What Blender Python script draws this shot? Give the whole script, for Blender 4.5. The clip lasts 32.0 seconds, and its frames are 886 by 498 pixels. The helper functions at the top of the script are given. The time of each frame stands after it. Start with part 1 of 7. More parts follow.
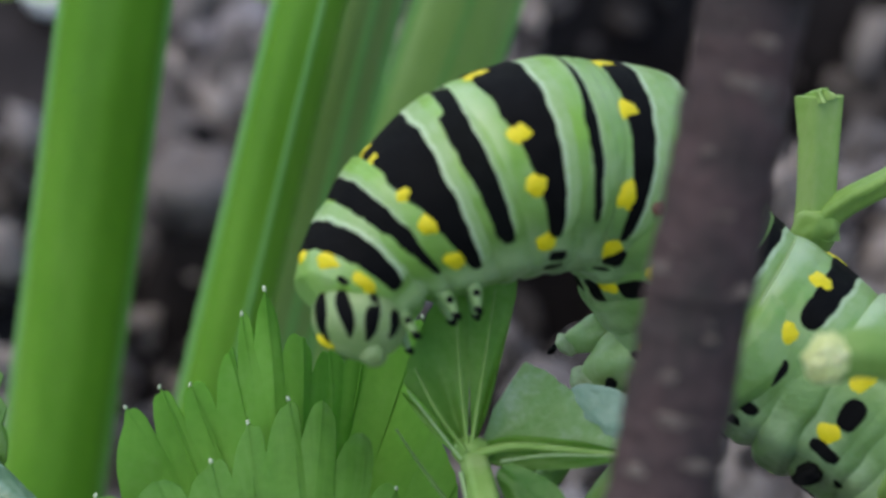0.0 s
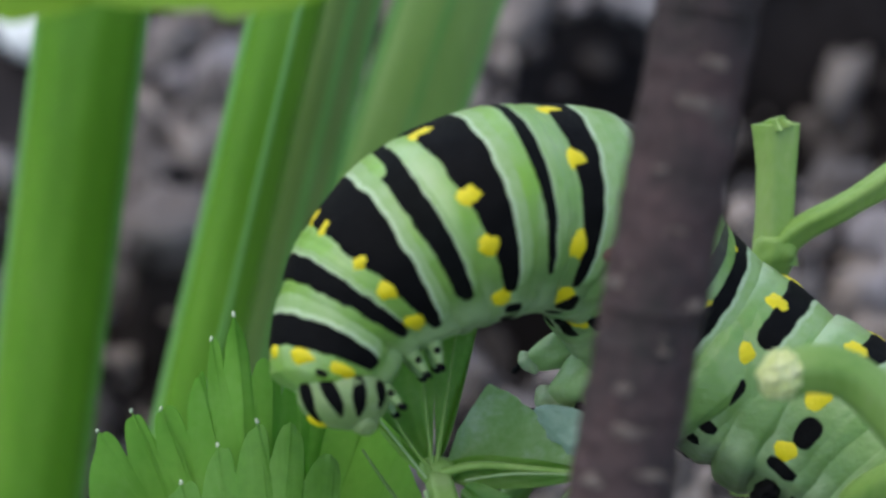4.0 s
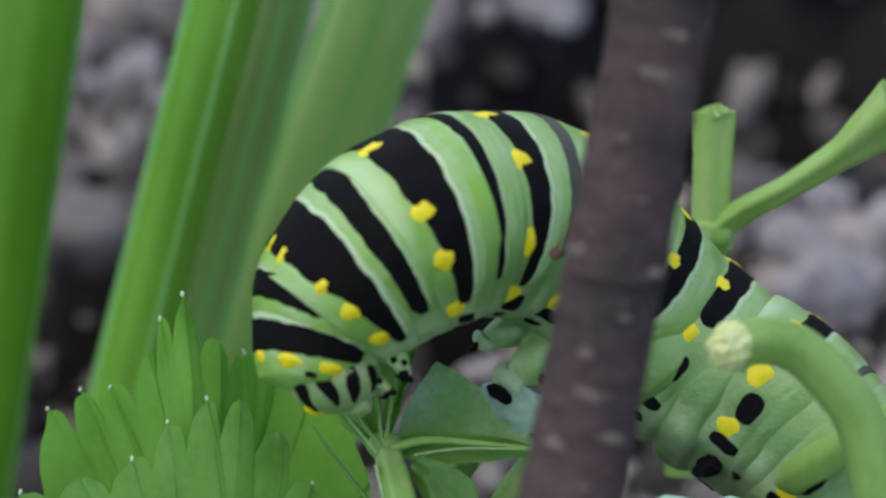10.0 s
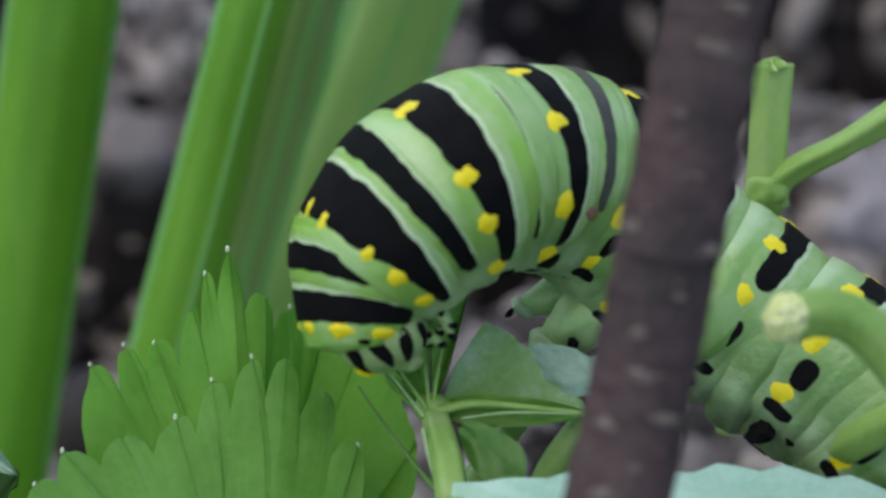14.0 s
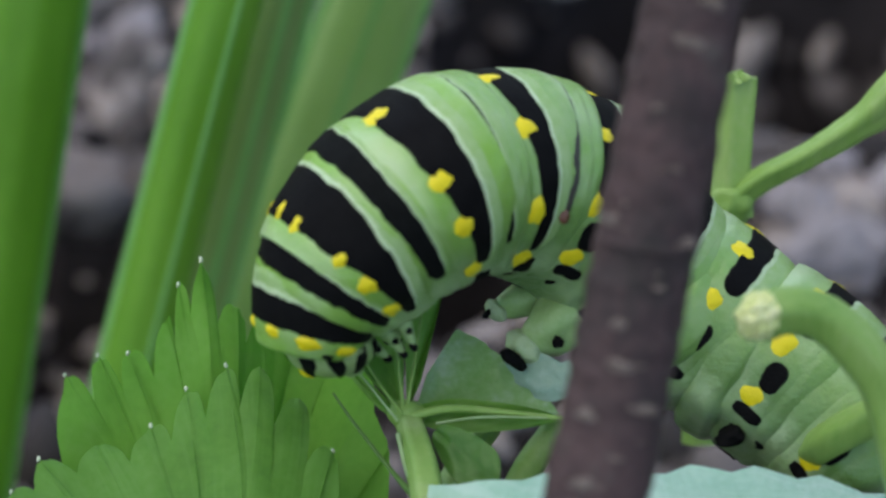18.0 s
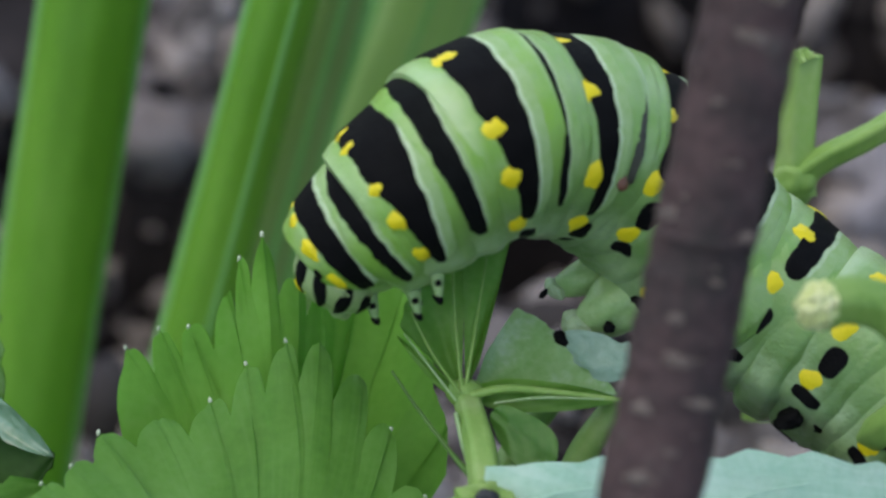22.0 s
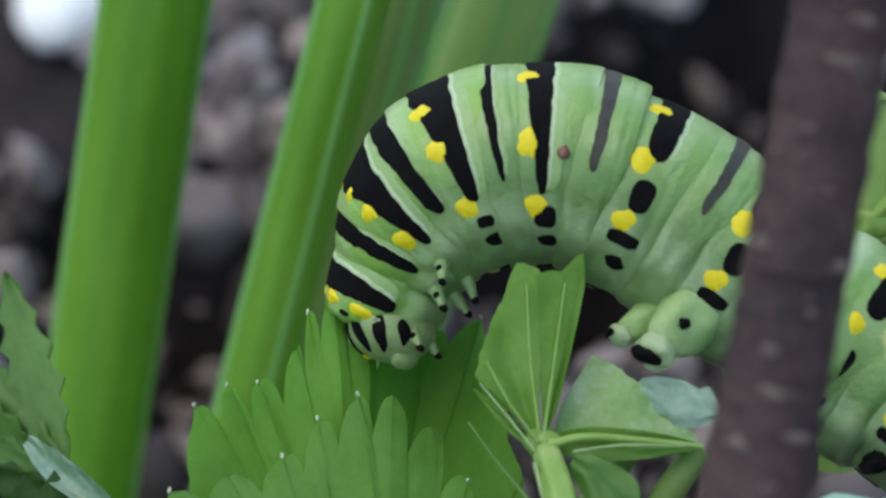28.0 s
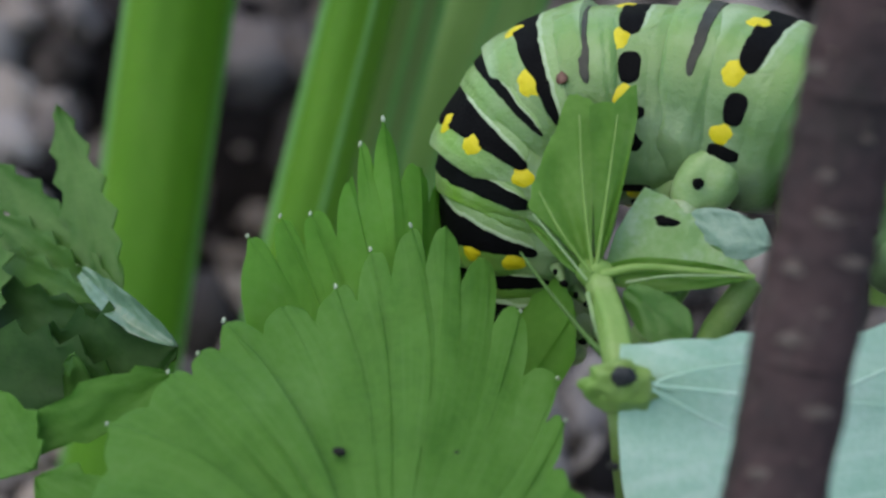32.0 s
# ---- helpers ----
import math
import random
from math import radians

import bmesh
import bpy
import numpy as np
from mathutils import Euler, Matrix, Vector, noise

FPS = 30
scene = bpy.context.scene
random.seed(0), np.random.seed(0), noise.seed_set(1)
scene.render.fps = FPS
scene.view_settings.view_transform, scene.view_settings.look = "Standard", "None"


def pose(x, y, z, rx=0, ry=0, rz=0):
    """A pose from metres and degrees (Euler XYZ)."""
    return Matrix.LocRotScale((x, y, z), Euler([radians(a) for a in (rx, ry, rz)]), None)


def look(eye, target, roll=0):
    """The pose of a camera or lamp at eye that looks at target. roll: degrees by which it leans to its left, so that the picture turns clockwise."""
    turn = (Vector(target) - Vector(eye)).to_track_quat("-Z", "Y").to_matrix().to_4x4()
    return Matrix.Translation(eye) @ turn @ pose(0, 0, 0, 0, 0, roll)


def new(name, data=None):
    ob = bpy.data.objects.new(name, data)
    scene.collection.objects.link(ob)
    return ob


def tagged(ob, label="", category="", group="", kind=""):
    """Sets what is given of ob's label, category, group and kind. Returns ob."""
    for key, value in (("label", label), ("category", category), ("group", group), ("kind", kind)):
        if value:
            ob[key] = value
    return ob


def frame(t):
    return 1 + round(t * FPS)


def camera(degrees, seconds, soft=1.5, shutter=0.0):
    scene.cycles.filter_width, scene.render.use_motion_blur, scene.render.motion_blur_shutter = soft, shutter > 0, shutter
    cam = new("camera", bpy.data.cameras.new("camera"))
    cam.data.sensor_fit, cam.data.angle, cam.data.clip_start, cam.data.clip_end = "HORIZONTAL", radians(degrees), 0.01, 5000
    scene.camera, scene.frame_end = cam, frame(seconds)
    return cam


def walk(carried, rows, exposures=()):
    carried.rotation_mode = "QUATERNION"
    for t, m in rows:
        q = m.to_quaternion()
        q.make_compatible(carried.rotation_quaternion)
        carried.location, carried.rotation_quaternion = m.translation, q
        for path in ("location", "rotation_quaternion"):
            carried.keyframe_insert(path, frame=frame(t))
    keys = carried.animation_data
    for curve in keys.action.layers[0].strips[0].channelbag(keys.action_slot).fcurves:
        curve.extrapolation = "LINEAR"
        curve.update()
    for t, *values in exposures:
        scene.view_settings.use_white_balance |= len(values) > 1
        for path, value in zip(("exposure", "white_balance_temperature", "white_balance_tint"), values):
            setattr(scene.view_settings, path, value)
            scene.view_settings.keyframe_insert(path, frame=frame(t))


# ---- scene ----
cam = camera(18, 32.0, soft=2.6)
cam.data.dof.use_dof, cam.data.dof.focus_distance, cam.data.dof.aperture_fstop = True, 0.1105, 50
PATH = [
    (0, 0.00329, 0.00396, 0.11623, 50.378, 2.446, 2.606),
    (0.5, 0.00303, 0.00393, 0.11616, 50.688, 2.384, 2.554),
    (1, 0.00190, 0.00322, 0.11652, 50.828, 2.524, 2.365),
    (1.5, 0.00237, 0.00267, 0.11608, 51.038, 2.163, 2.176),
    (2, 0.00248, 0.00193, 0.11591, 51.232, 1.902, 1.858),
    (2.5, 0.00303, 0.00132, 0.11583, 51.529, 1.808, 1.528),
    (4.5, 0.00433, 0.00136, 0.11686, 51.526, 2.461, 2.580),
    (5, 0.00437, 0.00090, 0.11668, 51.401, 2.155, 2.928),
    (5.5, 0.00394, 0.00065, 0.11679, 51.389, 2.487, 3.233),
    (6, 0.00500, -0.00001, 0.11662, 51.335, 2.329, 2.988),
    (6.5, 0.00400, -0.00060, 0.11690, 51.251, 2.328, 2.725),
    (7, 0.00238, -0.00124, 0.11703, 51.375, 2.266, 2.626),
    (7.5, 0.00032, -0.00170, 0.11671, 51.556, 1.924, 2.512),
    (8, -0.00071, -0.00257, 0.11703, 51.872, 1.334, 1.251),
    (8.5, -0.00131, -0.00200, 0.11641, 52.247, 0.727, 0.467),
    (9, -0.00128, -0.00178, 0.11631, 52.424, 0.234, -0.327),
    (9.5, 0.00036, -0.00193, 0.11653, 52.354, 0.075, -0.643),
    (10, 0.00115, -0.00162, 0.11625, 52.230, 0.657, 0.199),
    (10.5, 0.00040, -0.00181, 0.11602, 51.955, 0.863, 0.957),
    (11, -0.00001, -0.00087, 0.11662, 51.739, 1.183, 1.117),
    (11.5, -0.00008, 0.00051, 0.11610, 51.145, 1.074, 1.314),
    (12, 0.00056, 0.00068, 0.11647, 50.565, 0.878, 1.385),
    (12.5, 0.00058, 0.00098, 0.11688, 50.285, 0.787, 1.431),
    (13, -0.00037, 0.00226, 0.11706, 50.131, 0.950, 1.481),
    (13.5, 0.00041, 0.00213, 0.11686, 49.947, 0.918, 1.436),
    (14, 0.00101, 0.00183, 0.11714, 49.901, 0.815, 1.303),
    (14.5, 0.00149, 0.00120, 0.11715, 49.923, 0.861, 1.132),
    (16.5, 0.00011, -0.00087, 0.11650, 50.975, 0.784, 0.588),
    (17, -0.00017, -0.00058, 0.11672, 51.240, 0.828, 0.086),
    (17.5, 0.00092, -0.00156, 0.11600, 51.357, 0.294, -0.135),
    (18, -0.00068, -0.00074, 0.11604, 51.358, 0.139, -0.038),
    (18.5, -0.00010, -0.00036, 0.11647, 51.247, -0.007, -0.082),
    (19, -0.00047, -0.00084, 0.11679, 51.189, 0.002, -0.064),
    (19.5, -0.00138, 0.00020, 0.11724, 51.304, -0.107, 0.118),
    (20, -0.00130, 0.00197, 0.11692, 50.964, -0.209, 0.315),
    (20.5, -0.00091, 0.00243, 0.11655, 50.162, -0.152, 0.760),
    (21, 0.00112, 0.00140, 0.11632, 49.546, -0.070, 1.042),
    (21.5, 0.00107, 0.00152, 0.11731, 49.456, 0.260, 1.262),
    (22, -0.00020, 0.00074, 0.11779, 49.732, 0.548, 1.559),
    (22.5, -0.00134, -0.00147, 0.11791, 50.450, 0.627, 1.643),
    (23, -0.00319, -0.00235, 0.11777, 50.828, 1.034, 1.613),
    (23.5, -0.00531, -0.00239, 0.11638, 51.445, 0.795, 2.358),
    (24, -0.00662, -0.00327, 0.11532, 51.659, 0.456, 2.110),
    (24.5, -0.00800, -0.00360, 0.11393, 52.035, -0.690, 0.805),
    (25, -0.01031, -0.00276, 0.11496, 51.590, 0.008, -1.236),
    (25.5, -0.00913, -0.00329, 0.11551, 52.294, -1.535, -1.987),
    (26, -0.00873, -0.00324, 0.11663, 52.121, -1.431, -1.651),
    (26.5, -0.00812, -0.00319, 0.11726, 52.386, -1.141, -1.294),
    (28.5, -0.00120, 0.00148, 0.11447, 51.685, 2.161, 1.621),
    (29, -0.00080, 0.00117, 0.11533, 51.242, 2.398, 1.913),
    (29.5, -0.00063, 0.00072, 0.11473, 50.206, 2.898, 2.588),
    (30, -0.00048, -0.00022, 0.11556, 50.676, 2.346, 2.643),
    (30.5, -0.00096, -0.00140, 0.11398, 51.285, 1.461, 1.749),
    (31, -0.00071, 0.00026, 0.11494, 49.258, 2.362, 2.458),
    (31.5, -0.00143, -0.00055, 0.11479, 49.376, 1.821, 2.126),
    (32, -0.00329, -0.00005, 0.11437, 48.936, 1.989, 1.632),
]
walk(cam, [(t, pose(*p)) for t, *p in PATH], [(0, 0.4, 6900, 7), (5, 0.43, 6900, 7), (8, 0.47, 6900, 7), (10, 0.5, 6900, 7), (12, 0.43, 6900, 7), (16, 0.45, 6900, 7), (19, 0.46, 6900, 7), (21, 0.4, 6900, 7), (27, 0.4, 6900, 7), (29, 0.39, 6900, 7), (31, 0.38, 6900, 7), (32, 0.20, 6900, 7)])

# ---- light: open shade under a bright sky ----
world = bpy.data.worlds.new("sky")
scene.world = world
world.use_nodes = True
nt = world.node_tree
sky = nt.nodes.new("ShaderNodeTexSky")
sky.sky_type, sky.sun_disc = "NISHITA", False
sky.sun_elevation, sky.sun_rotation = radians(62), radians(-35)
nt.links.new(sky.outputs["Color"], nt.nodes["Background"].inputs["Color"])
nt.nodes["Background"].inputs["Strength"].default_value = 0.19
sun = new("sun", bpy.data.lights.new("sun", "SUN"))
sun.data.energy, sun.data.angle, sun.data.color = 1.3, radians(70), (1.0, 0.93, 0.80)
sun.matrix_world = look((-0.3, -0.15, 0.9), (0, 0.08, 0.04))

# ---- materials ----


def material(name, colours, size=1.0, rough=0.5, bump=0.15, fine=0.25, spec=0.4, through_light=0.0, stretch=(1, 1, 1), sss=0.0, detail=6):
    """A surface whose colour wanders between colours; size: of the large patches, fine: of the grain, in mm."""
    m = bpy.data.materials.new(name)
    m.use_nodes = True
    n, l = m.node_tree.nodes, m.node_tree.links
    b = n["Principled BSDF"]
    tc, mp = n.new("ShaderNodeTexCoord"), n.new("ShaderNodeMapping")
    mp.inputs["Scale"].default_value = stretch
    l.new(tc.outputs["Object"], mp.inputs["Vector"])
    big, small = n.new("ShaderNodeTexNoise"), n.new("ShaderNodeTexNoise")
    for tex, mm_size in ((big, size), (small, fine)):
        tex.inputs["Scale"].default_value = 1000 / mm_size
        tex.inputs["Detail"].default_value = detail
        l.new(mp.outputs["Vector"], tex.inputs["Vector"])
    ramp = n.new("ShaderNodeValToRGB")
    while len(ramp.color_ramp.elements) < len(colours):
        ramp.color_ramp.elements.new(0.5)
    for i, c in enumerate(colours):
        e = ramp.color_ramp.elements[i]
        e.position, e.color = 0.28 + 0.44 * i / max(1, len(colours) - 1), (*c, 1)
    mix = n.new("ShaderNodeMix")
    mix.data_type = "FLOAT"
    mix.inputs[0].default_value = 0.3
    l.new(big.outputs[0], mix.inputs[2])
    l.new(small.outputs[0], mix.inputs[3])
    l.new(mix.outputs[0], ramp.inputs[0])
    l.new(ramp.outputs[0], b.inputs["Base Color"])
    b.inputs["Roughness"].default_value = rough
    b.inputs["Specular IOR Level"].default_value = spec
    if sss:
        b.inputs["Subsurface Weight"].default_value = sss
        b.inputs["Subsurface Radius"].default_value = (0.0006, 0.0010, 0.0003)
        b.inputs["Subsurface Scale"].default_value = 1.0
    bp = n.new("ShaderNodeBump")
    bp.inputs["Strength"].default_value, bp.inputs["Distance"].default_value = bump, 0.0002
    l.new(small.outputs[0], bp.inputs["Height"])
    l.new(bp.outputs[0], b.inputs["Normal"])
    if through_light:
        tr, ms = n.new("ShaderNodeBsdfTranslucent"), n.new("ShaderNodeMixShader")
        l.new(ramp.outputs[0], tr.inputs["Color"])
        ms.inputs[0].default_value = through_light
        l.new(b.outputs[0], ms.inputs[1])
        l.new(tr.outputs[0], ms.inputs[2])
        l.new(ms.outputs[0], n["Material Output"].inputs["Surface"])
    return m


def veined(m, pale, amount=0.5):
    """Adds fine paler veins that run along a leaf lobe, in mm of its own length and width."""
    n, l = m.node_tree.nodes, m.node_tree.links
    b = n["Principled BSDF"]
    old = b.inputs["Base Color"].links[0].from_socket
    uv, mp, tex, ramp, mix = n.new("ShaderNodeUVMap"), n.new("ShaderNodeMapping"), n.new("ShaderNodeTexNoise"), n.new("ShaderNodeValToRGB"), n.new("ShaderNodeMix")
    uv.uv_map = "along"
    mp.inputs["Scale"].default_value = (3.4, 0.16, 1)
    tex.inputs["Scale"].default_value, tex.inputs["Detail"].default_value = 1.0, 3
    ramp.color_ramp.elements[0].position, ramp.color_ramp.elements[1].position = 0.48, 0.68
    l.new(uv.outputs[0], mp.inputs["Vector"])
    l.new(mp.outputs[0], tex.inputs["Vector"])
    l.new(tex.outputs[0], ramp.inputs[0])
    k = n.new("ShaderNodeMath")
    k.operation = "MULTIPLY"
    k.inputs[1].default_value = amount
    l.new(ramp.outputs[0], k.inputs[0])
    mix.data_type = "RGBA"
    l.new(k.outputs[0], mix.inputs[0])
    l.new(old, mix.inputs[6])
    mix.inputs[7].default_value = (*pale, 1)
    l.new(mix.outputs[2], b.inputs["Base Color"])
    for node in n:
        if node.bl_idname == "ShaderNodeBsdfTranslucent":
            l.new(mix.outputs[2], node.inputs["Color"])
    return m


def skin_material(name, green, pale, belly, half, places):
    """Caterpillar skin: green rings that pale to bluish white at the bands, underside shade put into the belly colour.
    half: half the ring's length in mm.
    """
    m = material(name, [green, green], 1.0, 0.30, 0.25, 0.12, 0.75, sss=0.1)
    n, l = m.node_tree.nodes, m.node_tree.links
    tc = n.new("ShaderNodeTexCoord")
    sep = n.new("ShaderNodeSeparateXYZ")
    wob, add = n.new("ShaderNodeTexNoise"), n.new("ShaderNodeVectorMath")
    wob.inputs["Scale"].default_value = 900
    add.operation = "MULTIPLY_ADD"
    l.new(tc.outputs["Object"], wob.inputs["Vector"])
    l.new(wob.outputs["Color"], add.inputs[0])
    add.inputs[1].default_value = (0.0004, 0.0004, 0.0004)
    l.new(tc.outputs["Object"], add.inputs[2])
    l.new(add.outputs[0], sep.inputs[0])
    mr = n.new("ShaderNodeMapRange")
    mr.inputs[1].default_value, mr.inputs[2].default_value = -half * 0.001, half * 0.001
    l.new(sep.outputs["X"], mr.inputs[0])
    r = n.new("ShaderNodeValToRGB")
    stops = [(p, pale if c else green) for p, c in places]
    while len(r.color_ramp.elements) < len(stops):
        r.color_ramp.elements.new(0.5)
    for e, (p, c) in zip(r.color_ramp.elements, stops):
        e.position, e.color = p, (*c, 1)
    l.new(mr.outputs[0], r.inputs[0])
    # underside shade in the colour: darker green lower down the ring
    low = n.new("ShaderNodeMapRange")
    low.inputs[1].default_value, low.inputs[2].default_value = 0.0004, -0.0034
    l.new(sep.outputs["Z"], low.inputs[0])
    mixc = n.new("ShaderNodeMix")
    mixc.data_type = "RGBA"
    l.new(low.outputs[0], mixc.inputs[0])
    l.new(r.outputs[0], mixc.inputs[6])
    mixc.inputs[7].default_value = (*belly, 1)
    # random pale patches put the whitish sheen into the skin colour
    sheen_mottle, level, blend = n.new("ShaderNodeTexNoise"), n.new("ShaderNodeMapRange"), n.new("ShaderNodeMix")
    sheen_mottle.inputs["Scale"].default_value, sheen_mottle.inputs["Detail"].default_value = 420, 4
    l.new(tc.outputs["Object"], sheen_mottle.inputs["Vector"])
    level.inputs[1].default_value, level.inputs[2].default_value, level.inputs[4].default_value = 0.46, 0.70, 0.5
    l.new(sheen_mottle.outputs[0], level.inputs[0])
    blend.data_type = "RGBA"
    l.new(level.outputs[0], blend.inputs[0])
    l.new(mixc.outputs[2], blend.inputs[6])
    blend.inputs[7].default_value = (0.40, 0.53, 0.30, 1)
    l.new(blend.outputs[2], n["Principled BSDF"].inputs["Base Color"])
    fold, wrinkle = n.new("ShaderNodeTexNoise"), n.new("ShaderNodeBump")
    fold.inputs["Scale"].default_value, fold.inputs["Detail"].default_value = 900, 3
    wrinkle.inputs["Strength"].default_value, wrinkle.inputs["Distance"].default_value = 0.55, 0.0003
    l.new(tc.outputs["Object"], fold.inputs["Vector"])
    l.new(fold.outputs[0], wrinkle.inputs["Height"])
    fine_bump = n["Principled BSDF"].inputs["Normal"].links[0].from_node
    l.new(wrinkle.outputs[0], fine_bump.inputs["Normal"])
    return m


LEAF = veined(material("leaf_green", [(0.10, 0.285, 0.04), (0.15, 0.37, 0.057), (0.20, 0.43, 0.095)], 4, 0.5, 0.3, 0.4, 0.25, 0.5), (0.25, 0.49, 0.13), 0.22)
LEAF_BACK = veined(material("leaf_soft_green", [(0.165, 0.42, 0.06), (0.215, 0.50, 0.08), (0.27, 0.55, 0.125)], 4.5, 0.55, 0.2, 0.4, 0.15, 0.5), (0.21, 0.48, 0.09), 0.2)
YOUNG = veined(material("leaf_yellow_green", [(0.24, 0.46, 0.035), (0.32, 0.55, 0.06)], 4, 0.5, 0.2, 0.35, 0.2, 0.5), (0.42, 0.62, 0.15), 0.4)
LEAF_DARK = material("leaf_dark_green", [(0.016, 0.06, 0.008), (0.028, 0.09, 0.012), (0.048, 0.135, 0.02)], 5, 0.5, 0.2, 0.4, 0.3, 0.2)
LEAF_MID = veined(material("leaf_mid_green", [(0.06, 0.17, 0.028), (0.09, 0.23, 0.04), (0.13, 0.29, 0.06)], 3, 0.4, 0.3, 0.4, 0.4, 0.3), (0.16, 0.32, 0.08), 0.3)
# whitish-blue sheen of a curled leaf edge, given as a paler colour
LEAF_EDGE_SHEEN = material("leaf_painted_sheen", [(0.08, 0.19, 0.09), (0.2, 0.33, 0.23)], 1.2, 0.22, 0.3, 0.4, 0.9, 0.1)
LEAF_PALE = veined(material("leaf_blue_green", [(0.33, 0.59, 0.44), (0.44, 0.68, 0.54), (0.60, 0.78, 0.68)], 2.5, 0.4, 0.3, 0.3, 0.5, 0.05), (0.66, 0.82, 0.73), 0.35)
# white sheen painted into the palest tone of this young leaf
SHEEN = material("young_leaf_painted_sheen", [(0.17, 0.37, 0.08), (0.26, 0.47, 0.17), (0.46, 0.62, 0.42)], 1.6, 0.3, 0.3, 0.3, 0.5, 0.25)
FLAP = material("leaf_underside_grey_green", [(0.18, 0.31, 0.22), (0.30, 0.43, 0.34)], 1.2, 0.35, 0.4, 0.3, 0.5)
PETIOLE = material("petiole_green", [(0.20, 0.37, 0.08), (0.26, 0.43, 0.11), (0.36, 0.50, 0.19)], 1.6, 0.45, 0.25, 0.3, 0.4, 0.1)
SPRIG = veined(material("young_leaf", [(0.14, 0.34, 0.045), (0.20, 0.43, 0.07), (0.28, 0.50, 0.12)], 2.2, 0.45, 0.2, 0.3, 0.35, 0.45), (0.30, 0.50, 0.15))
STEM = material("stem_green", [(0.17, 0.33, 0.06), (0.25, 0.42, 0.10), (0.34, 0.48, 0.17)], 2.2, 0.42, 0.15, 0.3, 0.4, 0.1, (1, 1, 0.25))
STALK = material("stalk_green", [(0.085, 0.24, 0.013), (0.112, 0.29, 0.02), (0.155, 0.34, 0.038)], 5, 0.4, 0.15, 0.4, 0.4, 0.0, (1, 1, 0.12), sss=0.1)
RIDGE = material("stalk_ridge_green", [(0.135, 0.36, 0.075), (0.20, 0.43, 0.14)], 5, 0.45, 0.15, 0.4, 0.4, 0.0, (1, 1, 0.12))
STALK_DULL = material("stalk_grey_green", [(0.155, 0.27, 0.06), (0.225, 0.345, 0.11)], 5, 0.45, 0.15, 0.4, 0.4, 0.0, (1, 1, 0.12))
STALK_PALE = material("stalk_pale_green", [(0.19, 0.35, 0.075), (0.27, 0.43, 0.14)], 5, 0.45, 0.15, 0.4, 0.4, 0.0, (1, 1, 0.12))
CUT = material("cut_pith", [(0.62, 0.70, 0.22), (0.78, 0.82, 0.38), (0.86, 0.87, 0.55)], 0.6, 0.6, 0.5, 0.2)
WHITE_TIP = material("leaf_tip_white", [(0.5, 0.6, 0.4), (0.65, 0.72, 0.55)], 0.4, 0.5, 0.2, 0.1)
BARK = material("bark", [(0.020, 0.019, 0.017), (0.042, 0.029, 0.030), (0.075, 0.045, 0.046), (0.085, 0.080, 0.072)], 2.6, 0.7, 0.8, 0.35, 0.3, 0, (1, 1, 0.6))
LENTICEL = material("lenticel", [(0.11, 0.085, 0.075), (0.20, 0.16, 0.14)], 0.5, 0.8, 0.4, 0.2)
# shade of the hollow floors is put into this very dark base colour
SOIL = material("soil", [(0.008, 0.006, 0.007), (0.022, 0.018, 0.019), (0.05, 0.042, 0.043)], 9, 0.9, 0.8, 1.5, 0.2)
BLACK = material("band_black", [(0.0035, 0.0035, 0.004), (0.0075, 0.0075, 0.008)], 0.8, 0.6, 0.3, 0.12, 0.05)
DARKBAND = material("band_dark", [(0.003, 0.0035, 0.0035), (0.008, 0.009, 0.009)], 0.5, 0.65, 0.2, 0.12, 0.05)
GREYBAND = material("band_grey", [(0.028, 0.028, 0.022), (0.06, 0.062, 0.048)], 0.5, 0.45, 0.2, 0.12, 0.35)
YELLOW = material("spot_yellow", [(0.70, 0.57, 0.006), (0.80, 0.69, 0.02)], 0.5, 0.42, 0.2, 0.15, 0.4)
# the third colour is the belly green, darkened for underside shade
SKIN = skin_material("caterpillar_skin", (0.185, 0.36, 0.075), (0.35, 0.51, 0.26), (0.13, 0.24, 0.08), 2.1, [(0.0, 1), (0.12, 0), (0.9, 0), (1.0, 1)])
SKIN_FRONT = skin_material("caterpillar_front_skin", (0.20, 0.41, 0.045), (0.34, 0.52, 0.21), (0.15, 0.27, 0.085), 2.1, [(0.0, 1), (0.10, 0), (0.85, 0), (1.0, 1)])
SKIN_PALE = material("skin_pale_edge", [(0.34, 0.50, 0.24), (0.52, 0.63, 0.43)], 0.4, 0.4, 0.25, 0.12, 0.45)
SKIN_HALF = material("skin_light_green", [(0.23, 0.40, 0.11), (0.33, 0.48, 0.23)], 0.5, 0.4, 0.25, 0.12, 0.45)
HEADSKIN = material("head_skin", [(0.20, 0.32, 0.10), (0.34, 0.43, 0.22)], 0.8, 0.35, 0.2, 0.15, 0.5)
LEGSKIN = material("leg_skin", [(0.22, 0.38, 0.12), (0.29, 0.45, 0.18), (0.40, 0.54, 0.28)], 0.9, 0.38, 0.15, 0.15, 0.45, sss=0.1)
FOOT = material("foot_skin_whitish", [(0.30, 0.43, 0.21), (0.46, 0.57, 0.37)], 0.7, 0.4, 0.4, 0.15, 0.45, sss=0.1)
TRUELEG = material("true_leg_skin", [(0.17, 0.30, 0.10), (0.25, 0.37, 0.17)], 0.6, 0.4, 0.2, 0.15, 0.4)
EDGE = material("leaf_edge_highlight", [(0.26, 0.42, 0.16), (0.38, 0.52, 0.28)], 0.6, 0.4, 0.2, 0.2, 0.5)
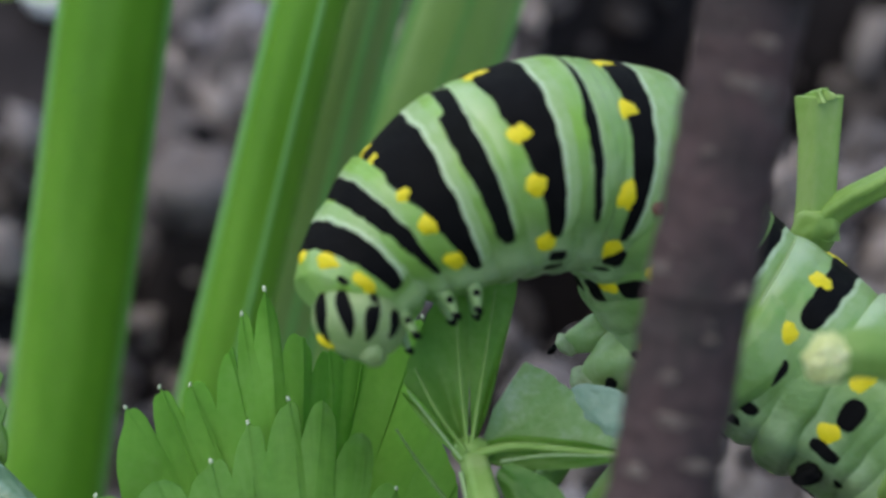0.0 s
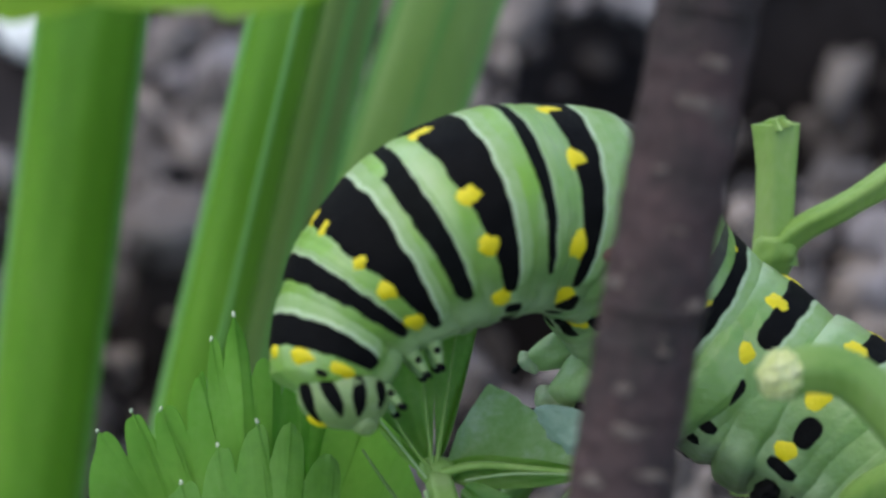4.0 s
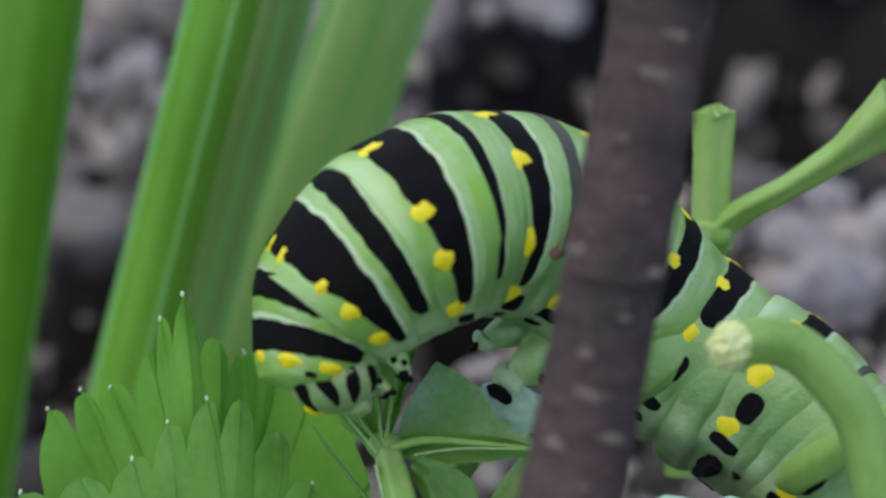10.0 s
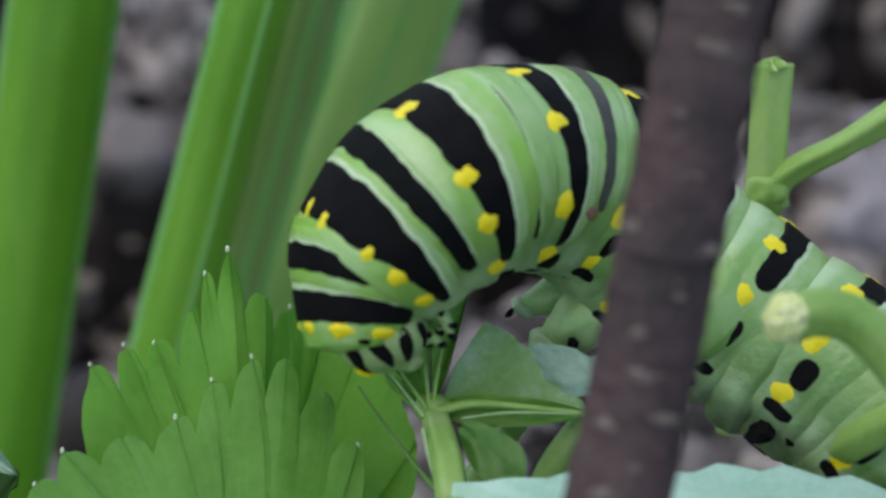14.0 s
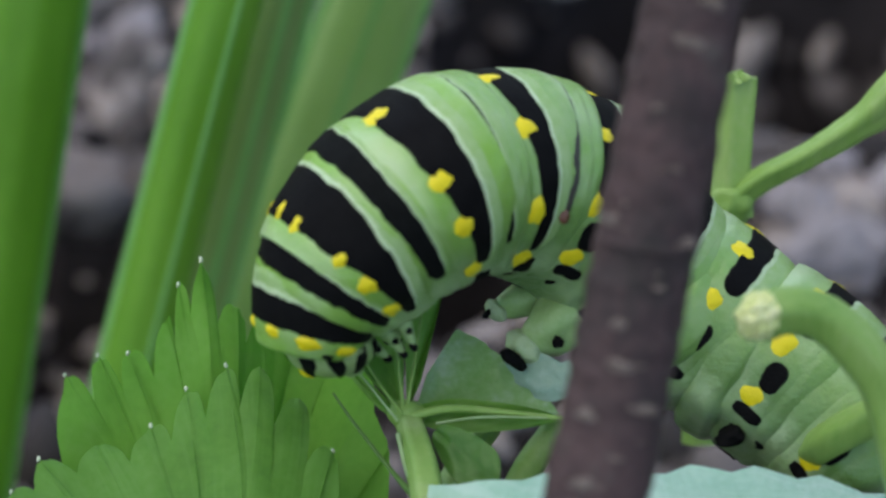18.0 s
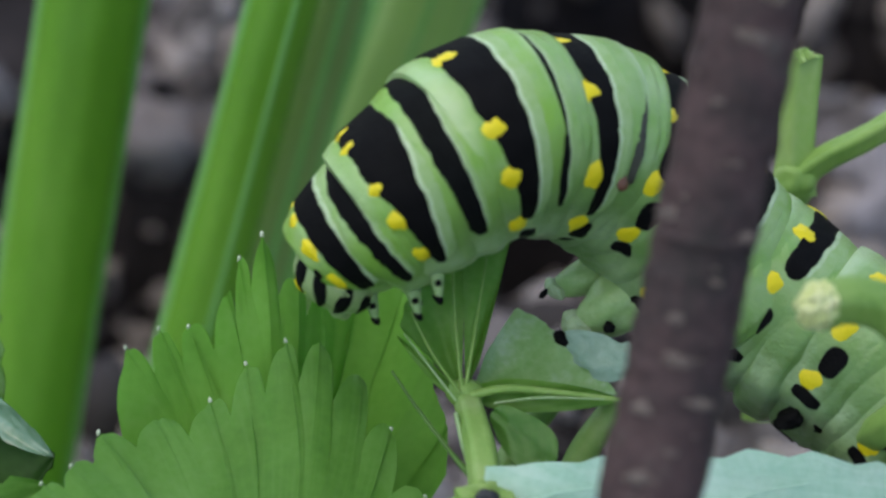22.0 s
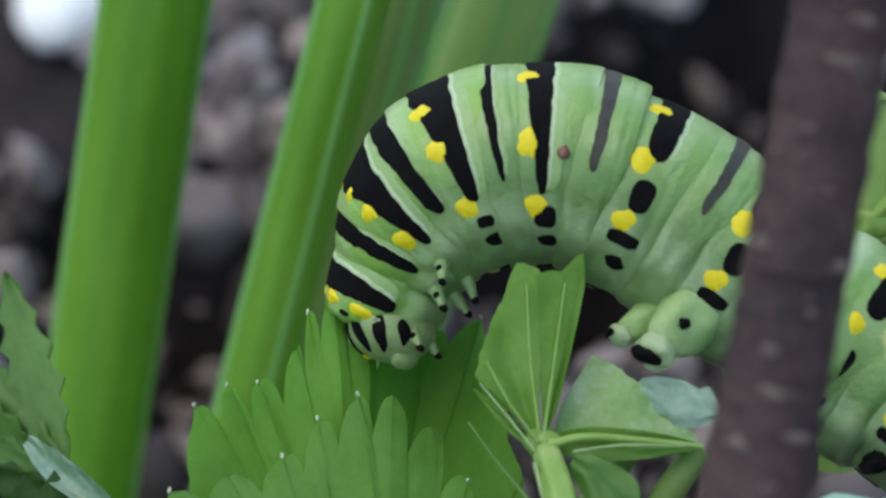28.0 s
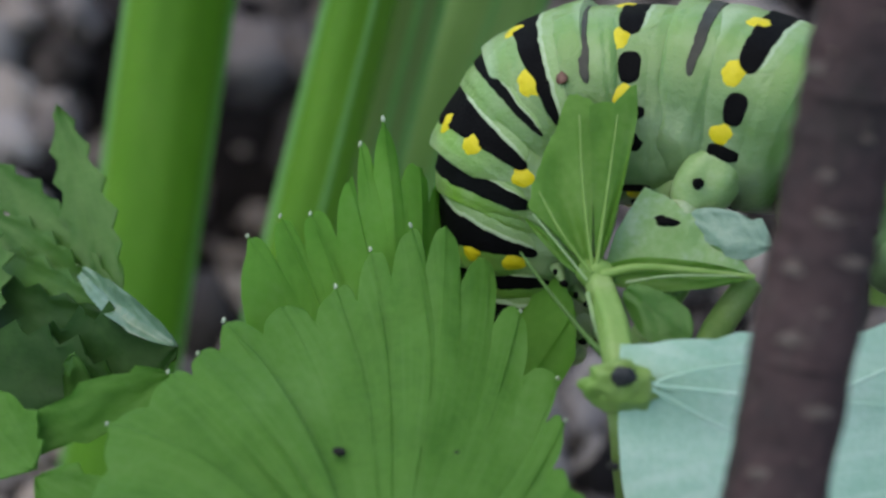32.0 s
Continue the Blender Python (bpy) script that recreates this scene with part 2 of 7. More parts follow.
WART = material("wart_brown", [(0.10, 0.035, 0.02), (0.17, 0.07, 0.04)], 0.3, 0.3, 0.2, 0.1, 0.6)
STONE_WHITE = material("white_stone", [(0.90, 0.92, 0.94), (0.95, 0.96, 0.97)], 4, 0.6, 0.3, 0.6)
GRAVEL = material("grey_gravel", [(0.13, 0.117, 0.122), (0.28, 0.25, 0.265), (0.40, 0.37, 0.375)], 2.5, 0.85, 0.6, 0.6)
THREAD = material("thin_stem_olive", [(0.06, 0.14, 0.022), (0.09, 0.19, 0.04)], 1.0, 0.5, 0.2, 0.2)
SPECK = material("frass", [(0.012, 0.012, 0.012), (0.03, 0.028, 0.022)], 0.3, 0.8, 0.5, 0.1)
HOLE = material("dark_pith_hole", [(0.015, 0.017, 0.02), (0.05, 0.055, 0.06)], 0.6, 0.7, 0.4, 0.2)

# ---- mesh helpers: all lengths in mm ----
MM = 0.001
BASE = {}


def thing(name, at, label, category, group="", kind=""):
    ob = new(name)
    ob.location = Vector(at) * MM
    BASE[ob.name] = Vector(at)
    return tagged(ob, label, category, group, kind)


def part(name, bm, material_, parent, label="", own=False):
    """Links bm, given in mm in the world or, under a keyed part, in that part's space, as one mesh under a thing or part."""
    off = BASE.get(parent.name, Vector()) if parent and not own else Vector()
    for v in bm.verts:
        v.co = (v.co - off) * MM
    me = bpy.data.meshes.new(name)
    bmesh.ops.recalc_face_normals(bm, faces=bm.faces)
    for e in bm.edges:
        if len(e.link_faces) == 2 and e.calc_face_angle() > 0.8:
            e.smooth = False
    bm.to_mesh(me)
    bm.free()
    me.polygons.foreach_set("use_smooth", [True] * len(me.polygons))
    me.materials.append(material_)
    ob = new(name, me)
    if parent:
        ob.parent = parent
        BASE[ob.name] = off
    if label:
        ob["label"] = label
    return ob


def smooth_path(pts, n):
    """n + 1 points along a smooth curve through pts."""
    p = [Vector(q) for q in pts]
    p = [p[0] * 2 - p[1]] + p + [p[-1] * 2 - p[-2]]
    out = []
    for i in range(n + 1):
        s = i / n * (len(p) - 3)
        k = min(int(s), len(p) - 4)
        u = s - k
        a, b, c, d = p[k:k + 4]
        out.append(0.5 * ((2 * b) + (c - a) * u + (2 * a - 5 * b + 4 * c - d) * u * u + (3 * b - a - 3 * c + d) * u ** 3))
    return out


def tube(pts, radii, n=40, sides=24, ribs=0, rib_depth=0.0, rough=0.0, seed=0, flat=1.0, close=True):
    """A stem along pts; radii at even steps; ribs: ridges along it."""
    bm = bmesh.new()
    path = smooth_path(pts, n)
    side = None
    rings = []
    for i, p in enumerate(path):
        tan = (path[min(i + 1, n)] - path[max(i - 1, 0)]).normalized()
        if side is None:
            side = tan.cross(Vector((0, 0.64, 0.77))).normalized()
        side = (side - tan * side.dot(tan)).normalized()
        up = tan.cross(side)
        f = i / n * (len(radii) - 1)
        k = min(int(f), len(radii) - 2)
        r = radii[k] + (radii[k + 1] - radii[k]) * (f - k)
        ring = []
        for j in range(sides):
            a = 2 * math.pi * j / sides
            q = r * (1 + rib_depth * math.cos(ribs * a) if ribs else r / r)
            if not ribs:
                q = r
            if rough:
                q *= 1 + rough * noise.noise(Vector((math.cos(a) * 1.3 + seed, math.sin(a) * 1.3, i * 0.35)))
            ring.append(bm.verts.new(p + side * (math.cos(a) * q) + up * (math.sin(a) * q * flat)))
        rings.append(ring)
    for a, b in zip(rings, rings[1:]):
        for j in range(sides):
            bm.faces.new((a[j], a[(j + 1) % sides], b[(j + 1) % sides], b[j]))
    if close:
        bm.faces.new(rings[0][::-1])
        bm.faces.new(rings[-1])
    return bm


def lump(at, size, turn=(0, 0, 0), level=3, rough=0.1, freq=0.6, seed=0.0):
    """A rounded, uneven body."""
    bm = bmesh.new()
    bmesh.ops.create_icosphere(bm, subdivisions=level, radius=1)
    e = Euler([radians(a) for a in turn])
    for v in bm.verts:
        k = 1 + rough * noise.noise(v.co * (1 / freq) + Vector((seed, seed * 1.7, 0)))
        q = Vector((v.co.x * size[0], v.co.y * size[1], v.co.z * size[2])) * k
        q.rotate(e)
        v.co = q + Vector(at)
    return bm


TOWARD = Vector((0, -0.766, 0.643))


def blade(base, tip, width, face=TOWARD, bend=0.0, fold=0.03, teeth=2, full=0.62, seed=0, neck=0.4, thick=0.13, jag=0.27):
    """A leaf lobe from base to tip: toothed edge, sunken midrib, arched by bend and folded along the midrib."""
    bm = bmesh.new()
    base, tip = Vector(base), Vector(tip)
    ax = tip - base
    length = ax.length
    ax.normalize()
    side = ax.cross(Vector(face)).normalized()
    nor = side.cross(ax)
    ns, nw = 34, 7
    rnd = random.Random(seed)
    ph = rnd.random()
    grid = []
    for i in range(ns + 1):
        s = i / ns
        w = neck + (1 - neck) * math.sin(math.pi * min(s / full, 1) / 2) ** 0.9
        if s > full:
            u = (s - full) / (1 - full)
            w = (1 - u ** 1.8) ** 0.76
        row = []
        for j in range(-nw, nw + 1):
            v = j / nw
            tooth = 1.0
            if teeth:
                saw = (s * teeth + ph + (0.25 if j > 0 else 0)) % 1.0
                tooth = 1 - jag * saw * min(1, 4 * s) * abs(v) ** 3
                tooth += 0.05 * noise.noise(Vector((s * 7, v * 2, seed)))
            x = width * 0.5 * w * v * tooth
            along = s * length + 0.45 * width * abs(v) ** 2 * (tooth - 1 + jag * 0.6) * min(1, 3 * (1 - s))
            z = bend * math.sin(math.pi * s * 0.9) * length
            z += fold * (abs(x) ** 1.2) * (0.4 + 0.6 * s)
            z -= 0.10 * math.exp(-(v * 6) ** 2) * (1 - s)
            z += 0.03 * math.sin(abs(v) * 9 + s * 26) * min(1, width / 4) + 0.18 * noise.noise(Vector((s * 3 + seed, v * 1.5, 2)))
            row.append(base + ax * along + side * x + nor * z)
        grid.append(row)
    lay = []
    uv = {}
    for k in (0, 1):
        lay.append([[bm.verts.new(p - nor * thick * k) for p in row] for row in grid])
        for i, row in enumerate(lay[-1]):
            for j, v in enumerate(row):
                uv[v] = ((j / nw - 1) * width * 0.5 * (0.3 + 0.7 * min(1, i / ns * 1.6)) + seed * 7, i / ns * length)
    m = 2 * nw
    for i in range(ns):
        for j in range(m):
            a, b = lay
            bm.faces.new((a[i][j], a[i][j + 1], a[i + 1][j + 1], a[i + 1][j]))
            bm.faces.new((b[i][j + 1], b[i][j], b[i + 1][j], b[i + 1][j + 1]))
        bm.faces.new((lay[0][i][0], lay[0][i + 1][0], lay[1][i + 1][0], lay[1][i][0]))
        bm.faces.new((lay[0][i + 1][m], lay[0][i][m], lay[1][i][m], lay[1][i + 1][m]))
    for j in range(m):
        bm.faces.new((lay[0][0][j + 1], lay[0][0][j], lay[1][0][j], lay[1][0][j + 1]))
        bm.faces.new((lay[0][ns][j], lay[0][ns][j + 1], lay[1][ns][j + 1], lay[1][ns][j]))
    layer = bm.loops.layers.uv.new("along")
    for f in bm.faces:
        for lp in f.loops:
            lp[layer].uv = uv[lp.vert]
    return bm


def leaf(name, label, lobes, mat, group="leaves", tips=True):
    """A lobed leaf: lobes are (base, tip, width, options)."""
    th = thing(name, lobes[0][0], label, "leaf", group)
    for i, (b, t, w, o) in enumerate(lobes):
        o = dict(o)
        m = o.pop("mat", mat)
        nub = o.pop("nub", tips)
        lb = part("lobe", blade(b, t, w, seed=i + len(name), **o), m, th)
        if nub:
            d = (Vector(t) - Vector(b)).normalized()
            part("tip", lump(Vector(t) + d * 0.05, (0.09, 0.09, 0.15), level=2, seed=i), WHITE_TIP, lb, "pale swollen leaf tip")
    return th


# ---- ground ----
STONE_AT = (-36.40, 171.50, 0.00)


def hollow(x, y):
    """Depth, 0 to 1, of the dark hollow under the plant and of pits added to darken shaded soil."""
    deep = 0.0
    for (cx, cy, _), rx, ry, w in (((19, 167, 0), 22, 15, 1), ((12.95, 164.41, 0.00), 6, 3.5, 0.8), ((-27.32, 135.32, 0.00), 9, 6, 0.4), ((-25.33, 133.10, 0.00), 8, 6, 0.4), ((-34.60, 146.53, 0.00), 8, 5, 0.3), ((-21.20, 143.17, 0.00), 8, 5, 0.4), ((1.0, 141.0, 0), 11, 7, 0.7), ((30.0, 177.0, 0), 8, 5, 0.35), ((25.0, 158.5, 0), 6, 4, 0.8)):
        d = math.hypot((x - cx) / rx, (y - cy) / ry)
        deep = max(deep, w * (1 - d * d) ** 0.5 if d < 1 else 0.0)
    return deep


def soil_height(x, y):
    return 5 * noise.noise(Vector((x / 26, y / 26, 0))) + 2.6 * noise.noise(Vector((x / 9, y / 9, 3)))


def ground_sheet():
    bm = bmesh.new()
    xs = [-40000, -4000, -600, -250] + [-120 + 3 * i for i in range(81)] + [250, 600, 4000, 40000]
    ys = [-40000, -4000, -600, -100, 0] + [40 + 3 * i for i in range(101)] + [420, 600, 1200, 4000, 40000]
    g = []
    for y in ys:
        row = []
        for x in xs:
            k = 1.0 if abs(x) < 121 and 39 < y < 345 else 0.0
            z = k * (soil_height(x, y) - 38 * hollow(x, y))
            row.append(bm.verts.new((x, y, z)))
        g.append(row)
    for a, b in zip(g, g[1:]):
        for j in range(len(xs) - 1):
            bm.faces.new((a[j], a[j + 1], b[j + 1], b[j]))
    return bm


tagged(part("ground", ground_sheet(), SOIL, None), "dark garden soil, crumbly and uneven", "soil", kind="structure")


def crumbs(count, seed, lo, hi, level=2, y0=95, wide=0):
    """Uneven crumbs strewn over the soil; wide: the outer strewing, round the dense one."""
    rnd = random.Random(seed)
    ico = bmesh.new()
    bmesh.ops.create_icosphere(ico, subdivisions=level, radius=1)
    vs = [v.co.copy() for v in ico.verts]
    fs = [[v.index for v in f.verts] for f in ico.faces]
    ico.free()
    verts, faces = [], []
    for _ in range(count):
        y = y0 + (wide or 230) * rnd.random()
        x = (rnd.random() - 0.5) * (wide or 70 + 0.55 * y)
        if wide and 95 < y < 325 and abs(x) < 35 + 0.275 * y:
            continue
        s = lo + (hi - lo) * rnd.random() ** 3
        if hollow(x, y) > 0.45 or (abs(x - STONE_AT[0]) < 8 and -16 < y - STONE_AT[1] < 8):
            continue
        z = soil_height(x, y) - 38 * hollow(x, y)
        e = Euler([rnd.random() * 6 for _ in range(3)])
        sz = Vector((s * (0.7 + 0.8 * rnd.random()), s * (0.6 + 0.5 * rnd.random()), s * (0.4 + 0.4 * rnd.random())))
        k0 = len(verts)
        off = Vector((rnd.random() * 50, rnd.random() * 50, 0))
        for v in vs:
            q = v * (1 + 0.75 * noise.noise(v * 1.5 + off))
            q = Vector((q.x * sz.x, q.y * sz.y, q.z * sz.z))
            q.rotate(e)
            verts.append((q + Vector((x, y, z + s * 0.35))) * MM)
        faces += [[k0 + i for i in f] for f in fs]
    me = bpy.data.meshes.new("soil_crumbs")
    me.from_pydata(verts, [], faces)
    me.polygons.foreach_set("use_smooth", [True] * len(me.polygons))
    return me


def crumb_material():
    m = material("soil_crumb", [(0.02, 0.016, 0.017), (0.06, 0.05, 0.052)], 3, 0.9, 0.8, 0.8, 0.2)
    n, l = m.node_tree.nodes, m.node_tree.links
    geo, ramp = n.new("ShaderNodeNewGeometry"), n.new("ShaderNodeValToRGB")
    for p, c in ((0.3, (0.125, 0.108, 0.106)), (0.6, (0.26, 0.225, 0.22)), (0.85, (0.40, 0.34, 0.31))):
        e = ramp.color_ramp.elements.new(p)
        e.color = (*c, 1)
    ramp.color_ramp.elements[0].color = (0.012, 0.01, 0.011, 1)
    ramp.color_ramp.elements[-1].color = (0.34, 0.305, 0.30, 1)
    l.new(geo.outputs["Random Per Island"], ramp.inputs[0])
    l.new(ramp.outputs[0], n["Principled BSDF"].inputs["Base Color"])
    return m


stuff = new("soil_crumbs", crumbs(17000, 5, 0.5, 2.9))
stuff.data.materials.append(crumb_material())
far = new("soil_crumbs", crumbs(9000, 8, 0.8, 3.4, 1, 0, 420))
far.data.materials.append(stuff.data.materials[0])
tagged(far, "dark soil crumbs lying round the plant", "soil crumbs", kind="stuff")
tagged(stuff, "grey-brown soil crumbs and bits of bark mulch", "soil crumbs", kind="stuff")

sx, sy, _ = STONE_AT
sz = soil_height(sx, sy)
stone = thing("white_stone", (sx, sy, sz), "smooth white pebble lying on the dark soil", "stone")
part("pebble", lump((sx, sy, sz + 2.6), (3.6, 5.0, 3.0), level=3, rough=0.12, seed=4), STONE_WHITE, stone)


for i, at in enumerate(((21.86, 148.20, 0.00), (24.66, 150.08, 0.00), (27.26, 149.52, 0.00), (22.70, 144.63, 0.00), (25.36, 145.27, 0.00), (27.91, 144.73, 0.00), (23.47, 140.59, 0.00), (26.34, 140.08, 0.00), (23.40, 147.30, 0.00), (25.74, 141.98, 0.00), (29.10, 151.15, 0.00), (30.10, 147.75, 0.00),
                        (-25.05, 175.65, 0.00), (-25.88, 163.79, 0.00), (-21.16, 177.95, 0.00), (-28.38, 172.62, 0.00), (-32.13, 167.90, 0.00), (-22.90, 165.08, 0.00), (2.56, 178.45, 0.00), (6.85, 177.61, 0.00))):
    z = soil_height(at[0], at[1])
    gravel = thing("gravel_stone", (at[0], at[1], z), "pale grey stone lying on dark soil", "stone", "grey stones in the soil")
    r = 1.5 + 0.8 * math.sin(i * 2.4)
    part("stone", lump((at[0], at[1], z + r * 0.75), (r * 1.5, r * 1.1, r), (20 * i, 0, 35 * i), 3, 0.5, 0.8, i), GRAVEL, gravel)


# ---- stalks ----
def stalk(name, low, high, r0, r1, label, mat, ridge_mat, ridges, bow=0.0):
    th = thing(name, low, label, "plant stalk", "stalks behind the caterpillar")
    a, b = Vector(low), Vector(high)
    mid = (a + b) / 2 + Vector((bow, 0, 0))
    part("stem", tube([a, mid, b], [r0, (r0 + r1) / 2, r1], 60, 64, 9, 0.012, 0.015, seed=len(name)), mat, th)
    ax = (b - a).normalized()
    side = ax.cross(TOWARD).normalized()
    out = side.cross(ax)
    for ang, wid in ridges:
        d = side * math.sin(radians(ang)) + out * math.cos(radians(ang))
        part("ridge", tube([a + d * r0 * 0.93, mid + d * (r0 + r1) * 0.465, b + d * r1 * 0.93], [wid, wid, wid], 60, 12), ridge_mat, th, "paler rib along the stalk")
    return th


stalk("stalk", (-29.24, 104.15, 0.27), (-19.95, 117.27, 44.18), 2.75, 2.65, "thick bright green ribbed plant stalk rising from soil", STALK, RIDGE, [(-76, 0.42), (80, 0.3), (-30, 0.16)])
stalk("stalk", (-20.84, 101.83, 8.11), (-8.56, 114.62, 49.86), 1.8, 1.65, "leaning bright green ribbed plant stalk", STALK, RIDGE, [(-74, 0.36), (25, 0.2)])
stalk("stalk", (-19.39, 106.56, 3.15), (-6.30, 119.62, 46.98), 1.8, 1.65, "dull grey-green ribbed stalk beside another stalk", STALK_DULL, RIDGE, [(70, 0.35), (20, 0.22)])
stalk("stalk", (-17.90, 111.30, -1.82), (-0.73, 125.61, 43.52), 2.8, 2.6, "leaning pale green ribbed plant stalk", STALK_PALE, RIDGE, [(-70, 0.5), (72, 0.4), (5, 0.25)])

# ---- twig in front ----
TWIG_AT, TWIG_RUN, TWIG_R = Vector((3.674, 64.0, 50.128)), Vector((4.254, 13.0, 17.957)), 1.7


def twig_point(along, across=0.0, lift=0.0):
    """A point of the twig's side that faces up; across: -1 to 1 over its width."""
    ax = TWIG_RUN.normalized()
    side = ax.cross(TOWARD).normalized()
    out = side.cross(ax)
    return TWIG_AT + TWIG_RUN * along + (side * across + out * math.sqrt(max(0.0, 1 - across * across))) * (TWIG_R + lift) * (1 if across or lift else 0)


twig = thing("twig", twig_point(-2.79), "rough purplish brown woody twig with pale bark specks", "twig")
shaft = part("shaft", tube([twig_point(k) for k in (-2.79, -1.5, -0.5, 0.1, 0.4, 0.7, 1.0, 1.4)], [2.0, 1.85, 1.74, 1.7, 1.68, 1.68, 1.66, 1.62], 220, 48, 0, 0, 0.07, 3), BARK, twig)
rnd = random.Random(12)
specks = [(0.80, 0.05, 0.62), (0.533, -0.74, 0.6), (0.52, 0.73, 0.5), (0.39, -0.2, 0.5), (0.33, -0.07, 0.6), (0.275, 0.5, 0.62), (0.253, -0.47, 0.62), (0.154, -0.2, 0.8), (0.86, 0.28, 0.5), (0.70, -0.3, 0.3), (0.62, 0.25, 0.28), (0.45, 0.35, 0.28), (0.06, 0.4, 0.6), (-0.04, -0.35, 0.7), (0.95, -0.4, 0.5), (1.05, 0.3, 0.6), (0.20, 0.2, 0.3)]
specks += [(rnd.uniform(-0.1, 1.1), rnd.uniform(-0.9, 0.9), rnd.uniform(0.1, 0.2)) for _ in range(26)]
for along, across, wide in specks:
    part("lenticel", lump(twig_point(along, across, -0.05), (wide * 0.8, 0.14, wide * 0.34), (rnd.uniform(-40, -20), 14, rnd.uniform(-8, 8)), 3, 0.6, 0.5, seed=along * 9), LENTICEL, shaft, "pale bark speck")
for along in (0.5, 0.93, 0.12, -0.2):
    part("bud_scar", tube([twig_point(along, c) for c in (-0.95, -0.5, 0.02, 0.5, 0.95)], [0.10, 0.16, 0.18, 0.15, 0.08], 24, 10, 0, 0, 0.3, along), BARK, shaft, "raised ring of an old leaf scar")

# ---- cut stems beside the caterpillar ----
fork = thing("forked_stem", (10.16, 91.53, 40.90), "pale green forked leaf stem with a bitten-off stub", "plant stem")
part("stub", tube([(11.45, 92.63, 43.09), (11.45, 93.66, 44.67), (11.53, 94.75, 46.50), (11.52, 95.68, 48.14)], [0.95, 0.80, 0.82, 0.98], 40, 40, 5, 0.08, 0.03, 2, flat=0.6), STEM, fork)
part("torn_end", tube([(11.53, 95.53, 47.96), (11.37, 95.78, 48.35)], [0.92, 0.6], 6, 30, 5, 0.25, 0.35, 6, flat=0.5), STEM, fork, "ragged pale bitten end")
part("branch", tube([(11.25, 92.85, 43.36), (12.49, 93.22, 44.50), (14.62, 93.42, 45.80), (16.81, 93.61, 47.44), (19.11, 93.71, 49.68)], [0.7, 0.66, 0.62, 0.8, 1.6], 50, 40, 4, 0.11, 0.04, 3, flat=0.8), STEM, fork)
part("knuckle", lump((11.33, 92.75, 43.59), (0.98, 0.7, 0.85), (0, -30, 0), 4, 0.22, 0.7, 2), STEM, fork)
part("lower_stem", tube([(11.49, 92.93, 43.45), (10.78, 92.74, 41.46), (10.51, 93.24, 38.52), (10.44, 89.85, 32.71)], [0.85, 0.75, 0.8, 0.8], 30, 20), STEM, fork)

cutstem = thing("severed_stem", (16.78, 72.13, 45.18), "curved pale green leaf stem with a cut pithy end", "plant stem")
part("stem", tube([(10.41, 75.24, 52.06), (11.44, 75.53, 52.23), (12.87, 75.57, 51.74), (14.33, 75.03, 50.39), (15.31, 74.34, 48.87), (16.38, 72.13, 45.17)], [0.82, 0.84, 0.86, 0.9, 0.92, 0.95], 50, 28, 5, 0.05, 0.02, 4), STEM, cutstem)
part("cut_face", lump((10.34, 74.79, 52.59), (0.72, 0.8, 0.92), (0, 12, 0), 4, 0.3, 0.3, 7), CUT, cutstem, "ragged pale yellow cut end")

side_stem = thing("side_stem", (12.36, 75.92, 44.74), "light green leaf stem lying aslant", "plant stem")
part("stem", tube([(10.99, 79.62, 39.07), (13.15, 78.96, 41.83), (14.29, 77.52, 44.52), (17.79, 76.64, 47.90)], [0.3, 0.62, 0.72, 0.75], 40, 22, 5, 0.06, 0.03, 5), STEM, side_stem)

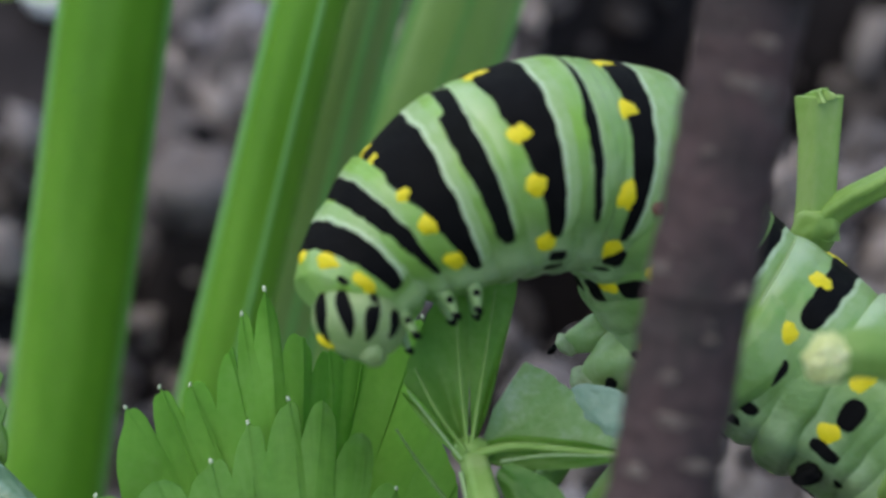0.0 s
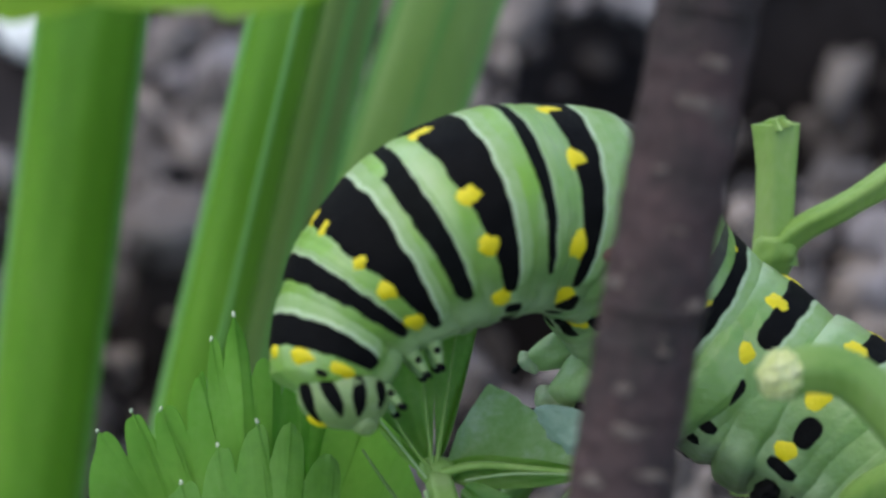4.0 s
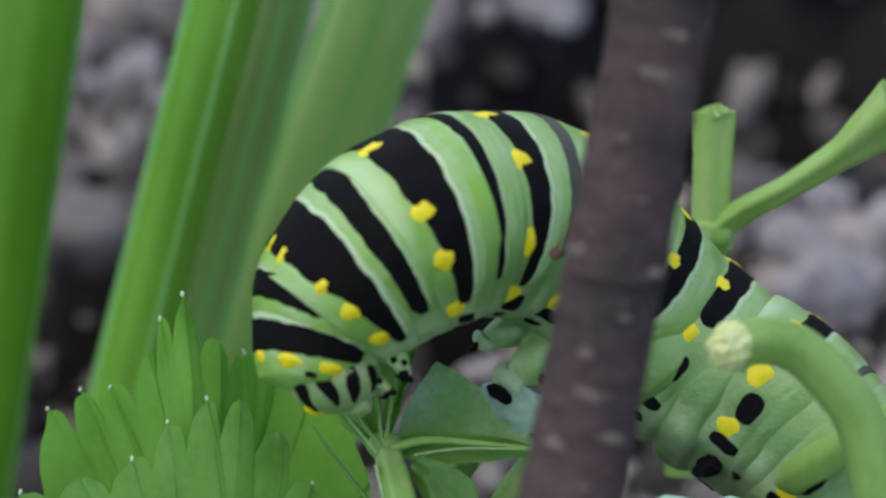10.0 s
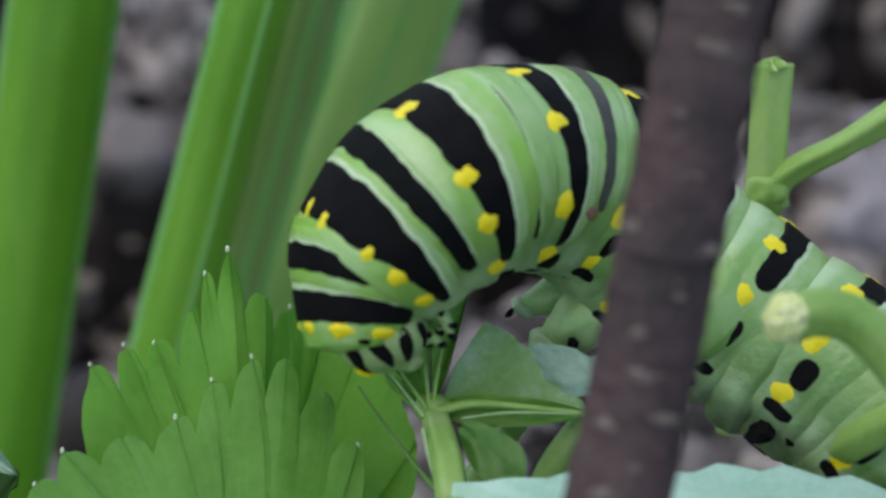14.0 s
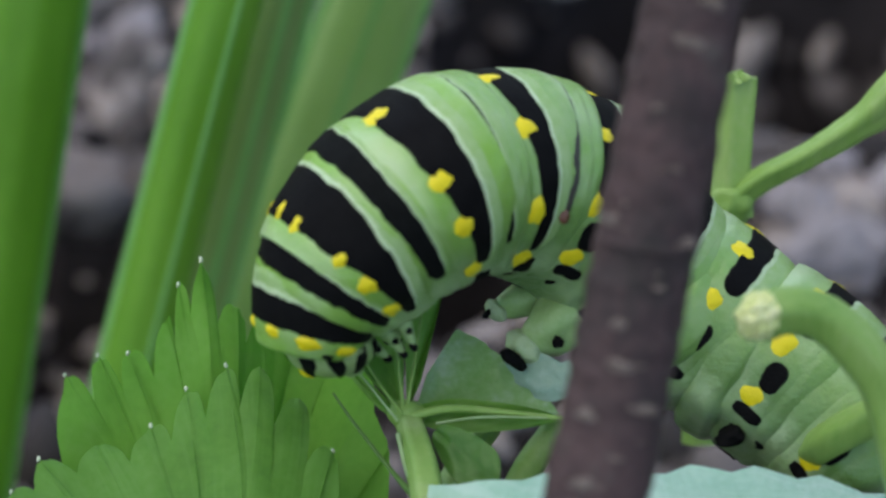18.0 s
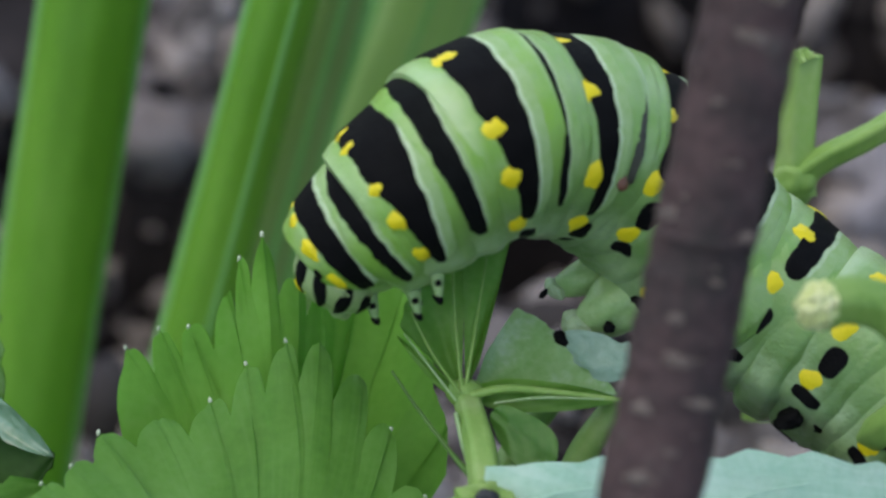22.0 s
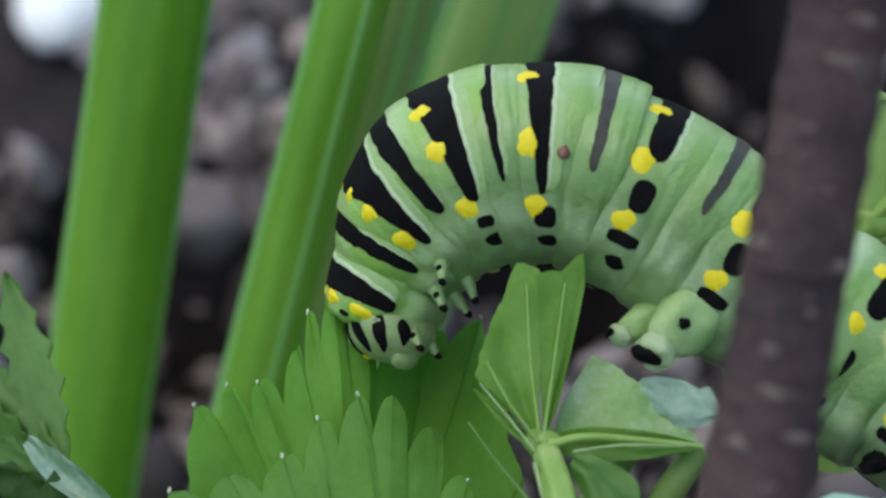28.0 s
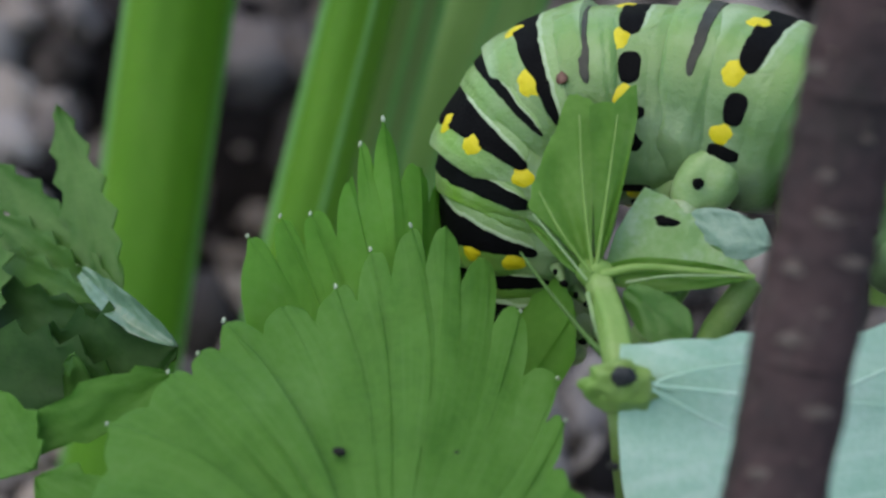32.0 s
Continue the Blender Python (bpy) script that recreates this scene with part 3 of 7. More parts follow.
# ---- leaves ----
def fan_leaf(name, label, heart, tips, mat, pointed):
    """A broad leaf: lobes run from its heart to the tips in order, each with toothed sides and lying a little over or under the next. pointed: which lobes end in a pale tip."""
    th = thing(name, heart, label, "leaf", "leaves")
    o = Vector(heart)
    tips = [Vector(t) for t in tips]
    n, per, ns = len(tips), 22, 40
    bm = bmesh.new()
    cols, uv = [], {}
    for c in range(n * per + 1):
        k = min(c // per, n - 1)
        v = 2 * (c - k * per) / per - 1
        t = tips[k]
        side = k + (1 if v > 0 else -1)
        gap = (t + tips[side]) / 2 if 0 <= side < n else t + (t - tips[k - (side - k)]) * 0.4
        cut = 0.5 + 0.5 * math.sin((k + (v > 0)) * 12.9 + n)
        w = abs(v)
        tooth = 0.22 * math.sin(w * 7 + k) * w * (1 - w)
        rim = t.lerp(o + (gap - o) * 0.985, w ** 2.6)
        rim += (o - rim) * (0.02 + 0.085 * cut) * w ** 9 + (t - o).normalized() * (0.12 * noise.noise(Vector((v * 4, k * 3.1, 1))) + tooth)
        length = (rim - o).length
        lift = 0.16 * math.sin(k * 2.3 + 0.6)
        across = (rim - o).cross(TOWARD).normalized()
        bend = 0.9 + 1.3 * noise.noise(Vector((c * 0.05, n, 0)))
        col = []
        for i in range(ns + 1):
            s = i / ns
            arch = (1 - w ** 3) * 0.07 * s ** 3
            over = lift * (1 - w ** 6) * s ** 8 - 0.13 * v * (1 - w ** 10) * s ** 5
            rib = -0.01 * math.exp(-(v * 8) ** 2) * (1 - s)
            at = o.lerp(rim, s) + across * (bend * math.sin(math.pi * s) * s)
            wave = 0.7 * noise.noise(at * 0.22) * s + 0.14 * noise.noise(at * 0.7) + 0.04 * noise.noise(at * 2.2) - 0.25 * s ** 9 * (0.5 + 0.5 * math.sin(k * 2.7)) * (1 - w ** 4)
            col.append(at + TOWARD * (arch + over + rib + wave))
        cols.append((col, [(v * 1.6 + k * 5, s * length / ns) for s in range(ns + 1)]))
    layers = []
    for deep in (0.0, 0.12):
        layer = []
        for col, us in cols:
            row = [bm.verts.new(p - TOWARD * deep) for p in col]
            uv.update(zip(row, us))
            layer.append(row)
        layers.append(layer)
    for c in range(len(cols) - 1):
        for i in range(ns):
            for layer in layers:
                bm.faces.new((layer[c][i], layer[c + 1][i], layer[c + 1][i + 1], layer[c][i + 1]))
        bm.faces.new((layers[0][c][ns], layers[0][c + 1][ns], layers[1][c + 1][ns], layers[1][c][ns]))
    lay = bm.loops.layers.uv.new("along")
    for f in bm.faces:
        for lp in f.loops:
            lp[lay].uv = uv[lp.vert]
    part("blade", bm, mat, th)
    for k in pointed:
        col = cols[k * per + per // 2][0]
        part("vein", tube([col[i] + TOWARD * 0.01 for i in (2, ns // 3, 2 * ns // 3, ns)], [0.06, 0.05, 0.04, 0.02], 24, 8), mat, th, "fine midrib of a lobe")
        d = (col[ns] - col[ns - 3]).normalized()
        part("tip", lump(col[ns] + d * 0.1, (0.08, 0.07, 0.14), (20, 0, 30 * k), 2, 0.4, seed=k), WHITE_TIP, th, "pale swollen leaf tip")
    return th


fan_leaf("lobed_leaf", "broad fresh green lobed leaf with white-tipped teeth", (-9.39, 64.86, 39.96), [
    (-20.67, 69.14, 41.82), (-20.37, 73.63, 41.62), (-18.30, 76.00, 41.92), (-17.27, 76.89, 42.10), (-16.40, 78.81, 41.96), (-14.31, 79.83, 41.77), (-12.23, 80.59, 42.04), (-10.95, 82.01, 42.68), (-9.36, 82.85, 43.22), (-7.99, 82.93, 43.23), (-6.30, 81.60, 42.50), (-5.10, 79.30, 41.90), (-3.70, 76.25, 41.22), (-3.45, 74.14, 41.06), (-3.22, 71.21, 40.74), (-1.20, 70.20, 40.30), (0.60, 67.80, 39.80)], LEAF, (1, 2, 3, 4, 6, 7, 8, 11, 12, 13))
fan_leaf("lobed_leaf", "green lobed leaf standing behind another leaf", (-10.56, 74.84, 33.21), [
    (-17.03, 78.90, 39.82), (-15.85, 83.23, 42.43), (-14.62, 84.13, 42.62), (-13.44, 84.27, 42.69), (-11.89, 85.37, 43.54), (-11.47, 86.45, 44.45), (-10.54, 87.08, 45.12), (-9.11, 86.36, 43.28), (-8.30, 87.60, 41.60), (-6.88, 89.44, 41.06), (-4.73, 90.16, 41.03), (-3.70, 86.00, 41.20), (-3.00, 82.00, 39.50)], LEAF_BACK, (1, 2, 3, 5, 6, 8, 9, 10))
leaf("dark_leaf", "dark green toothed leaf, curled edge with painted sheen", [
    ((-22.03, 84.90, 37.41), (-24.80, 92.56, 41.95), 2.6, {"mat": LEAF_MID, "teeth": 6, "jag": 0.42, "full": 0.4}),
    ((-22.03, 84.90, 37.41), (-27.68, 90.89, 40.14), 2.6, {"mat": LEAF_MID, "teeth": 6, "jag": 0.42}),
    ((-21.63, 83.75, 37.81), (-27.83, 89.12, 38.90), 2.4, {"teeth": 6, "jag": 0.42, "mat": LEAF_MID}),
    ((-21.48, 82.75, 38.39), (-27.94, 87.59, 37.97), 2.4, {"teeth": 6, "jag": 0.42, "mat": LEAF_MID}),
    ((-21.71, 82.60, 38.20), (-29.08, 85.98, 36.93), 2.8, {"teeth": 6, "jag": 0.42}),
    ((-26.98, 79.49, 37.15), (-18.64, 80.50, 39.24), 5.2, {"bend": 0.08, "teeth": 7, "jag": 0.4}),
    ((-29.92, 81.05, 38.13), (-20.53, 78.32, 38.41), 5.0, {"bend": 0.05, "teeth": 7, "jag": 0.4}),
    # curled edge, its sheen painted as a lighter lobe
    ((-22.93, 84.08, 39.97), (-18.35, 79.16, 40.30), 1.3, {"teeth": 2, "jag": 0.12, "bend": 0.12, "mat": LEAF_EDGE_SHEEN, "fold": 0.5}),
    ((-27.73, 81.66, 37.09), (-27.33, 87.25, 40.21), 3.2, {"mat": LEAF_MID, "teeth": 6, "jag": 0.42}),
    ((-22.55, 77.72, 37.69), (-22.45, 78.62, 40.54), 1.2, {"teeth": 1, "mat": LEAF_MID}),
], LEAF_DARK, tips=False)
leaf("small_leaf", "small bright green leaf with a pale bent-over edge", [
    ((-24.90, 74.57, 39.24), (-18.52, 77.69, 40.31), 2.4, {"teeth": 3, "bend": 0.06}),
    ((-17.97, 69.47, 38.46), (-23.24, 72.75, 39.72), 3.4, {"teeth": 3}),
    ((-25.99, 76.78, 40.10), (-23.39, 73.35, 39.56), 3.0, {"teeth": 3}),
], LEAF, tips=False)

over = leaf("overhanging_leaf", "bright yellow-green leaf hanging over the plant", [
    ((-21.15, 70.68, 71.72), (-10.16, 70.48, 71.48), 2.2, {"full": 0.5, "teeth": 2}),
    ((-12.80, 71.08, 72.20), (-3.26, 70.58, 71.60), 2.6, {"full": 0.5, "teeth": 2}),
], YOUNG, tips=False)
part("stem", tube([(-12.01, 71.21, 72.00), (-21.04, 70.89, 71.62), (-35.13, 77.78, 64.28), (-57.71, 82.80, 38.45), (-82.70, 96.10, 0.00)], [0.3, 0.4, 0.5, 0.6, 0.7], 40, 14), STEM, over)

# ---- sprig that the caterpillar stands on ----
sprig = thing("leaf_sprig", (-0.50, 70.07, 40.07), "young green leaf sprig with bitten leaflets", "leaf sprig")
part("petiole", tube([(-0.60, 74.48, 34.71), (-1.16, 74.55, 41.69), (-1.53, 76.81, 43.32), (-2.15, 79.79, 43.34)], [0.7, 0.68, 0.6, 0.52], 40, 24, 5, 0.08, 0.03, 2), PETIOLE, sprig)
part("node", lump((-2.19, 79.77, 43.50), (0.75, 0.6, 0.6), level=3, rough=0.15, seed=1), STEM, sprig)
def cut_leaflet(base, rim, mat, fold=0.0, cup=0.0, seed=0):
    """A leaflet that fans out from its base to a rim given corner by corner; fold dips its middle, cup lifts its flanks."""
    o, n, ns = Vector(base), 60, 26
    rim = [Vector(r) for r in rim]
    steps = [(b - a).length for a, b in zip(rim, rim[1:])]
    bm = bmesh.new()
    layers = [[], []]
    for c in range(n + 1):
        d, k = sum(steps) * c / n, 0
        while k < len(steps) - 1 and d > steps[k]:
            d -= steps[k]
            k += 1
        u = min(d / steps[k], 1.0)
        edge = rim[k].lerp(rim[k + 1], u)
        edge += (edge - o).normalized() * (0.10 * math.sin(math.pi * u) + 0.10 * noise.noise(Vector((c * 0.35, seed, 2))))
        v = 2 * c / n - 1
        for deep, layer in zip((0.0, 0.11), layers):
            col = []
            for i in range(ns + 1):
                s = i / ns
                at = o.lerp(edge, s)
                up = -fold * math.exp(-(v * 3.2) ** 2) * math.sin(math.pi * min(s * 1.1, 1)) + cup * v * v * s + 0.16 * noise.noise(at * 0.9 + Vector((seed, 0, 0))) * s - 0.05 * abs(math.sin(s * 13 + abs(v) * 4)) * s * (1 - s)
                col.append(bm.verts.new(at + TOWARD * (up - deep)))
            layer.append(col)
    for c in range(n):
        for i in range(ns):
            for layer in layers:
                bm.faces.new((layer[c][i], layer[c + 1][i], layer[c + 1][i + 1], layer[c][i + 1]))
        bm.faces.new((layers[0][c][ns], layers[0][c + 1][ns], layers[1][c + 1][ns], layers[1][c][ns]))
    for c in (0, n):
        for i in range(ns):
            bm.faces.new((layers[0][c][i], layers[0][c][i + 1], layers[1][c][i + 1], layers[1][c][i]))
    bmesh.ops.remove_doubles(bm, verts=[layer[c][0] for layer in layers for c in range(n + 1)], dist=1e-4)
    bmesh.ops.recalc_face_normals(bm, faces=bm.faces)
    part("leaflet", bm, mat, sprig)


cut_leaflet((-2.35, 79.85, 43.45), [(-3.70, 80.89, 44.53), (-4.74, 81.56, 45.25), (-4.31, 82.89, 46.25), (-3.71, 83.98, 47.03), (-3.14, 85.22, 47.94), (-2.23, 85.00, 47.60)], SPRIG, 0.25, 0.5, 1)
cut_leaflet((-2.20, 79.85, 43.45), [(-2.40, 84.95, 47.50), (-1.42, 85.08, 47.54), (-0.55, 85.77, 47.95), (-0.55, 84.64, 47.04), (-1.10, 82.68, 45.55), (-1.65, 80.91, 44.22)], SPRIG, 0.1, 0.6, 4)
cut_leaflet((-2.00, 79.95, 43.05), [(-1.44, 81.77, 43.75), (-0.28, 83.50, 44.63), (1.18, 82.71, 44.23), (2.47, 81.60, 43.66), (3.75, 80.30, 43.01)], SHEEN, 0.15, 0.2, 7)
for b, t, w in (((-2.08, 79.69, 43.57), (3.82, 79.57, 43.43), 1.3), ((-2.63, 80.04, 43.11), (-4.94, 82.37, 44.12), 0.5)):
    part("leaflet", blade(b, t, w, seed=int(w * 10), teeth=0, full=0.3), SPRIG, sprig)
part("leaflet", blade((1.41, 82.41, 43.99), (4.56, 80.92, 43.81), 2.0, bend=0.1, teeth=1, seed=3), FLAP, sprig, "folded-over blue-green leaf flap")
for v0, v1, v2 in (((-2.31, 79.43, 43.80), (-2.65, 81.85, 45.98), (-2.78, 84.10, 47.77)), ((-2.22, 79.43, 43.80), (-1.75, 81.71, 45.81), (-1.31, 84.18, 47.69)), ((-2.39, 79.35, 43.88), (-3.46, 80.40, 44.96), (-4.33, 81.70, 45.97))):
    part("vein", tube([v0, v1, v2], [0.09, 0.06, 0.03], 24, 10), STEM, sprig, "pale midrib")
part("vein", tube([(-1.97, 79.39, 43.75), (-0.25, 79.40, 44.11), (3.80, 79.15, 43.81)], [0.2, 0.16, 0.1], 24, 10), STEM, sprig, "pale midrib")
# whitish leaf edges; the short tube by the petiole models its highlight
for pts, r in ((((-2.54, 79.00, 43.82), (-3.55, 79.91, 44.72), (-4.58, 80.98, 45.47)), 0.045), (((-2.53, 78.37, 43.77), (-2.31, 77.59, 43.20), (-2.09, 76.82, 42.63)), 0.09), (((-1.08, 78.95, 43.76), (0.73, 79.02, 44.01), (3.18, 79.00, 43.99)), 0.05)):
    part("edge", tube(list(pts), [r, r, r * 0.6], 20, 10), EDGE, sprig, "whitish thickened edge, highlight painted in")
part("thread", tube([(-5.07, 80.63, 43.82), (-4.12, 79.13, 43.43), (-2.74, 77.18, 42.89), (-1.98, 76.06, 42.79)], [0.05, 0.07, 0.1, 0.15], 24, 10), THREAD, sprig, "thin dark olive leaf stem")
# the darker leaf green puts this leaflet's shade into its colour
part("leaflet", blade((-1.09, 78.46, 43.88), (1.25, 76.27, 43.03), 1.9, teeth=0, seed=5), LEAF_MID, sprig, "leaflet in darker green with shade painted in")
part("lower_stem", tube([(3.81, 81.16, 41.79), (2.48, 79.54, 40.75), (1.70, 78.01, 39.81)], [0.55, 0.6, 0.6], 20, 18), PETIOLE, sprig)
part("lower_stem", tube([(1.08, 81.51, 41.33), (-0.47, 79.68, 40.03), (-1.34, 76.64, 39.94)], [0.5, 0.55, 0.6], 20, 18), PETIOLE, sprig)

flange = thing("cut_node", (-0.50, 71.13, 41.33), "pale green leaf node with a dark hollow cut stub", "leaf node")
part("rim", lump((-1.36, 74.19, 42.86), (1.35, 0.6, 1.1), (0, 10, 0), 4, 0.35, 0.4, 3), STEM, flange)
part("hole", lump((-1.27, 73.78, 43.78), (0.46, 0.3, 0.44), (0, 20, 0), 3, 0.2, 0.5, 5), HOLE, flange, "dark hollow of the cut stub")
pale = leaf("pale_leaf", "smooth pale blue-green leaf with a toothed edge", [
    ((-1.43, 73.29, 41.25), (19.60, 75.02, 40.66), 7.6, {"teeth": 8, "fold": 0.02, "full": 0.5, "neck": 0.88, "jag": 0.1}),
], LEAF_PALE, tips=False)
for a, b, c in (((-1.11, 74.04, 43.21), (5.92, 73.82, 42.42), (16.30, 74.08, 41.31)), ((-0.69, 73.91, 43.05), (1.38, 74.56, 43.29), (3.67, 75.00, 43.29)), ((-0.28, 73.91, 43.05), (1.79, 73.42, 41.94), (3.87, 73.00, 40.90)), ((5.91, 73.74, 42.50), (8.42, 74.80, 43.05), (10.93, 75.38, 43.22))):
    part("vein", tube([a, b, c], [0.09, 0.06, 0.03], 20, 8), LEAF_PALE, pale, "raised pale vein")

for at in ((-9.13, 76.91, 41.15), (-8.57, 77.27, 40.70), (-11.73, 72.53, 41.22), (-7.37, 72.69, 40.89), (-1.67, 71.36, 41.61)):
    sp = thing("frass_speck", at, "tiny dark dropping lying on a green leaf", "dropping", "droppings")
    part("pellet", lump(at, (0.28, 0.16, 0.16), (0, 30, 20), 2, 0.4, seed=at[0]), SPECK, sp)

# ---- caterpillar ----
A5 = (9.56, 86.26, 42.57)
cat = thing("caterpillar", A5, "plump green caterpillar with black bands and yellow spots", "caterpillar")
WEDGE = 0.22


def ring_point(spec, x, phi, lift=0.0):
    """A point of a ring's skin; x: along it to the head, phi: degrees round it, 90 on the back. The ring is longer on the back than under the belly."""
    R, half, slope, dip = spec
    a = radians(phi)
    s = math.sin(a)
    q = phi if phi <= 90 else 180 - phi
    along = x * (1 + WEDGE * s)
    under = max(0.0, -s - 0.3)
    r = R + slope * along - R * dip * (1 + 2.0 * under) * (abs(x) / half) ** 4 + lift
    r += 0.16 * math.exp(-((q + 70) / 11) ** 2) - 0.08 * math.exp(-((q + 50) / 9) ** 2)
    r += 0.018 * noise.noise(Vector((along * 1.5 + R * 7, a * 1.6, slope * 30))) + 0.012 * noise.noise(Vector((along * 4, a * 5, R)))
    r += 0.13 * under * noise.noise(Vector((along * 1.9 + R, a * 3.2, 7)))
    flat = 1 - 0.10 * max(0.0, -s)
    return Vector((along, math.cos(a) * r * flat, s * r * flat))


def ring_mesh(spec):
    """One body ring: a plump barrel closed at both ends, with shallow creases."""
    bm = bmesh.new()
    R, half, slope, dip = spec
    nx, na = 32, 72
    rings = []
    for i in range(nx + 1):
        x = -half + 2 * half * i / nx
        crease = -0.045 * math.exp(-((x + 0.85) / 0.13) ** 2) - 0.035 * math.exp(-((x - 1.0) / 0.13) ** 2)
        rings.append([bm.verts.new(ring_point(spec, x, 360 * j / na - 90, crease)) for j in range(na)])
    for a, b in zip(rings, rings[1:]):
        for j in range(na):
            bm.faces.new((a[j], a[(j + 1) % na], b[(j + 1) % na], b[j]))
    for ring, e in ((rings[0], -1), (rings[-1], 1)):
        top = bm.verts.new((e * (half + 0.2 * R), 0, 0))
        for j in range(na):
            bm.faces.new((ring[j], ring[(j + 1) % na], top))
    return bm


def patch(spec, phi0, phi1, x0, x1, lift=0.035, wave=0.1, seed=0, taper=0.05, n=None):
    """A thin raised patch of colour on a ring between two angles; x0, x1 may be functions of the angle. Its ends taper."""
    bm = bmesh.new()
    n = n or max(12, int(abs(phi1 - phi0) / 2.5))
    m = 12
    rows = []
    for i in range(n + 1):
        u = i / n
        phi = phi0 + (phi1 - phi0) * u
        a, b = (x0(phi) if callable(x0) else x0), (x1(phi) if callable(x1) else x1)
        a += wave * (noise.noise(Vector((phi / 14, seed, 0))) + 0.6 * noise.noise(Vector((phi / 4, seed, 4))))
        b += wave * (noise.noise(Vector((phi / 14, seed, 9))) + 0.6 * noise.noise(Vector((phi / 4, seed, 6))))
        e = min(u, 1 - u) / taper if taper else 1
        c, h = (a + b) / 2, max(0.02, (b - a) / 2) * (math.sqrt(max(0.0, 1 - (1 - e) ** 2)) if e < 1 else 1)
        rows.append([bm.verts.new(ring_point(spec, c - h + 2 * h * j / m, phi, lift * (1 if 0 < j < m and 0 < i < n else -0.6))) for j in range(m + 1)])
    for a, b in zip(rows, rows[1:]):
        for j in range(m):
            bm.faces.new((a[j], a[j + 1], b[j + 1], b[j]))
    return bm


def spot(spec, phi, x, rphi, rx, lift=0.06, seed=0):
    """A rounded raised spot on a ring."""
    bm = bmesh.new()
    x = x / (1 + WEDGE * math.sin(radians(phi)))
    mid = bm.verts.new(ring_point(spec, x, phi, lift * 1.3))
    rings = []
    for k in (1, 2, 3, 4):
        f = k / 4
        ring = []
        for j in range(24):
            a = 2 * math.pi * j / 24
            w = f * (1 + 0.34 * noise.noise(Vector((math.cos(a) * 1.2, math.sin(a) * 1.2, seed))) + 0.16 * noise.noise(Vector((math.cos(a) * 3, math.sin(a) * 3, seed + 5))))
            ring.append(bm.verts.new(ring_point(spec, x + rx * w * math.cos(a), phi + rphi * w * math.sin(a), lift * (1.25 - f * f * 1.4))))
        rings.append(ring)
    for j in range(24):
        bm.faces.new((mid, rings[0][j], rings[0][(j + 1) % 24]))
        for a, b in zip(rings, rings[1:]):
            bm.faces.new((a[j], b[j], b[(j + 1) % 24], a[(j + 1) % 24]))
    return bm


def limb(spec, phi, x, length, r, seg, lean=(0, 0, 0)):
    """A short jointed true leg: a swollen base, a thin end and a dark claw."""
    p = ring_point(spec, x, phi, -0.4)
    d = (Vector((0, p.y, p.z)).normalized() + Vector(lean)).normalized()
    bow = Vector((0.18 * length, 0, 0))
    lg = part("leg", tube([p, p + d * length * 0.5 + bow * 0.3, p + d * length + bow], [r * 1.7, r * 1.05, r * 0.8, r * 0.45], 18, 16, 0, 0, 0.12, x), TRUELEG, seg, "pale green stubby leg", own=True)
    part("claw", lump(p + d * (length + 0.05) + bow, (r * 0.55, r * 0.5, r * 0.8), level=2, seed=x), BLACK, lg, "black leg tip", own=True)
    part("mark", lump(p + d * length * 0.55 + bow * 0.3 + Vector((0, r * 0.75 if p.y > 0 else -r * 0.75, 0)), (r * 0.5, r * 0.25, r * 0.55), level=2, seed=x + 2), DARKBAND, lg, "dark leg mark", own=True)
    return lg


def draw_in(v, low, start=25, end=-42):
    """A band edge at v on the back that narrows to v * low by the belly."""
    def at(phi):
        q = phi if phi <= 90 else 180 - phi
        k = min(1.0, max(0.0, (start - q) / (start - end)))
        return v * (1 + (low - 1) * k)
    return at


def both_sides(phi):
    return (phi, 180 - phi)


def edged(spec, seg, phi0, x0, x1, mat, name, label, back=0.19, seed=0):
    """A dark band over the back, down to phi0 on both sides, with the pale skin that edges it."""
    shift = lambda f, d: (lambda phi: f(phi) + d)
    for k, lift, m in ((3.0, 0.020, SKIN_HALF), (1.0, 0.034, SKIN_PALE)) if back else ():
        part("pale_edge", patch(spec, phi0 + 3, 177 - phi0, shift(x0, -back * k), shift(x1, -0.05), lift, 0.10, seed), m, seg, "pale skin edging a dark band", own=True)
    part(name, patch(spec, phi0, 180 - phi0, x0, x1, 0.06, 0.10, seed), mat, seg, label, own=True)


def band_ring(spec, mat, half_band, to, spots, blobs=(), low=0.55):
    """A ring with its black band, yellow spots at the band's front edge and the black marks low on each side."""
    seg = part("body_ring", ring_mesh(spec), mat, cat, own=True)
    edged(spec, seg, to, draw_in(-0.85 * half_band, low), draw_in(1.22 * half_band, low), BLACK, "band", "velvety black band", seed=spec[0] * 3 + spec[1])
    for b0, b1, x0, x1 in blobs:
        for mirror in (False, True):
            p0, p1 = (b0, b1) if not mirror else (180 - b0, 180 - b1)
            part("mark", patch(spec, p0, p1, x0, x1, 0.06, 0.08, b0 + spec[2], 0.3), BLACK, seg, "black side mark", own=True)
    if 4 < spec[0] < 4.13 and spec[1] < 2.12:
        part("mark", spot(spec, -82, -0.1, 6.5, 0.55, 0.07, spec[1]), BLACK, seg, "black mark on the belly", own=True)
    for phi, x, rp, rx in spots:
        for q in both_sides(phi):
            part("spot", spot(spec, q, x, rp, rx, 0.085, phi + spec[0]), YELLOW, seg, "yellow spot", own=True)
    return seg


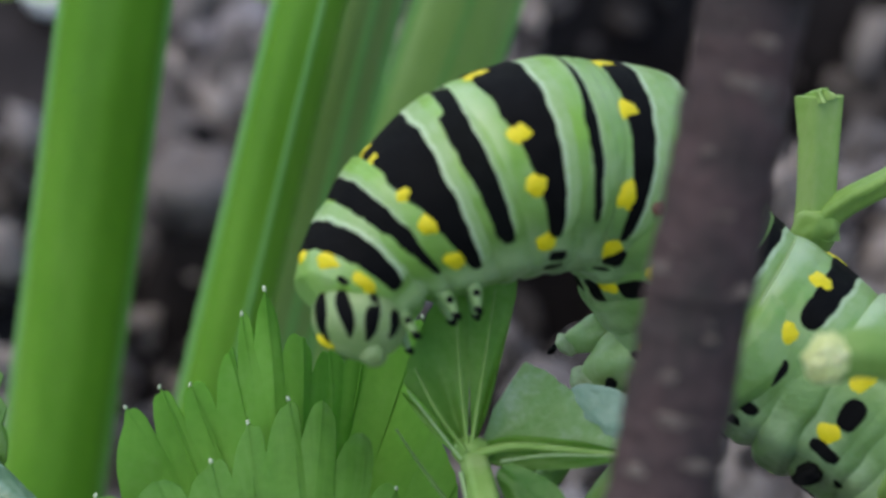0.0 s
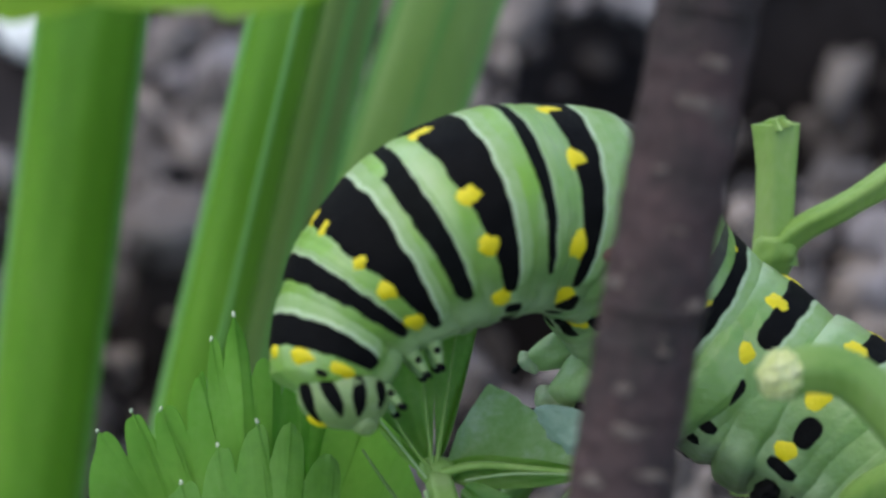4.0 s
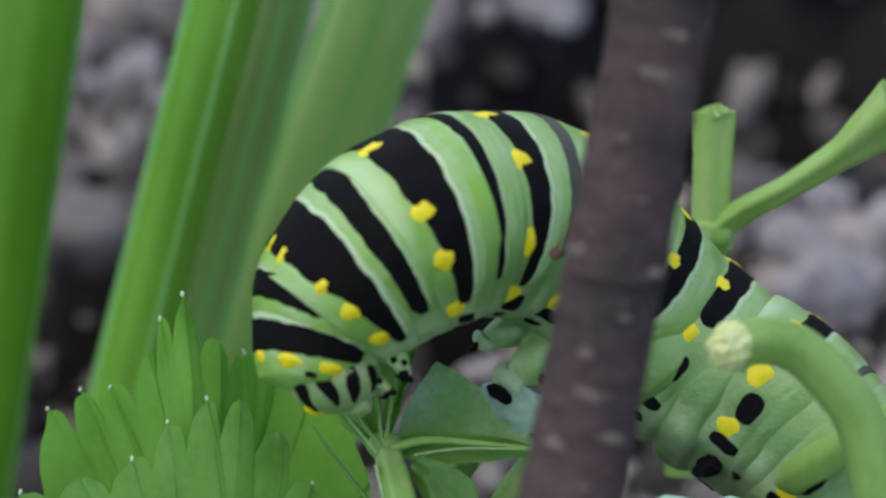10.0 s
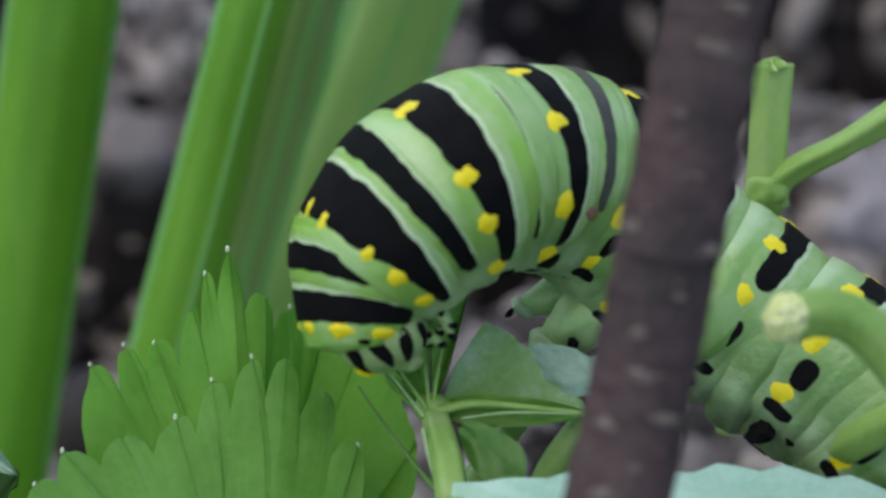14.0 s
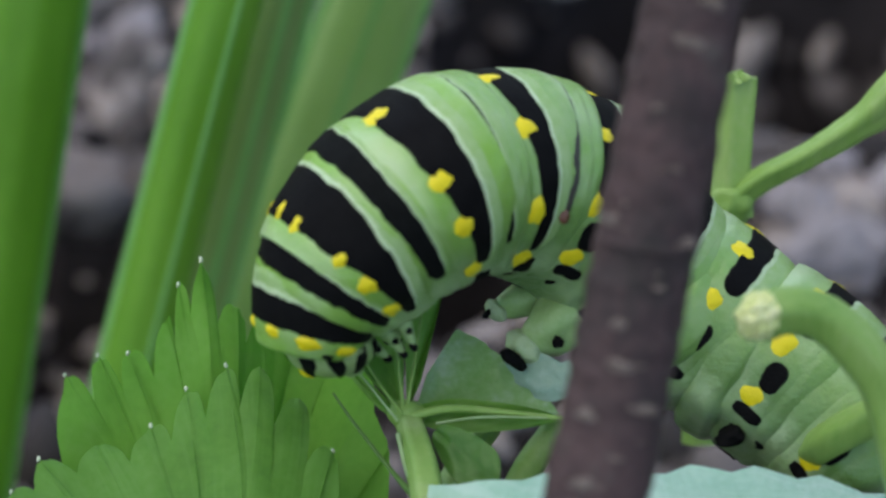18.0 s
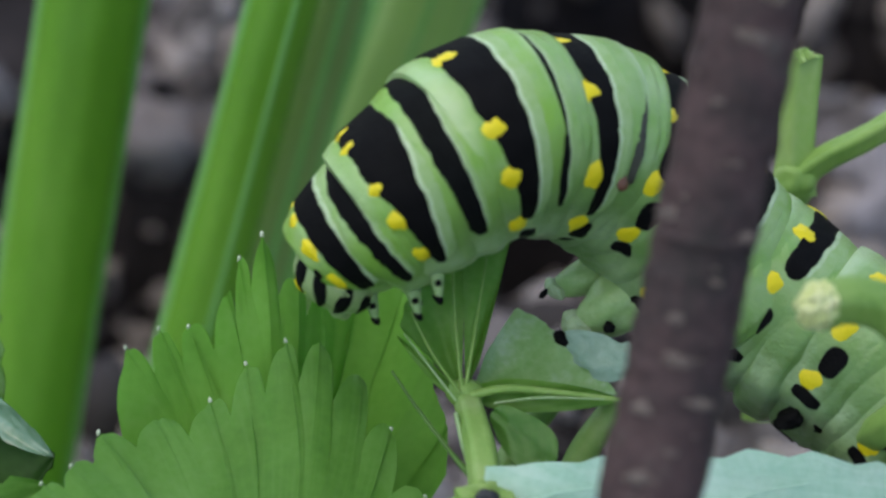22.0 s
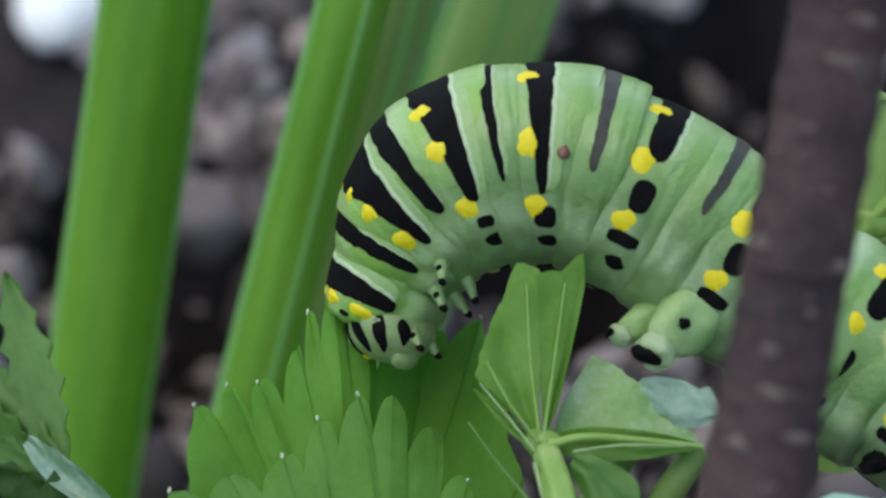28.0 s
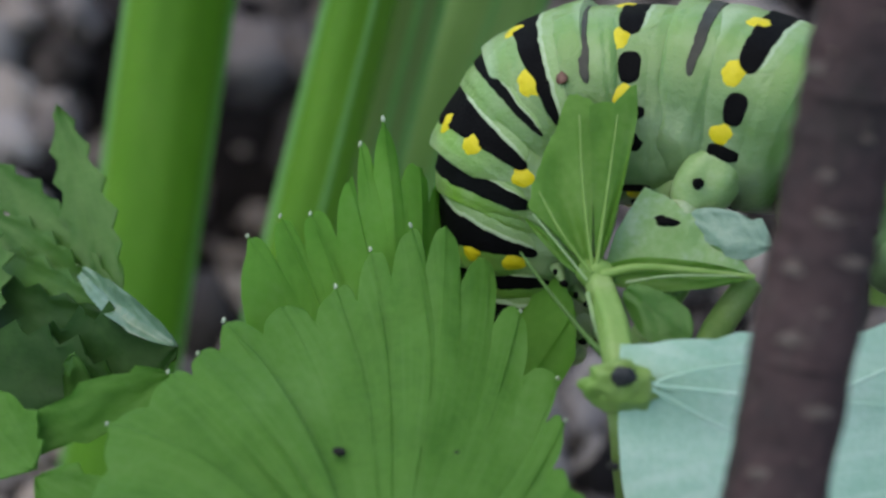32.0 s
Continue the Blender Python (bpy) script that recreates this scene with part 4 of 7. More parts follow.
def stripe_ring(spec, mat, half_band, to, stripe_mat, low=0.6):
    """The fold of skin between two rings, with its narrow dark stripe."""
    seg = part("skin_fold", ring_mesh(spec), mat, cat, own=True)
    edged(spec, seg, to, draw_in(-0.75 * half_band, low), draw_in(1.25 * half_band, low), stripe_mat, "stripe", "narrow dark stripe", 0.0 if stripe_mat is GREYBAND else 0.07, seed=spec[0] * 5 + half_band)
    return seg


SEG = {}
TAIL_BLOBS = ((-26, -47, -0.55, 0.5), (-59, -68, -0.8, 0.85))
BACK_SPOTS = [(64, 0.5, 7, 0.52), (22, 0.55, 7, 0.52), (-17, 0.55, 9, 0.52), (-53, 0.25, 6.5, 0.62)]
# from the head back: radius, half length, taper, dip at the ends
RING = {1: (2.5, 1.3, -0.30, 0.07), 2: (3.04, 1.1, -0.30, 0.06), 3: (3.6, 1.7, -0.24, 0.05), 4: (3.94, 1.2, -0.13, 0.05), 5: (4.1, 1.9, -0.05, 0.05), 6: (4.17, 1.25, 0.0, 0.05),
        7: (4.12, 2.0, 0.0, 0.05), 8: (4.18, 1.3, 0.0, 0.05), 9: (4.12, 2.1, 0.0, 0.05), 10: (4.15, 1.4, 0.0, 0.05), 11: (4.1, 2.15, 0.0, 0.05)}
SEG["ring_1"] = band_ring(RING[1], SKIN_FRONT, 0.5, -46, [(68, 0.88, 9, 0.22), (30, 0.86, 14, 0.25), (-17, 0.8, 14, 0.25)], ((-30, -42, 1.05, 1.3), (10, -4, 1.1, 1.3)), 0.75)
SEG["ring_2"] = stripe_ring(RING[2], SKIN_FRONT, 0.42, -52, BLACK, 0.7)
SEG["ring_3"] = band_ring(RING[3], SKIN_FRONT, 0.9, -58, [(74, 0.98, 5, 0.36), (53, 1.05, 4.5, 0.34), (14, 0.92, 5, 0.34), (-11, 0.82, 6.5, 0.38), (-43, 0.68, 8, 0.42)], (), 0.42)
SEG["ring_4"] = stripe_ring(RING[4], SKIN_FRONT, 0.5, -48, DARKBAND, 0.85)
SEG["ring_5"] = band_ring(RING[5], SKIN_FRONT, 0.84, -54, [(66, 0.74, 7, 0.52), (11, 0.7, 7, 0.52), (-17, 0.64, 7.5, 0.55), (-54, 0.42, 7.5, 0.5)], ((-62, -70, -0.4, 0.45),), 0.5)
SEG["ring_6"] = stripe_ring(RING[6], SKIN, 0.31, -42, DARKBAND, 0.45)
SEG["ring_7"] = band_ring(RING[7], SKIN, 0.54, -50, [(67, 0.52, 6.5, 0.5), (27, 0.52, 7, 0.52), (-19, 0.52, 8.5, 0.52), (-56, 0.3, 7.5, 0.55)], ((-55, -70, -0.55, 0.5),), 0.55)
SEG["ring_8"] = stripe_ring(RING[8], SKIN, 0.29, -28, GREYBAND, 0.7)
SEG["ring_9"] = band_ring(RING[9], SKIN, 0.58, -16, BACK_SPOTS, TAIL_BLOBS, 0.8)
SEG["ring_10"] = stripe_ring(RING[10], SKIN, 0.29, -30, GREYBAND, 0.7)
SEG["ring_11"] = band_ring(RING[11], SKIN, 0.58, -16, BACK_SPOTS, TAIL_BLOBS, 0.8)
# the rings from the false legs to the tail keep still
for i, at in enumerate((
    (-0.00164, -0.00144, 0.00187, 60.0, -40.7, 162.1),
    (-0.00002, -0.00146, 0.00141, 72.4, -29.1, 151.4),
    (0.00148, -0.00244, 0.00048, 73.0, -17.4, 149.1),
    (0.00324, -0.00330, 0.00005, 78.3, -21.1, 144.2),
    (0.00468, -0.00441, -0.00064, 79.0, -25.1, 136.6),
    (0.00577, -0.00571, -0.00159, 81.7, -29.1, 129.8),
)):
    if i % 2:
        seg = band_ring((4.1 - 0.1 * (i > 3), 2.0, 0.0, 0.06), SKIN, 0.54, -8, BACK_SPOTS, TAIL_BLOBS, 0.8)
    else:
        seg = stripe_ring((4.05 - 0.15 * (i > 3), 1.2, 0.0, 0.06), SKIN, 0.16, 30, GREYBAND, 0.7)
    seg.matrix_basis = pose(*at)
    SEG["ring_%d" % (i + 12)] = seg

# short true legs under the three front rings
for k, turn in ((1, 0.5), (2, 0.4), (3, 0.5)):
    for ph in (-74, -106):
        limb(RING[k], ph, turn, 1.2, 0.28, SEG["ring_%d" % k], (0.2, 0, 0))

SEG["head"] = part("head", lump((0, 0, 0), (1.4, 1.85, 1.75), level=4, rough=0.05), HEADSKIN, cat, "pale green head with black stripes", own=True)


def head_stripe(pts, width):
    """A black stripe laid on the round head through directions pts (degrees round, degrees up from the axis)."""
    bm = bmesh.new()
    path = []
    for i in range(17):
        s = i / 16 * (len(pts) - 1)
        k = min(int(s), len(pts) - 2)
        a = pts[k][0] + (pts[k + 1][0] - pts[k][0]) * (s - k)
        b = pts[k][1] + (pts[k + 1][1] - pts[k][1]) * (s - k)
        path.append((a, b, width * math.sin(math.pi * (0.12 + 0.8 * i / 16))))
    rows = []
    for a, b, w in path:
        row = []
        for j in range(-3, 4):
            az, el = radians(a + w * j / 3), radians(b)
            d = Vector((math.sin(el), math.cos(el) * math.cos(az), math.cos(el) * math.sin(az)))
            q = Vector((d.x * 1.4, d.y * 1.85, d.z * 1.75))
            row.append(bm.verts.new(q * (1.03 if abs(j) < 3 else 0.98)))
        rows.append(row)
    for p, q in zip(rows, rows[1:]):
        for j in range(6):
            bm.faces.new((p[j], p[j + 1], q[j + 1], q[j]))
    return bm


for pts, w in (([(62, -10), (58, 25), (70, 62)], 14), ([(30, -15), (18, 20), (5, 55)], 14), ([(118, -10), (122, 25), (110, 62)], 13), ([(150, -15), (162, 20), (175, 55)], 14), ([(-10, -20), (-18, 20), (-28, 50)], 13), ([(190, -20), (198, 20), (208, 50)], 13), ([(-45, -10), (-55, 30)], 11), ([(225, -10), (235, 30)], 11)):
    part("stripe", head_stripe(pts, w), BLACK, SEG["head"], "black head stripe", own=True)
part("jaw", lump((1.05, 0, -0.85), (0.55, 0.65, 0.5), level=3, rough=0.2), HEADSKIN, SEG["head"], own=True)
part("frons", lump((0.85, 0, 0.75), (0.55, 0.36, 0.55), level=3), YELLOW, SEG["head"], "yellow face triangle", own=True)

part("wart", lump(ring_point(RING[7], -0.85, -24, 0.0), (0.24, 0.14, 0.34), (0, 0, 0), 3, 0.2, 0.5, 2), WART, SEG["ring_7"], "small reddish brown wart", own=True)


def false_leg(seg, base, foot, r, marks, mat=LEGSKIN, own=True):
    """A stout false leg, in its ring's space: a swollen stump, a paler fleshy foot, and black marks."""
    a, f = Vector(base), Vector(foot)
    turn_to = [math.degrees(q) for q in (f - a).to_track_quat("Z", "Y").to_euler()]
    lg = part("false_leg", lump(a.lerp(f, 0.42), (r * 1.3, r * 1.25, (f - a).length * 0.62), turn_to, 4, 0.16, 0.7, r), mat, seg, "swollen pale green false leg", own=own)
    part("foot", lump(f + (f - a) * 0.02, (r * 0.86, r * 0.86, r * 0.62), (0, 0, 0), 4, 0.16, 0.6, r), FOOT, lg, "paler fleshy foot", own=own)
    for m, s, turn in marks:
        part("mark", lump(m, s, turn, 3, 0.35), BLACK, lg, "black mark on the leg", own=own)
    return lg


false_leg(SEG["ring_11"], (0.1, 0.8, -2.2), (0.7, -0.2, -5.5), 0.95, [((0.96, 0.28, -6.38), (0.66, 0.30, 0.27), (-30, 10, 0)), ((0.35, 1.35, -4.9), (0.24, 0.2, 0.22), (0, 30, 0))])
false_leg(SEG["ring_11"], (1.2, -0.8, -2.8), (2.2, -1.2, -5.0), 0.6, [((2.6, -0.75, -5.55), (0.13, 0.15, 0.22), (0, 0, 0))])
false_leg(cat, (10.76, 85.13, 40.34), (10.97, 82.35, 40.6), 1.35, [((10.43, 79.74, 42.39), (0.65, 0.5, 0.34), (0, -30, 0)), ((11.54, 79.83, 42.16), (0.4, 0.5, 0.32), (0, 30, 0))], SKIN_HALF, own=False)


def motions():
    walk(SEG["head"], [
        (0, pose(-0.01565, -0.00606, 0.00708, 74.2, 24.0, -105.2)), (0.5, pose(-0.01547, -0.00619, 0.00689, 74.3, 24.1, -105.0)), (1, pose(-0.01518, -0.00635, 0.00664, 74.4, 24.4, -104.7)),
        (1.5, pose(-0.01565, -0.00645, 0.00663, 74.7, 25.2, -104.1)), (2, pose(-0.01551, -0.00670, 0.00654, 75.1, 26.7, -102.8)), (2.5, pose(-0.01504, -0.00714, 0.00626, 75.9, 28.7, -101.0)),
        (4.5, pose(-0.01479, -0.00807, 0.00637, 80.1, 37.5, -91.5)), (5, pose(-0.01460, -0.00789, 0.00660, 80.9, 38.2, -89.8)), (5.5, pose(-0.01422, -0.00848, 0.00606, 82.1, 39.0, -87.7)),
        (6, pose(-0.01372, -0.00850, 0.00612, 83.0, 40.0, -85.9)), (6.5, pose(-0.01404, -0.00865, 0.00619, 82.9, 41.1, -85.5)), (7, pose(-0.01412, -0.00843, 0.00661, 82.1, 42.3, -86.7)),
        (7.5, pose(-0.01449, -0.00881, 0.00640, 81.1, 43.3, -88.7)), (8, pose(-0.01432, -0.00839, 0.00711, 80.9, 43.4, -90.1)), (8.5, pose(-0.01456, -0.00827, 0.00640, 82.2, 42.5, -90.1)),
        (9, pose(-0.01388, -0.00734, 0.00661, 84.1, 41.7, -88.6)), (9.5, pose(-0.01402, -0.00797, 0.00568, 85.5, 42.4, -86.2)), (10, pose(-0.01353, -0.00785, 0.00560, 86.4, 44.2, -83.6)),
        (10.5, pose(-0.01411, -0.00800, 0.00525, 86.6, 46.1, -81.6)), (11, pose(-0.01396, -0.00738, 0.00579, 86.6, 47.6, -80.2)), (11.5, pose(-0.01446, -0.00761, 0.00526, 86.7, 48.2, -79.1)),
        (12, pose(-0.01413, -0.00684, 0.00588, 86.9, 48.4, -78.2)), (12.5, pose(-0.01453, -0.00701, 0.00532, 87.2, 48.6, -77.2)), (13, pose(-0.01392, -0.00624, 0.00580, 88.0, 48.7, -75.7)),
        (13.5, pose(-0.01361, -0.00719, 0.00429, 89.3, 48.8, -73.4)), (14, pose(-0.01359, -0.00653, 0.00467, 90.5, 49.0, -70.9)), (14.5, pose(-0.01387, -0.00683, 0.00428, 91.4, 49.4, -68.8)),
        (16.5, pose(-0.01330, -0.00596, 0.00444, 91.8, 57.5, -49.8)), (17, pose(-0.01325, -0.00615, 0.00411, 85.9, 60.8, -57.3)), (17.5, pose(-0.01397, -0.00725, 0.00354, 73.8, 64.3, -73.5)),
        (18, pose(-0.01462, -0.00677, 0.00494, 60.7, 65.8, -91.3)), (18.5, pose(-0.01460, -0.00623, 0.00481, 56.6, 66.5, -98.6)), (19, pose(-0.01484, -0.00595, 0.00435, 58.6, 67.7, -98.8)),
        (19.5, pose(-0.01477, -0.00554, 0.00404, 60.0, 68.8, -99.6)), (20, pose(-0.01505, -0.00477, 0.00421, 57.3, 68.8, -105.3)), (20.5, pose(-0.01472, -0.00521, 0.00407, 50.1, 66.5, -116.3)),
        (21, pose(-0.01573, -0.00548, 0.00419, 41.0, 61.5, -130.6)), (21.5, pose(-0.01621, -0.00499, 0.00518, 34.4, 54.8, -143.3)), (22, pose(-0.01663, -0.00494, 0.00566, 33.6, 50.4, -149.1)),
        (22.5, pose(-0.01721, -0.00482, 0.00512, 38.2, 50.8, -146.7)), (23, pose(-0.01746, -0.00472, 0.00454, 46.4, 53.8, -139.4)), (23.5, pose(-0.01758, -0.00452, 0.00407, 54.9, 55.9, -132.1)),
        (24, pose(-0.01777, -0.00427, 0.00371, 60.7, 54.5, -128.2)), (24.5, pose(-0.01817, -0.00394, 0.00380, 63.2, 49.5, -127.8)), (25, pose(-0.01853, -0.00367, 0.00381, 64.7, 44.1, -129.3)),
        (25.5, pose(-0.01872, -0.00273, 0.00399, 67.2, 41.5, -131.4)), (26, pose(-0.01894, -0.00198, 0.00389, 70.4, 41.2, -132.3)), (26.5, pose(-0.01845, -0.00184, 0.00355, 73.8, 41.7, -131.2)),
        (28.5, pose(-0.01746, 0.00027, 0.00026, 111.4, 40.5, -101.0)), (29, pose(-0.01695, 0.00006, -0.00058, 114.8, 40.9, -98.9)), (29.5, pose(-0.01659, -0.00030, -0.00082, 117.6, 41.9, -97.5)),
        (30, pose(-0.01581, -0.00091, -0.00141, 120.4, 42.7, -94.6)), (30.5, pose(-0.01468, -0.00171, -0.00297, 123.9, 42.3, -88.6)), (31, pose(-0.01375, -0.00244, -0.00442, 127.5, 41.4, -82.1)),
        (31.5, pose(-0.01370, -0.00232, -0.00511, 130.6, 41.3, -77.5)), (32, pose(-0.01356, -0.00235, -0.00598, 133.6, 42.1, -74.7))])
    walk(SEG["ring_1"], [
        (0, pose(-0.01564, -0.00461, 0.00781, 67.0, 17.3, -125.4)), (0.5, pose(-0.01548, -0.00475, 0.00762, 67.1, 17.4, -125.1)), (1, pose(-0.01519, -0.00492, 0.00738, 67.1, 17.7, -124.9)),
        (1.5, pose(-0.01569, -0.00505, 0.00738, 67.0, 18.6, -124.4)), (2, pose(-0.01560, -0.00533, 0.00732, 66.8, 20.1, -123.5)), (2.5, pose(-0.01520, -0.00584, 0.00707, 66.7, 22.2, -122.0)),
        (4.5, pose(-0.01524, -0.00708, 0.00723, 66.7, 31.7, -114.8)), (5, pose(-0.01510, -0.00696, 0.00744, 67.1, 32.6, -113.5)), (5.5, pose(-0.01476, -0.00760, 0.00688, 67.7, 33.7, -111.7)),
        (6, pose(-0.01431, -0.00768, 0.00693, 68.0, 34.9, -110.3)), (6.5, pose(-0.01464, -0.00787, 0.00699, 67.4, 35.9, -110.3)), (7, pose(-0.01471, -0.00769, 0.00742, 66.0, 36.7, -111.7)),
        (7.5, pose(-0.01506, -0.00809, 0.00721, 64.6, 37.3, -113.8)), (8, pose(-0.01488, -0.00769, 0.00791, 64.5, 37.4, -115.3)), (8.5, pose(-0.01512, -0.00754, 0.00717, 66.0, 36.9, -115.1)),
        (9, pose(-0.01446, -0.00660, 0.00736, 68.0, 36.8, -113.7)), (9.5, pose(-0.01464, -0.00725, 0.00643, 68.9, 37.9, -111.8)), (10, pose(-0.01417, -0.00718, 0.00637, 68.6, 39.7, -109.9)),
        (10.5, pose(-0.01478, -0.00737, 0.00605, 67.6, 41.5, -108.7)), (11, pose(-0.01464, -0.00679, 0.00661, 66.7, 42.8, -107.9)), (11.5, pose(-0.01515, -0.00704, 0.00608, 66.3, 43.5, -107.2)),
        (12, pose(-0.01483, -0.00628, 0.00671, 66.4, 43.7, -106.4)), (12.5, pose(-0.01524, -0.00646, 0.00614, 66.6, 43.9, -105.5)), (13, pose(-0.01464, -0.00571, 0.00662, 67.1, 44.3, -104.2)),
        (13.5, pose(-0.01435, -0.00667, 0.00511, 68.1, 44.7, -102.2)), (14, pose(-0.01436, -0.00603, 0.00548, 69.0, 45.3, -100.0)), (14.5, pose(-0.01465, -0.00636, 0.00510, 69.4, 46.0, -98.2)),
        (16.5, pose(-0.01412, -0.00586, 0.00535, 63.1, 52.9, -84.4)), (17, pose(-0.01398, -0.00604, 0.00508, 55.7, 54.0, -92.7)), (17.5, pose(-0.01457, -0.00709, 0.00458, 44.6, 53.6, -107.2)),
        (18, pose(-0.01509, -0.00657, 0.00604, 35.5, 52.1, -120.4)), (18.5, pose(-0.01504, -0.00601, 0.00594, 32.6, 51.9, -126.2)), (19, pose(-0.01528, -0.00572, 0.00548, 32.8, 53.3, -128.0)),
        (19.5, pose(-0.01522, -0.00532, 0.00517, 32.6, 54.5, -130.4)), (20, pose(-0.01546, -0.00454, 0.00535, 31.2, 54.0, -134.6)), (20.5, pose(-0.01502, -0.00490, 0.00526, 28.9, 50.8, -140.8)),
        (21, pose(-0.01584, -0.00509, 0.00542, 26.1, 44.6, -149.0)), (21.5, pose(-0.01608, -0.00455, 0.00642, 24.2, 37.3, -157.4)), (22, pose(-0.01633, -0.00445, 0.00690, 24.8, 32.8, -162.1)),
        (22.5, pose(-0.01695, -0.00428, 0.00635, 28.1, 33.9, -161.5)), (23, pose(-0.01732, -0.00414, 0.00577, 33.0, 38.3, -157.7)), (23.5, pose(-0.01755, -0.00389, 0.00528, 38.0, 41.9, -154.2)),
        (24, pose(-0.01778, -0.00358, 0.00488, 42.8, 41.9, -151.8)), (24.5, pose(-0.01813, -0.00316, 0.00490, 47.3, 37.9, -150.5)), (25, pose(-0.01840, -0.00281, 0.00483, 51.0, 33.3, -151.0)),
        (25.5, pose(-0.01853, -0.00182, 0.00497, 54.1, 31.5, -153.1)), (26, pose(-0.01873, -0.00105, 0.00484, 56.8, 32.2, -154.7)), (26.5, pose(-0.01828, -0.00090, 0.00448, 59.5, 33.7, -154.5)),
        (28.5, pose(-0.01777, 0.00134, 0.00084, 93.2, 44.8, -127.7)), (29, pose(-0.01729, 0.00112, -0.00003, 96.2, 46.4, -125.6)), (29.5, pose(-0.01694, 0.00075, -0.00027, 98.3, 48.2, -124.6)),
        (30, pose(-0.01620, 0.00013, -0.00087, 100.6, 49.8, -121.8)), (30.5, pose(-0.01516, -0.00070, -0.00245, 104.5, 50.7, -115.2)), (31, pose(-0.01433, -0.00146, -0.00394, 108.8, 51.0, -107.7)),
        (31.5, pose(-0.01434, -0.00137, -0.00465, 112.3, 52.0, -102.5)), (32, pose(-0.01423, -0.00141, -0.00553, 115.1, 53.6, -99.3))])
